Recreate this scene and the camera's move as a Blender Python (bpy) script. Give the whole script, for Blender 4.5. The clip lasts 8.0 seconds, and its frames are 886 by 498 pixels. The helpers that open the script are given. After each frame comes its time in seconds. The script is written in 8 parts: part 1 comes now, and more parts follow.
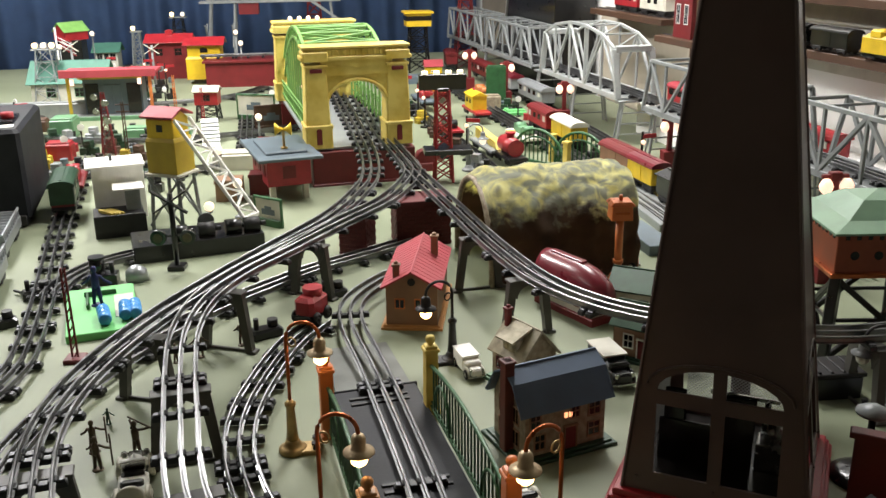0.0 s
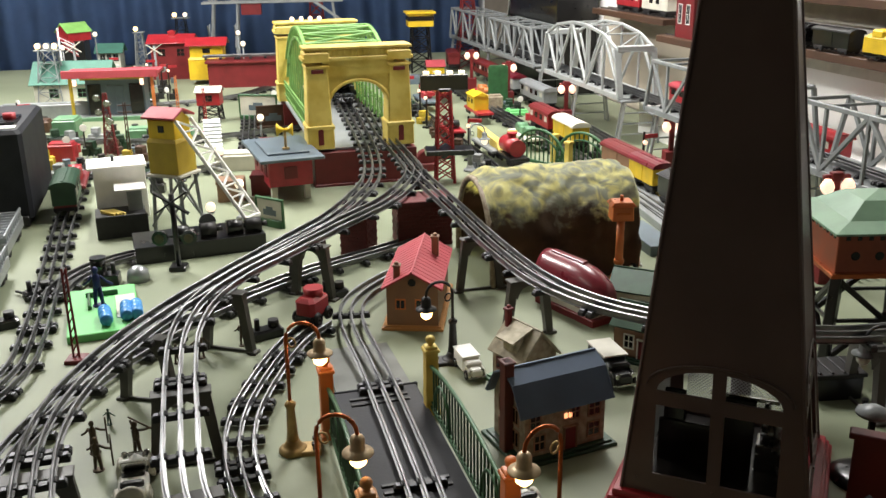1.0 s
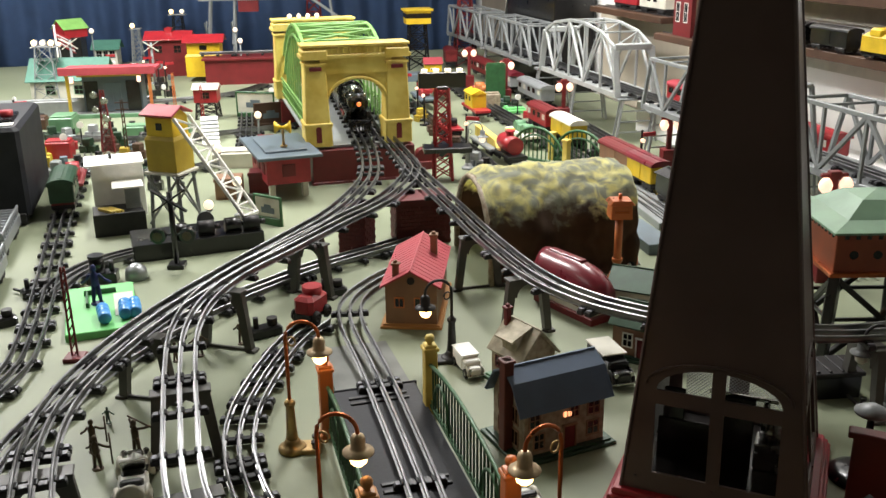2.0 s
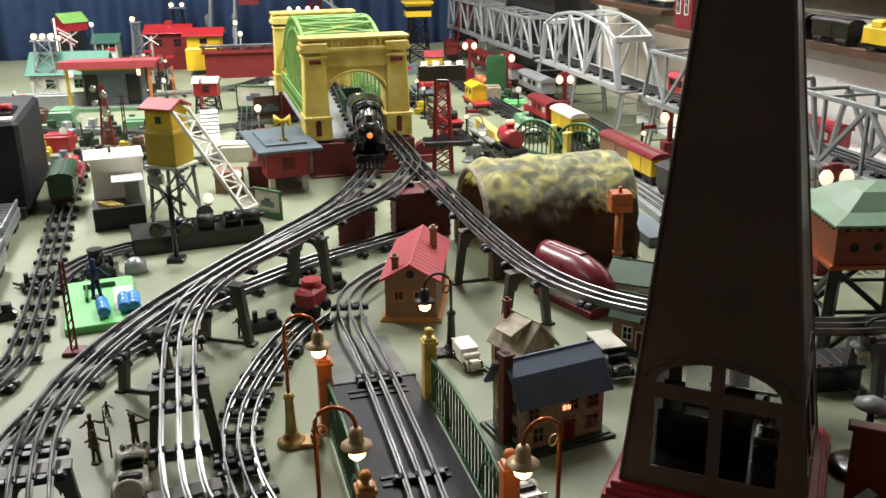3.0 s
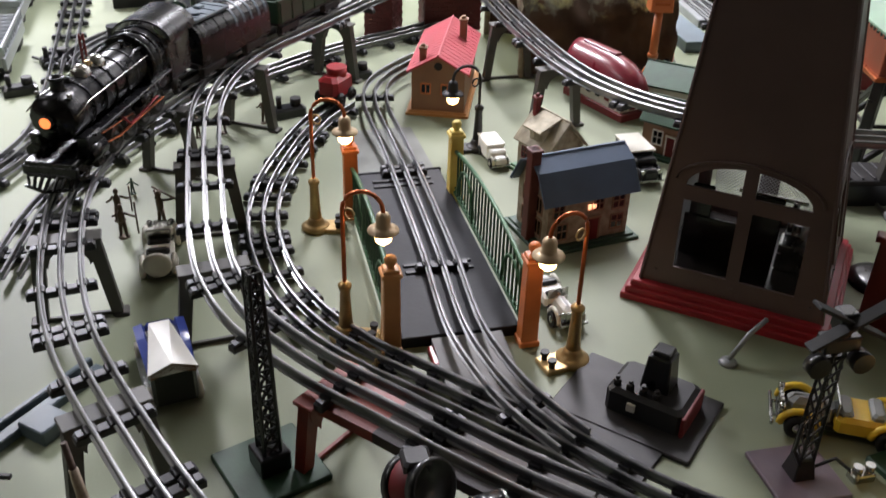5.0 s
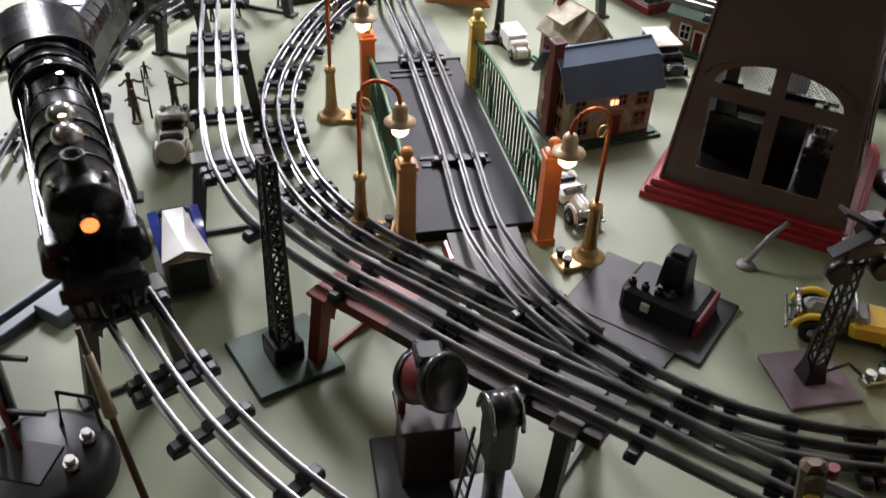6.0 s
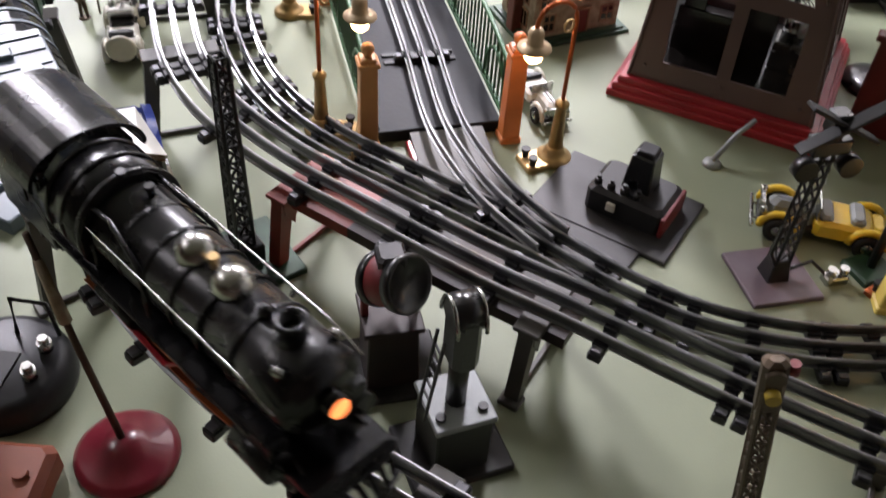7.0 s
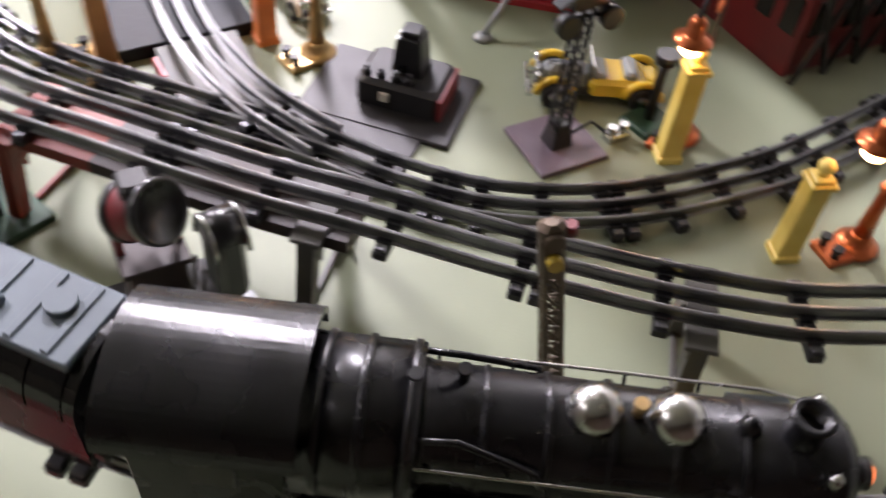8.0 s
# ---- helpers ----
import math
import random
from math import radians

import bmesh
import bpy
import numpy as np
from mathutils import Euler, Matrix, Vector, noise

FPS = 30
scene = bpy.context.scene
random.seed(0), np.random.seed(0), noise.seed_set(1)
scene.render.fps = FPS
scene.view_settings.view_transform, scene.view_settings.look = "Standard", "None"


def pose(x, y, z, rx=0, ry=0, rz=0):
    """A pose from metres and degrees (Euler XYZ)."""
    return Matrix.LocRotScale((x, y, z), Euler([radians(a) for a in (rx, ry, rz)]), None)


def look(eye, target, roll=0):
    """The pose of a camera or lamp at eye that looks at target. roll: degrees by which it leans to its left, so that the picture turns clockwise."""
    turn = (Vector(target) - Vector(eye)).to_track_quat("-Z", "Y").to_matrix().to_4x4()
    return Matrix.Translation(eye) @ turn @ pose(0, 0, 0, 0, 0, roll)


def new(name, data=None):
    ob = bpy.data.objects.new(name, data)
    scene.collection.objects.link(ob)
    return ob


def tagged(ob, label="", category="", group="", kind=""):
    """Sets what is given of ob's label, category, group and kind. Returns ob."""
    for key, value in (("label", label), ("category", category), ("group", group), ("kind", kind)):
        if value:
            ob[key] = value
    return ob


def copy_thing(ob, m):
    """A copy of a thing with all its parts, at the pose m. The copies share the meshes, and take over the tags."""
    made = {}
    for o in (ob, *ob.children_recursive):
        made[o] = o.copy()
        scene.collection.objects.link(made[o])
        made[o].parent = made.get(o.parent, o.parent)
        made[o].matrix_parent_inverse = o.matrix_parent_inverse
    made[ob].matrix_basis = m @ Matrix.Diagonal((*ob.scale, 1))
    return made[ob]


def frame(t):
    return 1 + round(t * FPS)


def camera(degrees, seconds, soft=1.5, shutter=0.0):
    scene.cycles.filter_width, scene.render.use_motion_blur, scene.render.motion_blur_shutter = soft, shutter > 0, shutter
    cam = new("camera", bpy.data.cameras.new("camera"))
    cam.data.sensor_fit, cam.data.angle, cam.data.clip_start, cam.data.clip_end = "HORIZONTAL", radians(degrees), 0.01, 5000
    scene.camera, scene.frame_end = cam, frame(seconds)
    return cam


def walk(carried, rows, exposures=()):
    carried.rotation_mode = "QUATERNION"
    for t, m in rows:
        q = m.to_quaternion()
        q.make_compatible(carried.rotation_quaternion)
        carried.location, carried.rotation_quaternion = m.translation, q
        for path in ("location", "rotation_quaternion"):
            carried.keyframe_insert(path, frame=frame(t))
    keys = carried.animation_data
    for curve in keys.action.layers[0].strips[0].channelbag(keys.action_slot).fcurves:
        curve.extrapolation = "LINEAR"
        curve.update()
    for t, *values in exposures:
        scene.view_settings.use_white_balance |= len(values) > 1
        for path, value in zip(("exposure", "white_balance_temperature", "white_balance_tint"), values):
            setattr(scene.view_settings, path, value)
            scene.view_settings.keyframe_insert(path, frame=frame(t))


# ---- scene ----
PATH = [
    (0, (0.099, 0.271, 0.56), (-0.101, 2.156, -0.079), -0.7),
    (0.5, (0.099, 0.271, 0.563), (-0.101, 2.155, -0.08), -0.8),
    (1, (0.103, 0.271, 0.561), (-0.104, 2.155, -0.078), -0.8),
    (1.5, (0.098, 0.271, 0.563), (-0.1, 2.155, -0.08), -0.6),
    (3, (0.102, 0.274, 0.562), (-0.1, 2.152, -0.097), -0.8),
    (3.5, (0.093, 0.281, 0.558), (-0.095, 2.138, -0.162), -0.4),
    (4, (0.092, 0.278, 0.551), (-0.083, 2.077, -0.305), 0.5),
    (4.5, (0.09, 0.278, 0.546), (-0.101, 2.028, -0.404), 1.0),
    (6, (0.085, 0.29, 0.536), (-0.132, 1.85, -0.695), 2.7),
    (6.5, (0.085, 0.294, 0.534), (-0.101, 1.791, -0.78), 3.4),
    (7, (0.087, 0.3, 0.526), (-0.032, 1.735, -0.862), 4.3),
    (7.5, (0.092, 0.312, 0.522), (0.089, 1.642, -0.971), 5.9),
    (8, (0.123, 0.328, 0.488), (0.385, 1.634, -1.004), 6.3),
]
cam = camera(51.5, 8.0, soft=1.5, shutter=0.4)
walk(cam, [(t, look(eye, target, roll)) for t, eye, target, roll in PATH],
     exposures=[(0.0, 0.1, 6850, 12), (3.0, 0.1, 6850, 12), (4.5, 0.38, 6350, 18), (6.5, 0.9, 6350, 22), (7.5, 1.42, 6400, 26), (8.0, 1.72, 6400, 28)])

# ---------------------------------------------------------------- light
world = bpy.data.worlds.new("world")
scene.world = world
world.use_nodes = True
world.node_tree.nodes["Background"].inputs[0].default_value = (0.72, 0.82, 1.0, 1)
world.node_tree.nodes["Background"].inputs[1].default_value = 0.03
scene.view_settings.exposure = 0.0
TILT = radians(20)          # the room is turned against the camera's first view


def room(u, v, z=0.0):
    """A place in the room's own axes: u to the right along the back wall, v towards it."""
    return (u * math.cos(TILT) - v * math.sin(TILT), u * math.sin(TILT) + v * math.cos(TILT), z)


def ceiling_lamp(u, v, long, wide, watts, colour):
    data = bpy.data.lights.new("ceiling_lamp", "AREA")
    data.shape, data.size, data.size_y, data.energy, data.color = "RECTANGLE", long, wide, watts, colour
    ob = new("ceiling_lamp", data)
    ob.matrix_world = pose(*room(u, v, 1.56), 0, 0, 20 + 90)


CEILING_LIGHTS = [(-0.6, 3.3, 1.2, 0.3), (-1.45, 1.5, 1.2, 0.3), (0.85, 2.6, 1.2, 0.3)]
for (u, v, long, wide), watts in zip(CEILING_LIGHTS, (72, 3, 50)):
    ceiling_lamp(u, v, long, wide, watts, (0.96, 0.98, 1.0))

# ---------------------------------------------------------------- materials
def rgb(h):
    """Linear colour from a six-digit sRGB code."""
    c = [int(h[i:i + 2], 16) / 255 for i in (0, 2, 4)]
    return tuple(v / 12.92 if v <= 0.04045 else ((v + 0.055) / 1.055) ** 2.4 for v in c)


def mat(name, colour, rough=0.5, metal=0.0, var=0.15, scale=30.0, bump=0.08, fine=350.0, coat=0.0, stain=None, spec=0.5):
    m = bpy.data.materials.new(name)
    m.use_nodes = True
    nt = m.node_tree
    n, link = nt.nodes, nt.links
    b = n["Principled BSDF"]
    col = rgb(colour) if isinstance(colour, str) else colour
    co = n.new("ShaderNodeTexCoord")
    info = n.new("ShaderNodeObjectInfo")
    big, small = n.new("ShaderNodeTexNoise"), n.new("ShaderNodeTexNoise")
    big.inputs["Scale"].default_value, big.inputs["Detail"].default_value = scale, 6
    small.inputs["Scale"].default_value, small.inputs["Detail"].default_value = fine, 3
    link.new(co.outputs["Object"], big.inputs["Vector"])
    link.new(co.outputs["Object"], small.inputs["Vector"])
    ramp = n.new("ShaderNodeValToRGB")
    lo = tuple(v * (1 - var) for v in col) if stain is None else rgb(stain)
    ramp.color_ramp.elements[0].color, ramp.color_ramp.elements[0].position = (*lo, 1), 0.3
    ramp.color_ramp.elements[1].color, ramp.color_ramp.elements[1].position = (*(min(1, v * (1 + var * 0.6)) for v in col), 1), 0.62
    link.new(big.outputs["Fac"], ramp.inputs["Fac"])
    hue = n.new("ShaderNodeHueSaturation")
    val = n.new("ShaderNodeMapRange")
    val.inputs["To Min"].default_value, val.inputs["To Max"].default_value = 0.92, 1.08
    link.new(info.outputs["Random"], val.inputs["Value"])
    link.new(val.outputs["Result"], hue.inputs["Value"])
    link.new(ramp.outputs["Color"], hue.inputs["Color"])
    link.new(hue.outputs["Color"], b.inputs["Base Color"])
    rr = n.new("ShaderNodeMapRange")
    rr.inputs["To Min"].default_value, rr.inputs["To Max"].default_value = max(0.04, rough - 0.1), min(1, rough + 0.12)
    link.new(big.outputs["Fac"], rr.inputs["Value"])
    link.new(rr.outputs["Result"], b.inputs["Roughness"])
    b.inputs["Metallic"].default_value = metal
    b.inputs["Coat Weight"].default_value = coat
    b.inputs["Specular IOR Level"].default_value = spec
    if bump:
        bp = n.new("ShaderNodeBump")
        bp.inputs["Strength"].default_value, bp.inputs["Distance"].default_value = bump, 0.001
        link.new(small.outputs["Fac"], bp.inputs["Height"])
        link.new(bp.outputs["Normal"], b.inputs["Normal"])
    return m


def glow(name, colour, strength):
    m = bpy.data.materials.new(name)
    m.use_nodes = True
    b = m.node_tree.nodes["Principled BSDF"]
    b.inputs["Base Color"].default_value = (*colour, 1)
    b.inputs["Emission Color"].default_value = (*colour, 1)
    b.inputs["Emission Strength"].default_value = strength
    return m


M = dict(
    table=mat("painted_board", "899078", 0.5, 0, 0.10, 3.0, 0.10, 500, stain="7a8269", spec=0.35),
    steel=mat("rail_steel", "7d7d7e", 0.34, 0.95, 0.35, 25, 0.05),
    tie=mat("tie_black", "232325", 0.42, 0.3, 0.3, 60),
    trestle=mat("trestle_grey", "4a4843", 0.5, 0.0, 0.2, 30),
    girder=mat("girder_brown", "2e201b", 0.55, 0.0, 0.35, 30, stain="1c1412"),
    red_trestle=mat("trestle_red", "7a2c1e", 0.45, 0.0, 0.2, 30),
    black=mat("black_enamel", "171718", 0.3, 0.2, 0.3, 40, coat=0.3),
    deckblack=mat("deck_black", "202227", 0.58, 0.0, 0.4, 18, 0.15, 200, stain="141519", spec=0.3),
    rampgrey=mat("ramp_grey", "6f716c", 0.4, 0.2, 0.25, 20),
    iron=mat("dark_iron", "2b2a2a", 0.5, 0.3, 0.3, 50),
    loco=mat("loco_black", "18181a", 0.26, 0.25, 0.3, 40, 0.1),
    chrome=mat("nickel", "aeaeaa", 0.24, 1.0, 0.1, 60, 0.02),
    cream=mat("bridge_cream", "dcc76e", 0.5, 0.0, 0.12, 20, stain="c9aa45"),
    brightgreen=mat("bridge_green", "719f55", 0.45, 0.0, 0.15, 30),
    green=mat("gate_green", "2f5a36", 0.4, 0.1, 0.25, 60),
    railgreen=mat("railing_green", "24452c", 0.45, 0.1, 0.25, 60),
    darkgreen=mat("dark_green", "25422e", 0.42, 0.1, 0.25, 40),
    roofgreen=mat("roof_green", "5f8a66", 0.4, 0.0, 0.15, 30),
    teal=mat("roof_teal", "417262", 0.6, 0.0, 0.15, 30),
    lawn=mat("platform_green", "6cc474", 0.5, 0.0, 0.1, 30),
    red=mat("bright_red", "a0242b", 0.38, 0.0, 0.18, 30, coat=0.2),
    roofred=mat("roof_red", "ab424a", 0.6, 0.0, 0.12, 25),
    darkred=mat("dark_red", "6a1a1c", 0.5, 0.0, 0.2, 25),
    burgundy=mat("burgundy", "72202c", 0.3, 0.0, 0.15, 20, coat=0.3),
    orange=mat("orange_enamel", "c8743f", 0.4, 0.0, 0.12, 40),
    postorange=mat("post_orange", "b98550", 0.42, 0.0, 0.12, 40),
    brass=mat("brass", "b89a68", 0.36, 0.55, 0.25, 60),
    palebrass=mat("pale_brass", "bfa887", 0.42, 0.35, 0.2, 60),
    copper=mat("copper", "b9643a", 0.3, 0.8, 0.2, 60),
    palestone=mat("roof_pale", "a89f89", 0.65, 0.0, 0.3, 60, stain="7d745f"),
    tan=mat("tan_wall", "8c6a52", 0.5, 0.0, 0.12, 30),
    chimbrown=mat("chimney_brown", "5e2a20", 0.55, 0.0, 0.25, 90),
    beige=mat("beige_wall", "9c8f7a", 0.55, 0.0, 0.2, 110, stain="7d6a55"),
    yellow=mat("yellow_enamel", "d9b52c", 0.4, 0.0, 0.15, 25),
    mustard=mat("mustard", "b59a30", 0.42, 0.0, 0.15, 25),
    blue=mat("slate_blue", "55667c", 0.5, 0.0, 0.18, 20),
    cobalt=mat("cobalt", "273f95", 0.35, 0.0, 0.1, 40, coat=0.3),
    navy=mat("navy_cloth", "1d2458", 0.6, 0.0, 0.2, 60),
    skyblue=mat("barrel_blue", "3e8fd0", 0.35, 0.0, 0.12, 40),
    white=mat("white_enamel", "ecebe5", 0.4, 0.0, 0.1, 30),
    offwhite=mat("off_white", "c9c6b8", 0.5, 0.0, 0.12, 25),
    grey=mat("grey_enamel", "868a8a", 0.45, 0.1, 0.15, 30),
    slate=mat("slate_grey", "5b6870", 0.45, 0.0, 0.18, 20),
    silver=mat("silver_paint", "a9adaf", 0.36, 0.55, 0.12, 40),
    tower=mat("tower_brown", "584845", 0.38, 0.0, 0.15, 12, 0.05, 400, spec=0.4),
    bronze=mat("bronze_figure", "55483a", 0.45, 0.5, 0.3, 120),
    brick=mat("pier_brick", "5d1e1f", 0.6, 0.0, 0.2, 60, 0.3),
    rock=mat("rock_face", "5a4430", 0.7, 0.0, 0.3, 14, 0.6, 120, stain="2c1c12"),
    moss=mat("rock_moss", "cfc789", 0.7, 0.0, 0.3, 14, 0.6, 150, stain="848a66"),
    rubber=mat("rubber", "151515", 0.65, 0.0, 0.2, 80),
    wood=mat("shelf_wood", "4a3222", 0.55, 0.0, 0.3, 8, 0.2),
    wall=mat("wall_paint", "eeede9", 0.7, 0.0, 0.05, 3, 0.1),
    panelling=mat("wall_dim_brown", "5a4636", 0.6, 0.0, 0.3, 4, 0.15),
    curtain=mat("curtain_blue", "40587e", 0.8, 0.0, 0.15, 10, 0.3),
    ceiling=mat("ceiling_grey", "a8a49a", 0.8, 0.0, 0.04, 4, 0.1),
    floor=mat("floor_brown", "4d4036", 0.6, 0.0, 0.2, 6, 0.2),
    board=mat("board_beige", "b3a998", 0.7, 0.0, 0.15, 6, 0.15),
    taupe=mat("board_taupe", "7d7468", 0.7, 0.0, 0.2, 5, 0.2),
    mauve=mat("mauve_plate", "6e6069", 0.4, 0.1, 0.2, 40),
    flame=glow("bulb_warm", (1.0, 0.62, 0.24), 8.0),
    pearl=glow("bulb_pearl", (1.0, 0.84, 0.64), 1.05),
    rosy=glow("bulb_rosy", (1.0, 0.66, 0.5), 1.2),
    head=glow("headlight_glow", (1.0, 0.24, 0.06), 1.2),
    ember=glow("window_glow", (1.0, 0.42, 0.2), 1.6),
    tube=glow("tube_white", (1.0, 0.97, 0.92), 3.0),
    copper_orange=mat("signal_orange", "914a30", 0.42, 0.0, 0.18, 30),
    basered=mat("base_red", "94232b", 0.4, 0.0, 0.18, 30),
    brightsilver=mat("bright_silver", "b2b6b5", 0.4, 0.3, 0.1, 40),
    palegreen=mat("roof_palegreen", "74957a", 0.34, 0.0, 0.14, 25),
    clip=mat("tie_clip", "5e5e61", 0.5, 0.9, 0.3, 60),
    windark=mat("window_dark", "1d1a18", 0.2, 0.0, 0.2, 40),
    green_glass=mat("glass_green", "2f7b58", 0.15, 0.0, 0.1, 40),
)


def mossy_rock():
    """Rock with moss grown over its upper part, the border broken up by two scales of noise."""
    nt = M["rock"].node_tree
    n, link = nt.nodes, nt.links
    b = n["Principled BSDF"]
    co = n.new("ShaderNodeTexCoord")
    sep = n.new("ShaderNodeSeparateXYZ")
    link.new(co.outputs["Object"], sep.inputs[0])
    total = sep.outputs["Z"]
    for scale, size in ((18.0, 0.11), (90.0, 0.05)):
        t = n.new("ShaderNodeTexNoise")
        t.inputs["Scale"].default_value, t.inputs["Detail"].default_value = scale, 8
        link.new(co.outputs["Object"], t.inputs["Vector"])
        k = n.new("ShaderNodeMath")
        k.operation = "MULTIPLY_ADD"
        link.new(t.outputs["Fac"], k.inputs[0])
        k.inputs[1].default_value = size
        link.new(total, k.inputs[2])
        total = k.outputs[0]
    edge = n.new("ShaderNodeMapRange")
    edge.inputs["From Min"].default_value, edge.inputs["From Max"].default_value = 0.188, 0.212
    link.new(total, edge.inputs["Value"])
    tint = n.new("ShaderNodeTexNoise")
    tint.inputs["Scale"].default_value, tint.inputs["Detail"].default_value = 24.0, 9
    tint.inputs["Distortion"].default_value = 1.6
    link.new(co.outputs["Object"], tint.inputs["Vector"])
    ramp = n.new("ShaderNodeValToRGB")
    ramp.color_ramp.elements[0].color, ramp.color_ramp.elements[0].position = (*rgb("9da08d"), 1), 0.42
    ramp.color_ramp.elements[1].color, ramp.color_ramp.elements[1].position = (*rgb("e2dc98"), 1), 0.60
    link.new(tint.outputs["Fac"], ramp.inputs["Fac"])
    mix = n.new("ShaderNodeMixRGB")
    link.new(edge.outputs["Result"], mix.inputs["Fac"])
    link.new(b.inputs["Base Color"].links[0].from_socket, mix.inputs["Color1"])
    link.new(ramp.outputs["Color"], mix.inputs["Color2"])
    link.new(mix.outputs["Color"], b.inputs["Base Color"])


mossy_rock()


# ---------------------------------------------------------------- mesh kit
def lathe(bm, profile, seg=16, m=None):
    """Turns (radius, height) pairs about the z axis."""
    m = m or Matrix()
    rings = []
    for r, z in profile:
        if r < 1e-6:
            rings.append([bm.verts.new(m @ Vector((0, 0, z)))])
        else:
            rings.append([bm.verts.new(m @ Vector((r * math.cos(2 * math.pi * i / seg), r * math.sin(2 * math.pi * i / seg), z))) for i in range(seg)])
    for a, b in zip(rings, rings[1:]):
        if len(a) == 1 and len(b) == 1:
            continue
        for i in range(seg):
            j = (i + 1) % seg
            if len(a) == 1:
                f = bm.faces.new((a[0], b[j], b[i]))
            elif len(b) == 1:
                f = bm.faces.new((a[i], a[j], b[0]))
            else:
                f = bm.faces.new((a[i], a[j], b[j], b[i]))
            f.smooth = True
    for ring, flip in ((rings[0], True), (rings[-1], False)):
        if len(ring) > 2:
            bm.faces.new(ring[::-1] if flip else ring)


def cyl(bm, r, h, at=(0, 0, 0), axis="z", r2=None, seg=14):
    turn = {"z": Matrix(), "x": pose(0, 0, 0, 0, 90, 0), "y": pose(0, 0, 0, -90, 0, 0)}[axis]
    lathe(bm, [(r, 0), (r if r2 is None else r2, h)], seg, Matrix.Translation(at) @ turn)


def box(bm, sx, sy, sz, at=(0, 0, 0), m=None, ch=0.0012, top=(1.0, 1.0)):
    """A box standing on at, its upright edges chamfered; top shrinks its upper face."""
    m = (m or Matrix()) @ Matrix.Translation(at)
    c = min(ch, sx * 0.25, sy * 0.25, sz * 0.25)

    def ring(z, ix, iy, kx, ky):
        hx, hy = sx / 2 * kx - ix, sy / 2 * ky - iy
        return [bm.verts.new(m @ Vector(p)) for p in ((-hx + c, -hy, z), (hx - c, -hy, z), (hx, -hy + c, z), (hx, hy - c, z), (hx - c, hy, z), (-hx + c, hy, z), (-hx, hy - c, z), (-hx, -hy + c, z))]
    rings = [ring(0, 0, 0, 1, 1), ring(sz - c, 0, 0, *top), ring(sz, c, c, *top)]
    for a, b in zip(rings, rings[1:]):
        for i in range(8):
            j = (i + 1) % 8
            bm.faces.new((a[i], a[j], b[j], b[i]))
    bm.faces.new(rings[0][::-1])
    bm.faces.new(rings[-1])


def beam(bm, p, q, w, h=None, seg=4):
    """A straight bar from p to q."""
    p, q = Vector(p), Vector(q)
    d = q - p
    if d.length < 1e-6:
        return
    t = d.to_track_quat("Z", "Y").to_matrix().to_4x4()
    m = Matrix.Translation(p) @ t
    h = w if h is None else h
    if seg == 4:
        box(bm, w, h, d.length, m=m, ch=min(w, h) * 0.15)
    else:
        lathe(bm, [(w / 2, 0), (w / 2, d.length)], seg, m)


def prism(bm, poly, depth, m=None):
    """Extrudes an outline in the xz plane along y, centred."""
    m = m or Matrix()
    a = [bm.verts.new(m @ Vector((x, -depth / 2, z))) for x, z in poly]
    b = [bm.verts.new(m @ Vector((x, depth / 2, z))) for x, z in poly]
    n = len(poly)
    for i in range(n):
        j = (i + 1) % n
        bm.faces.new((a[i], b[i], b[j], a[j]))
    bm.faces.new(a)
    bm.faces.new(b[::-1])


def tube(bm, pts, r, seg=8, r2=None):
    """A round bar along points."""
    pts = [Vector(p) for p in pts]
    rings = []
    for i, p in enumerate(pts):
        d = (pts[min(i + 1, len(pts) - 1)] - pts[max(i - 1, 0)]).normalized()
        a = d.cross(Vector((0, 0, 1)) if abs(d.z) < 0.9 else Vector((1, 0, 0))).normalized()
        b = d.cross(a)
        rad = r if r2 is None else r + (r2 - r) * i / (len(pts) - 1)
        rings.append([bm.verts.new(p + rad * (a * math.cos(2 * math.pi * k / seg) + b * math.sin(2 * math.pi * k / seg))) for k in range(seg)])
    for a, b in zip(rings, rings[1:]):
        for k in range(seg):
            f = bm.faces.new((a[k], a[(k + 1) % seg], b[(k + 1) % seg], b[k]))
            f.smooth = True
    bm.faces.new(rings[0][::-1])
    bm.faces.new(rings[-1])


def mesh_of(name, bm, material):
    bmesh.ops.recalc_face_normals(bm, faces=bm.faces)
    me = bpy.data.meshes.new(name)
    bm.to_mesh(me)
    bm.free()
    me.materials.append(M[material])
    return me


def part(name, bm, material, parent=None, label="", m=None):
    """Links a bmesh as one mesh object under a thing or a part."""
    ob = new(name, mesh_of(name, bm, material))
    ob.parent = parent
    if m is not None:
        ob.matrix_basis = m
    return tagged(ob, label)


def made(build, *args, **kw):
    bm = bmesh.new()
    build(bm, *args, **kw)
    return bm


def boxed(*args, **kw):
    return made(box, *args, **kw)


def turned(*args, **kw):
    return made(lathe, *args, **kw)


def joined(*steps):
    """One bmesh out of several (builder, args...) steps."""
    bm = bmesh.new()
    for build, *args in steps:
        kw = args.pop() if args and isinstance(args[-1], dict) else {}
        build(bm, *args, **kw)
    return bm


def thing(name, m, label, category, group="", kind=""):
    ob = new(name)
    ob.empty_display_size = 0.02
    ob.matrix_basis = m
    return tagged(ob, label, category, group, kind)


def share(name, mesh, parent, m):
    ob = new(name, mesh)
    ob.parent = parent
    ob.matrix_basis = m
    return ob


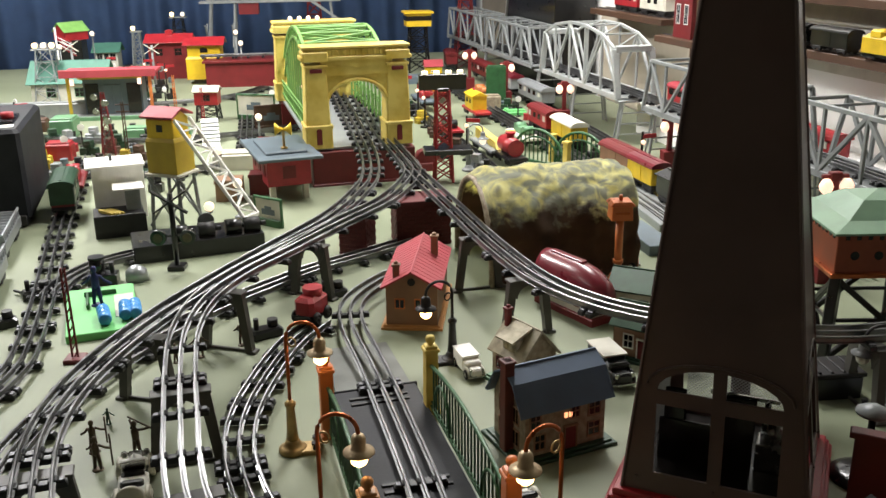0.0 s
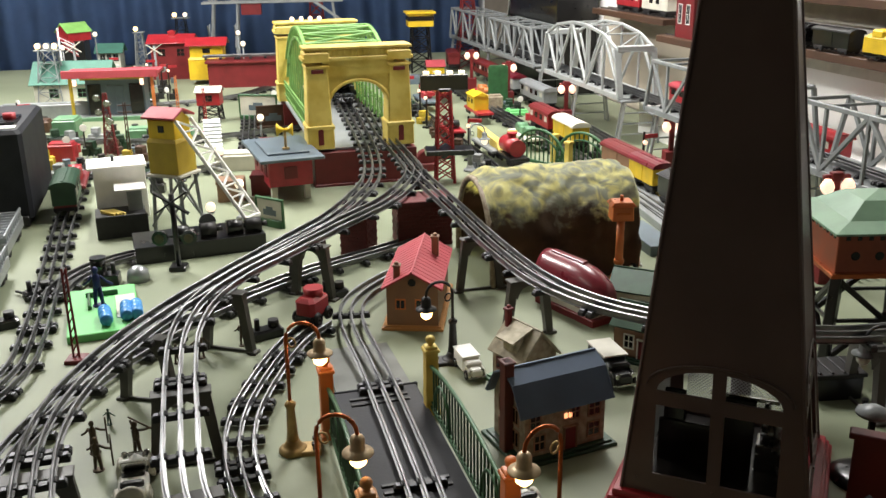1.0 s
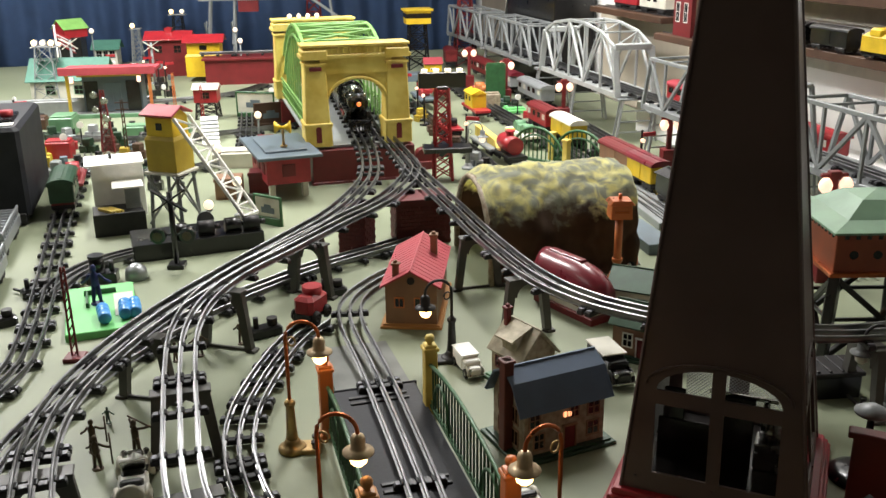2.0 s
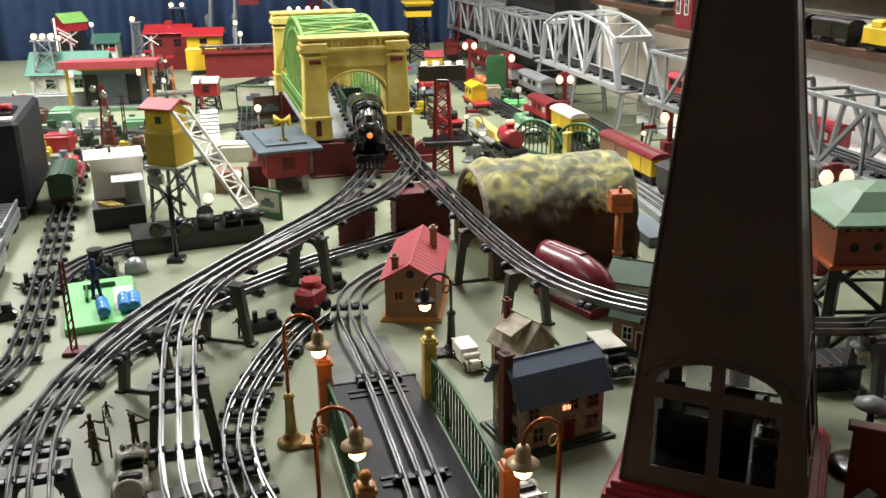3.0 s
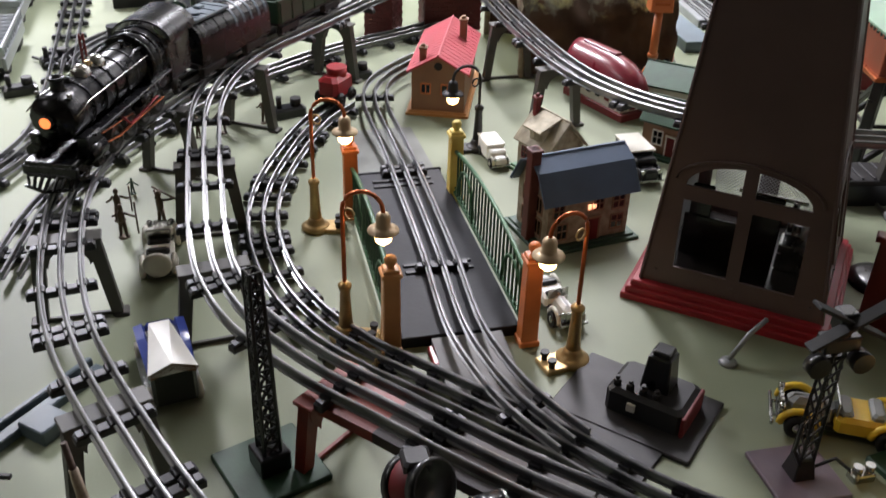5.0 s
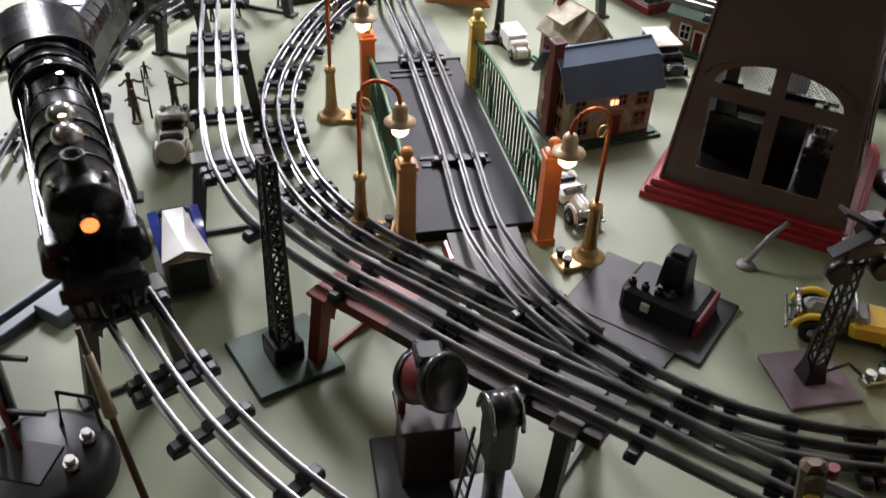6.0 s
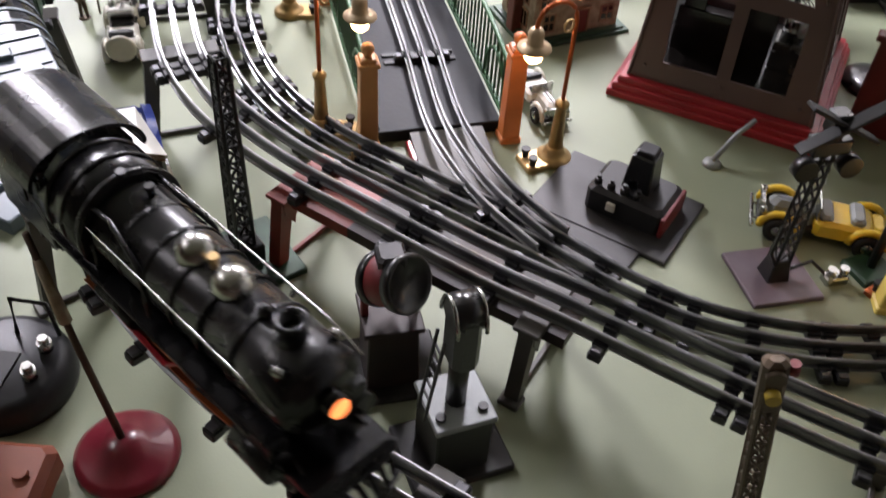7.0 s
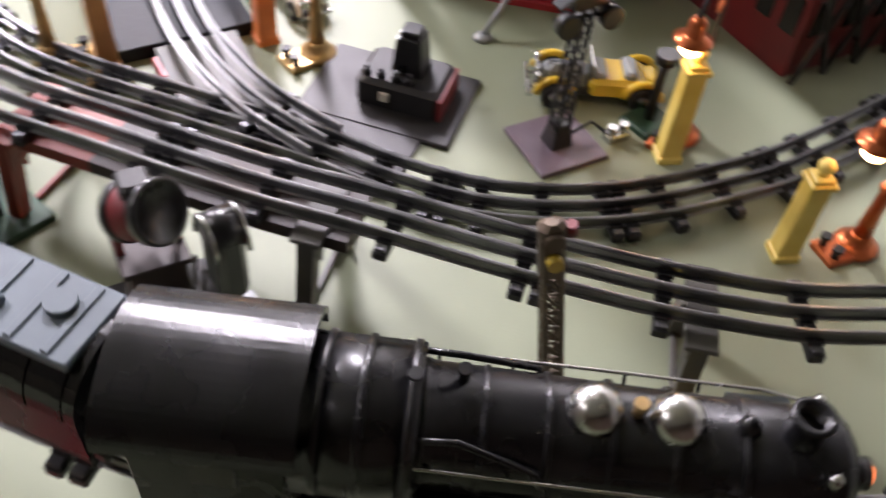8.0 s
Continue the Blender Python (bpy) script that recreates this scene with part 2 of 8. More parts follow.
def curve_points(pts, step=0.012):
    """A smooth line through points (Catmull-Rom), at even steps."""
    pts = [Vector((p[0], p[1], p[2] if len(p) > 2 else 0)) for p in pts]
    ext = [2 * pts[0] - pts[1]] + pts + [2 * pts[-1] - pts[-2]]
    fine = []
    for i in range(1, len(ext) - 2):
        a, b, c, d = ext[i - 1:i + 3]
        for k in range(24):
            t = k / 24
            fine.append(0.5 * ((2 * b) + (c - a) * t + (2 * a - 5 * b + 4 * c - d) * t * t + (3 * b - a - 3 * c + d) * t ** 3))
    fine.append(pts[-1])
    for _ in range(14):
        fine = [fine[0]] + [(fine[i - 1] + 2 * fine[i] + fine[i + 1]) / 4 for i in range(1, len(fine) - 1)] + [fine[-1]]
    out, left = [fine[0]], step
    for p, q in zip(fine, fine[1:]):
        seg = (q - p).length
        at = 0.0
        while seg - at >= left:
            at += left
            left = step
            out.append(p + (q - p) * (at / seg))
        left -= seg - at
    return out

# ---------------------------------------------------------------- the room and the table
def slab(name, u0, u1, v0, v1, z0, z1, material, label, kind="structure", category="", ch=0.003):
    m = Matrix.Translation(room((u0 + u1) / 2, (v0 + v1) / 2, z0)) @ pose(0, 0, 0, 0, 0, 20)
    ob = part(name, boxed(u1 - u0, v1 - v0, z1 - z0, ch=ch), material, m=m)
    return tagged(ob, label, category, "", kind)


slab("table", -2.6, 1.58, -0.15, 4.98, -0.03, 0.0, "table", "wide layout table painted pale grey-green")
slab("floor", -3.6, 2.2, -1.6, 5.3, -1.0, -0.9, "floor", "dark brown floor under the layout")
slab("ceiling", -3.6, 2.2, -1.6, 5.3, 1.62, 1.7, "ceiling", "plain grey ceiling")
slab("wall_east", 1.6, 1.7, -1.6, 5.3, -0.9, 1.62, "wall", "plain off-white wall behind the shelves")
# West and south walls are unseen; their dark brown holds back fill light.
slab("wall_west", -3.6, -3.5, -1.6, 5.3, -0.9, 1.62, "panelling", "plain brown wall out of view, darkened to cut fill light")
slab("wall_south", -3.5, 1.6, -1.6, -1.5, -0.9, 1.62, "panelling", "plain brown wall out of view, darkened to cut fill light")
slab("wall_north", -3.5, 1.6, 5.2, 5.3, -0.9, 1.62, "wall", "plain off-white wall behind the curtain")


def curtain():
    bm = bmesh.new()
    cols = []
    n = 420
    for i in range(n + 1):
        u = -3.3 + 4.87 * i / n
        d = 0.022 * math.sin(u * 46 + 1.3 * math.sin(u * 5)) + 0.012 * math.sin(u * 21)
        cols.append([bm.verts.new(room(u, 5.02 + d + k, z)) for k, z in ((0, -0.5), (0, 0.3), (0.005, 1.5))])
    for a, b in zip(cols, cols[1:]):
        for k in range(2):
            f = bm.faces.new((a[k], b[k], b[k + 1], a[k + 1]))
            f.smooth = True
    bmesh.ops.solidify(bm, geom=bm.faces[:], thickness=0.003)
    tagged(part("curtain", bm, "curtain"), "pleated slate-blue cloth curtain along the back", "curtain")


curtain()

for u, v, long, wide in CEILING_LIGHTS:
    fixture = thing("ceiling_light", pose(*room(u, v, 1.62), 0, 0, 20), "long white ceiling light with a bright diffuser", "ceiling light", "ceiling lights")
    part("frame", joined((box, wide + 0.04, long + 0.06, 0.035, (0, 0, -0.035))), "white", fixture)
    part("diffuser", joined((box, wide, long, 0.008, (0, 0, -0.045))), "tube", fixture)


# ---------------------------------------------------------------- track
def offset(line, d):
    out = []
    for i, p in enumerate(line):
        t = line[min(i + 1, len(line) - 1)] - line[max(i - 1, 0)]
        n = Vector((-t.y, t.x, 0)).normalized()
        out.append(p + n * d)
    return out


GAUGE = 0.017


def sweep(bm, line, profile):
    rings = []
    for i, p in enumerate(line):
        t = line[min(i + 1, len(line) - 1)] - line[max(i - 1, 0)]
        n = Vector((-t.y, t.x, 0)).normalized()
        rings.append([bm.verts.new(p + n * a + Vector((0, 0, b))) for a, b in profile])
    k = len(profile)
    for a, b in zip(rings, rings[1:]):
        for i in range(k):
            bm.faces.new((a[i], a[(i + 1) % k], b[(i + 1) % k], b[i]))
    bm.faces.new(rings[0])
    bm.faces.new(rings[-1][::-1])


RAIL = [(-0.0027, -0.009), (0.0027, -0.009), (0.0027, -0.0083), (0.0007, -0.0077), (0.0007, -0.0032), (0.0013, -0.0027), (0.0017, -0.0014), (0.0012, -0.0002), (0, 0.0002), (-0.0012, -0.0002), (-0.0017, -0.0014), (-0.0013, -0.0027), (-0.0007, -0.0032), (-0.0007, -0.0077), (-0.0027, -0.0083)]
TIE = None


def tie_mesh():
    bm = bmesh.new()
    box(bm, 0.058, 0.0095, 0.006, (0, 0, -0.0155), ch=0.001)
    for x in (-GAUGE, 0, GAUGE):
        box(bm, 0.009, 0.0105, 0.003, (x, 0, -0.0098), ch=0.0008)
    black = len(bm.faces)
    for x in (-0.0245, 0.0245):
        box(bm, 0.0055, 0.0075, 0.0022, (x, 0, -0.0098), ch=0.0005)
    bm.faces.ensure_lookup_table()
    for f in bm.faces[black:]:
        f.material_index = 1
    me = mesh_of("tie", bm, "tie")
    me.materials.append(M["clip"])
    return me


def track(name, pts, label, step=0.095, first=0.02, joint=3):
    """Three-rail tinplate track; the points give the top of the rails."""
    global TIE
    TIE = TIE or tie_mesh()
    line = curve_points(pts)
    base = thing(name, Matrix(), label, "toy track", "three-rail tracks")
    for d in (-GAUGE, 0, GAUGE):
        bm = bmesh.new()
        sweep(bm, offset(line, d), RAIL)
        part("rail", bm, "steel", base)
    s, nxt, count = 0.0, first, 0
    for p, q in zip(line, line[1:]):
        s += (q - p).length
        if s >= nxt:
            d = q - p
            a = math.atan2(d.y, d.x) - math.pi / 2
            m = Matrix.Translation(p) @ Matrix.Rotation(a, 4, "Z")
            share("tie", TIE, base, m)
            count += 1
            if count % joint == 0:
                share("tie", TIE, base, m @ Matrix.Translation((0, 0.0125, 0)))
            nxt += step
    return line


ZE = 0.107
A_PTS = [(-0.80, 4.02), (-0.585, 3.30), (-0.45, 2.853), (-0.33, 2.459), (-0.271, 2.245), (-0.243, 2.09), (-0.239, 1.976), (-0.257, 1.80), (-0.304, 1.635), (-0.347, 1.486), (-0.38, 1.353), (-0.398, 1.224), (-0.397, 1.111), (-0.376, 1.015), (-0.331, 0.913), (-0.285, 0.835), (-0.24, 0.778), (-0.18, 0.715), (-0.113, 0.65), (-0.045, 0.601), (0.03, 0.562), (0.12, 0.524), (0.22, 0.500), (0.34, 0.484), (0.5, 0.475), (0.7, 0.5)]
B_PTS = [(-0.74, 4.03, ZE), (-0.52, 3.30, ZE), (-0.39, 2.853, ZE), (-0.295, 2.53, ZE), (-0.206, 2.277, ZE), (-0.158, 2.12, ZE), (-0.175, 1.917, ZE), (-0.236, 1.749, ZE), (-0.292, 1.593, ZE), (-0.331, 1.488, ZE), (-0.346, 1.386, ZE), (-0.333, 1.282, ZE), (-0.297, 1.173, ZE), (-0.256, 1.068, ZE), (-0.229, 1.0, 0.105), (-0.197, 0.937, 0.098), (-0.152, 0.885, 0.09), (-0.084, 0.840, 0.083), (-0.014, 0.804, 0.082), (0.076, 0.757, 0.082), (0.156, 0.722, 0.082), (0.25, 0.678, 0.083), (0.355, 0.638, 0.084), (0.45, 0.622, 0.084), (0.7, 0.62, 0.084)]
R_PTS = [(-0.206, 2.277), (-0.15, 2.11), (-0.053, 1.866), (0.03, 1.657), (0.102, 1.506), (0.17, 1.423), (0.246, 1.374), (0.345, 1.342), (0.443, 1.332), (0.54, 1.35), (0.70, 1.42), (0.95, 1.6)]
C_PTS = [(-0.222, 1.53), (-0.246, 1.45), (-0.254, 1.339), (-0.249, 1.232), (-0.224, 1.14), (-0.175, 1.047), (-0.121, 0.985), (-0.063, 0.944), (0.015, 0.905), (0.118, 0.853), (0.179, 0.816), (0.238, 0.79), (0.299, 0.78), (0.364, 0.783), (0.436, 0.80), (0.517, 0.83), (0.75, 0.95)]
D_PTS = [(-0.09, 1.78), (-0.145, 1.712), (-0.183, 1.606), (-0.172, 1.516), (-0.12, 1.384), (-0.078, 1.275), (-0.021, 1.12), (0.018, 1.003), (0.047, 0.945), (0.082, 0.895), (0.13, 0.848)]
E_PTS = [(-0.10, 1.98), (-0.19, 1.87), (-0.283, 1.765), (-0.339, 1.678), (-0.39, 1.591), (-0.432, 1.496), (-0.458, 1.413), (-0.478, 1.338), (-0.491, 1.241), (-0.489, 1.133), (-0.46, 1.0)]
L_PTS = [(-1.12, 2.60), (-0.909, 2.078), (-0.798, 1.818), (-0.699, 1.593), (-0.632, 1.43), (-0.60, 1.33), (-0.60, 1.22), (-0.64, 1.1)]


def up(pts, z):
    return [(x, y, z) for x, y in pts]


A_LINE = track("elevated_track", up(A_PTS, ZE), "three-rail tinplate track on tall grey trestles", 0.066)
B_LINE = track("elevated_track", B_PTS, "three-rail tinplate track with bright worn rails on trestles", 0.085)
track("elevated_track", up(R_PTS, ZE), "three-rail tinplate track branching from the bridge approach", 0.085)
track("ground_track", up(C_PTS, 0.0195), "closely tied curved three-rail track on the table", 0.047)
track("ground_track", up(D_PTS, 0.0265), "three-rail track crossing the black gated bridge", 0.24)
track("ground_track", up(E_PTS, 0.0185), "three-rail track curving beneath the trestles", 0.06)
track("ground_track", up(L_PTS, 0.0185), "three-rail siding with a switch on the table", 0.07)
for k, pts in enumerate(([(-0.45, 3.75), (-0.24, 3.15), (-0.06, 2.66), (0.05, 2.30)], [(-0.36, 4.3), (-0.12, 3.5), (0.09, 2.93), (0.22, 2.55), (0.33, 2.25), (0.42, 1.95), (0.5, 1.7)],
                         [(0.02, 3.75), (0.17, 3.3), (0.34, 2.75), (0.52, 2.2), (0.66, 1.8)], [(-0.24, 3.9), (-0.02, 3.28), (0.16, 2.8), (0.28, 2.42), (0.38, 2.05), (0.44, 1.8)])):
    track("ground_track", up(pts, 0.0185), "straight three-rail track among the parked trains", 0.06)
track("ground_track", up([(-1.9, 3.0), (-1.4, 2.85), (-1.1, 2.8), (-0.75, 2.95), (-0.55, 3.2)], 0.0185), "three-rail track in front of the station", 0.06)
track("ground_track", up([(-0.69, 1.60), (-0.70, 1.67), (-0.69, 1.74), (-0.655, 1.80), (-0.60, 1.845), (-0.53, 1.87)], 0.0185), "short three-rail curve beside the siding", 0.05)


# ---------------------------------------------------------------- trestles
def trestle(x, y, a, material="trestle", h=None, wide=0.062, spread=0.078):
    h = (ZE - 0.016) if h is None else h
    t = thing("trestle", pose(x, y, 0, 0, 0, a), "tall dark grey A-shaped toy trestle under elevated track" if material == "trestle" else "tall rust-red A-shaped toy trestle under elevated track", "trestle", "trestles")
    for s in (-1, 1):
        bm = bmesh.new()
        outer = [(s * wide / 2, h), (s * (wide / 2 - 0.013), h), (s * (spread / 2 - 0.009), 0.0), (s * (spread / 2 + 0.002), 0.0)]
        prism(bm, outer, 0.011)
        box(bm, 0.014, 0.016, 0.004, (s * spread / 2, 0, 0), ch=0.001)
        part("leg", bm, material, t)
    bm = bmesh.new()
    n = 10
    r = wide / 2 - 0.012
    arch = [(-wide / 2, h + 0.001), (wide / 2, h + 0.001), (wide / 2 - 0.002, h - 0.014)] + [(r * math.cos(math.pi * k / n), h - 0.028 + 0.02 * math.sin(math.pi * k / n)) for k in range(n + 1)] + [(-wide / 2 + 0.002, h - 0.014)]
    prism(bm, arch, 0.0125)
    box(bm, wide + 0.004, 0.02, 0.003, (0, 0, h - 0.001), ch=0.0008)
    part("cap", bm, material, t)
    part("foot_bar", joined((beam, (-spread / 2, 0, 0.0025), (spread / 2, 0, 0.0025), 0.004)), material, t)


def along(line, s):
    run = 0.0
    for p, q in zip(line, line[1:]):
        d = (q - p).length
        if run + d >= s:
            f = (s - run) / d
            v = q - p
            return p + v * f, math.degrees(math.atan2(v.y, v.x))
        run += d
    v = line[-1] - line[-2]
    return line[-1] + v.normalized() * (s - run), math.degrees(math.atan2(v.y, v.x))


def near(line, x, y):
    return min(range(1, len(line) - 1), key=lambda i: (line[i].x - x) ** 2 + (line[i].y - y) ** 2)


def trestle_at(line, x, y, material="trestle"):
    i = near(line, x, y)
    v = line[i + 1] - line[i - 1]
    trestle(line[i].x, line[i].y, math.degrees(math.atan2(v.y, v.x)) - 90, material, line[i].z - 0.016)


R_LINE = curve_points(up(R_PTS, ZE))
for x, y in ((-0.285, 1.70), (-0.41, 1.285), (-0.36, 0.97), (-0.215, 0.75), (0.06, 0.545), (0.32, 0.495), (-0.56, 3.22)):
    trestle_at(A_LINE, x, y)
for x, y in ((-0.246, 1.661), (-0.319, 1.444), (-0.285, 1.14), (-0.205, 0.955)):
    trestle_at(B_LINE, x, y)
trestle_at(B_LINE, -0.062, 0.832, "red_trestle")
for x, y in ((0.124, 0.736), (0.345, 0.64)):
    trestle_at(B_LINE, x, y)
for x, y in ((0.003, 1.715), (0.09, 1.525), (0.50, 1.345), (0.62, 1.38), (0.36, 1.338)):
    trestle_at(R_LINE, x, y)


# ---------------------------------------------------------------- the cream and green arch bridge
def hell_bridge():
    W, L, H0 = 0.25, 0.80, 0.218
    t = thing("arch_bridge", pose(-0.468, 2.785, ZE - 0.014, 0, 0, 21), "cream steel toy arch bridge with stone-like portals and green lattice arches", "bridge")
    for s, name in ((-1, "portal"), (1, "portal")):
        y = s * (L / 2 - 0.035)
        portal = part("portal", made(prism, [(-0.085, H0 - 0.05), (0.085, H0 - 0.05), (0.085, H0 - 0.012), (-0.085, H0 - 0.012)], 0.06, Matrix.Translation((0, y, 0))), "cream", t)
        for side in (-1, 1):
            x = side * (W / 2 - 0.028)
            bm = bmesh.new()
            box(bm, 0.064, 0.075, 0.05, (x, y, -0.002), ch=0.003)
            box(bm, 0.068, 0.079, 0.008, (x, y, 0.046), ch=0.003)
            box(bm, 0.058, 0.068, H0 - 0.075, (x, y, 0.052), ch=0.003, top=(0.86, 0.9))
            box(bm, 0.056, 0.07, 0.006, (x, y, H0 - 0.03), ch=0.002)
            box(bm, 0.060, 0.073, 0.022, (x, y, H0 - 0.016), ch=0.003)
            part("pillar", bm, "cream", t)
            part("niche", joined((box, 0.013, 0.01, 0.032, (x, y + s * 0.034, 0.008)), (cyl, 0.0065, 0.01, (x, y + s * 0.034 - 0.005, 0.04), "y")), "darkred", portal, "dark recessed niche")
            part("niche", joined((box, 0.028, 0.006, 0.009, (x, y + s * 0.0325, H0 - 0.042))), "darkred", portal, "dark nameplate recess")
        n = 16
        r = 0.071
        arch = [(-r - 0.02, H0 - 0.05), (r + 0.02, H0 - 0.05), (r + 0.02, H0 - 0.10)] + [(r * math.cos(math.pi * k / n), H0 - 0.125 + 0.06 * math.sin(math.pi * k / n)) for k in range(n + 1)] + [(-r - 0.02, H0 - 0.10)]
        bm = made(prism, arch, 0.05, Matrix.Translation((0, y, 0)))
        part("arch", bm, "cream", t)
        rim = [(1.06 * r * math.cos(math.pi * k / n), y + s * 0.027, H0 - 0.125 + 0.064 * math.sin(math.pi * k / n)) for k in range(n + 1)]
        part("arch_rim", made(tube, rim, 0.004), "cream", t)
        part("parapet", joined((box, W + 0.012, 0.072, 0.008, (0, y, H0 - 0.014)), (box, W + 0.006, 0.07, 0.006, (0, y, H0 + 0.012)), (box, W - 0.002, 0.060, 0.016, (0, y, H0 - 0.005)), *[(box, 0.006, 0.066, 0.014, (-W / 2 + 0.012 + k * (W - 0.024) / 16, y, H0 - 0.004)) for k in range(17)]), "cream", t)
    half = L / 2 - 0.07

    def arc(f, low, high):
        return low + (high - low) * (1 - (2 * f - 1) ** 2)
    n = 12
    for side in (-1, 1):
        x = side * (W / 2 - 0.028)
        top = [(x, -half + 2 * half * k / n, arc(k / n, 0.13, H0 + 0.03)) for k in range(n + 1)]
        low = [(x, -half + 2 * half * k / n, arc(k / n, 0.075, H0 + 0.004)) for k in range(n + 1)]
        bm = bmesh.new()
        for line in (top, low):
            for p, q in zip(line, line[1:]):
                beam(bm, p, q, 0.009, 0.008)
        for k in range(n):
            beam(bm, low[k], top[k], 0.004)
            beam(bm, top[k], low[k + 1], 0.004)
        part("lattice_arch", bm, "brightgreen", t)
        for k in range(1, n):
            part("hanger", joined((beam, low[k], (x, low[k][1], 0.012), 0.005)), "brightgreen", t)
        bm = bmesh.new()
        for z in (0.022, 0.05, 0.062):
            beam(bm, (x - side * -0.012, -half, z), (x - side * -0.012, half, z), 0.004)
        for k in range(22):
            beam(bm, (x + side * 0.012, -half + 2 * half * k / 21, 0.01), (x + side * 0.012, -half + 2 * half * k / 21, 0.06), 0.0028)
        part("railing", bm, "brightgreen", t)
    bays = 7
    for k in range(bays):
        f0, f1 = 0.16 + 0.68 * k / bays, 0.16 + 0.68 * (k + 1) / bays
        y, z, y2, z2 = -half + 2 * half * f0, arc(f0, 0.13, H0 + 0.03), -half + 2 * half * f1, arc(f1, 0.13, H0 + 0.03)
        part("top_strut", joined((beam, (-W / 2 + 0.028, y, z), (W / 2 - 0.028, y, z), 0.007)), "brightgreen", t)
        part("top_diagonal", joined((beam, (-W / 2 + 0.028, y, z), (W / 2 - 0.028, y2, z2), 0.006)), "brightgreen", t)
        part("top_diagonal", joined((beam, (W / 2 - 0.028, y, z), (-W / 2 + 0.028, y2, z2), 0.006)), "brightgreen", t)
    part("top_strut", joined((beam, (-W / 2 + 0.028, y2, z2), (W / 2 - 0.028, y2, z2), 0.007)), "brightgreen", t)
    part("deck", joined((box, W - 0.03, L - 0.02, 0.006, (0, 0, -0.008))), "grey", t)
    for k in range(4):
        part("bulb", turned([(0, 0.012), (0.006, 0.008), (0.007, 0.003), (0.004, -0.002), (0, -0.003)], m=Matrix.Translation((-0.07 + 0.028 * k, L / 2 - 0.035, H0 + 0.02))), "pearl", t, "small white globe")


hell_bridge()
for m, sx, sy in ((pose(-0.328, 2.444, 0, 0, 0, 21), 0.25, 0.075), (pose(-0.591, 3.127, 0, 0, 0, 21), 0.25, 0.075)):
    tagged(part("bridge_support", joined((box, sx, sy, ZE - 0.024), (box, sx + 0.006, sy + 0.006, 0.006)), "darkred", m=m), "plain dark red wooden support under the bridge", "support block")


def brick_pier(x, y, a, w, d, h):
    t = thing("brick_pier", pose(x, y, 0, 0, 0, a), "dark red brick-patterned toy bridge pier", "pier", "brick piers")
    part("core", joined((box, w + 0.0005, d + 0.0005, h)), "brick", t)
    part("coping", joined((box, w + 0.006, d + 0.006, 0.007, (0, 0, h - 0.006))), "brick", t)
    rows = int((h - 0.01) / 0.0075)
    meshes = {}
    for face in range(4):
        span = w if face % 2 == 0 else d
        n = max(2, round(span / 0.019))
        bw = span / n
        key = round(bw, 5)
        if key not in meshes:
            meshes[key] = mesh_of("brick", boxed(bw - 0.0014, 0.004, 0.0062, ch=0.0006), "brick")
        for r in range(rows):
            for k in range(n if r % 2 == 0 else n - 1):
                x0 = -span / 2 + bw * (k + (0.5 if r % 2 == 0 else 1.0))
                share("brick", meshes[key], t, Matrix.Rotation(face * math.pi / 2, 4, "Z") @ Matrix.Translation((x0, -(d if face % 2 == 0 else w) / 2 + 0.0005, 0.0015 + r * 0.0075)))


brick_pier(-0.125, 1.975, 18, 0.105, 0.07, 0.089)
brick_pier(-0.236, 1.90, -8, 0.052, 0.06, 0.089)


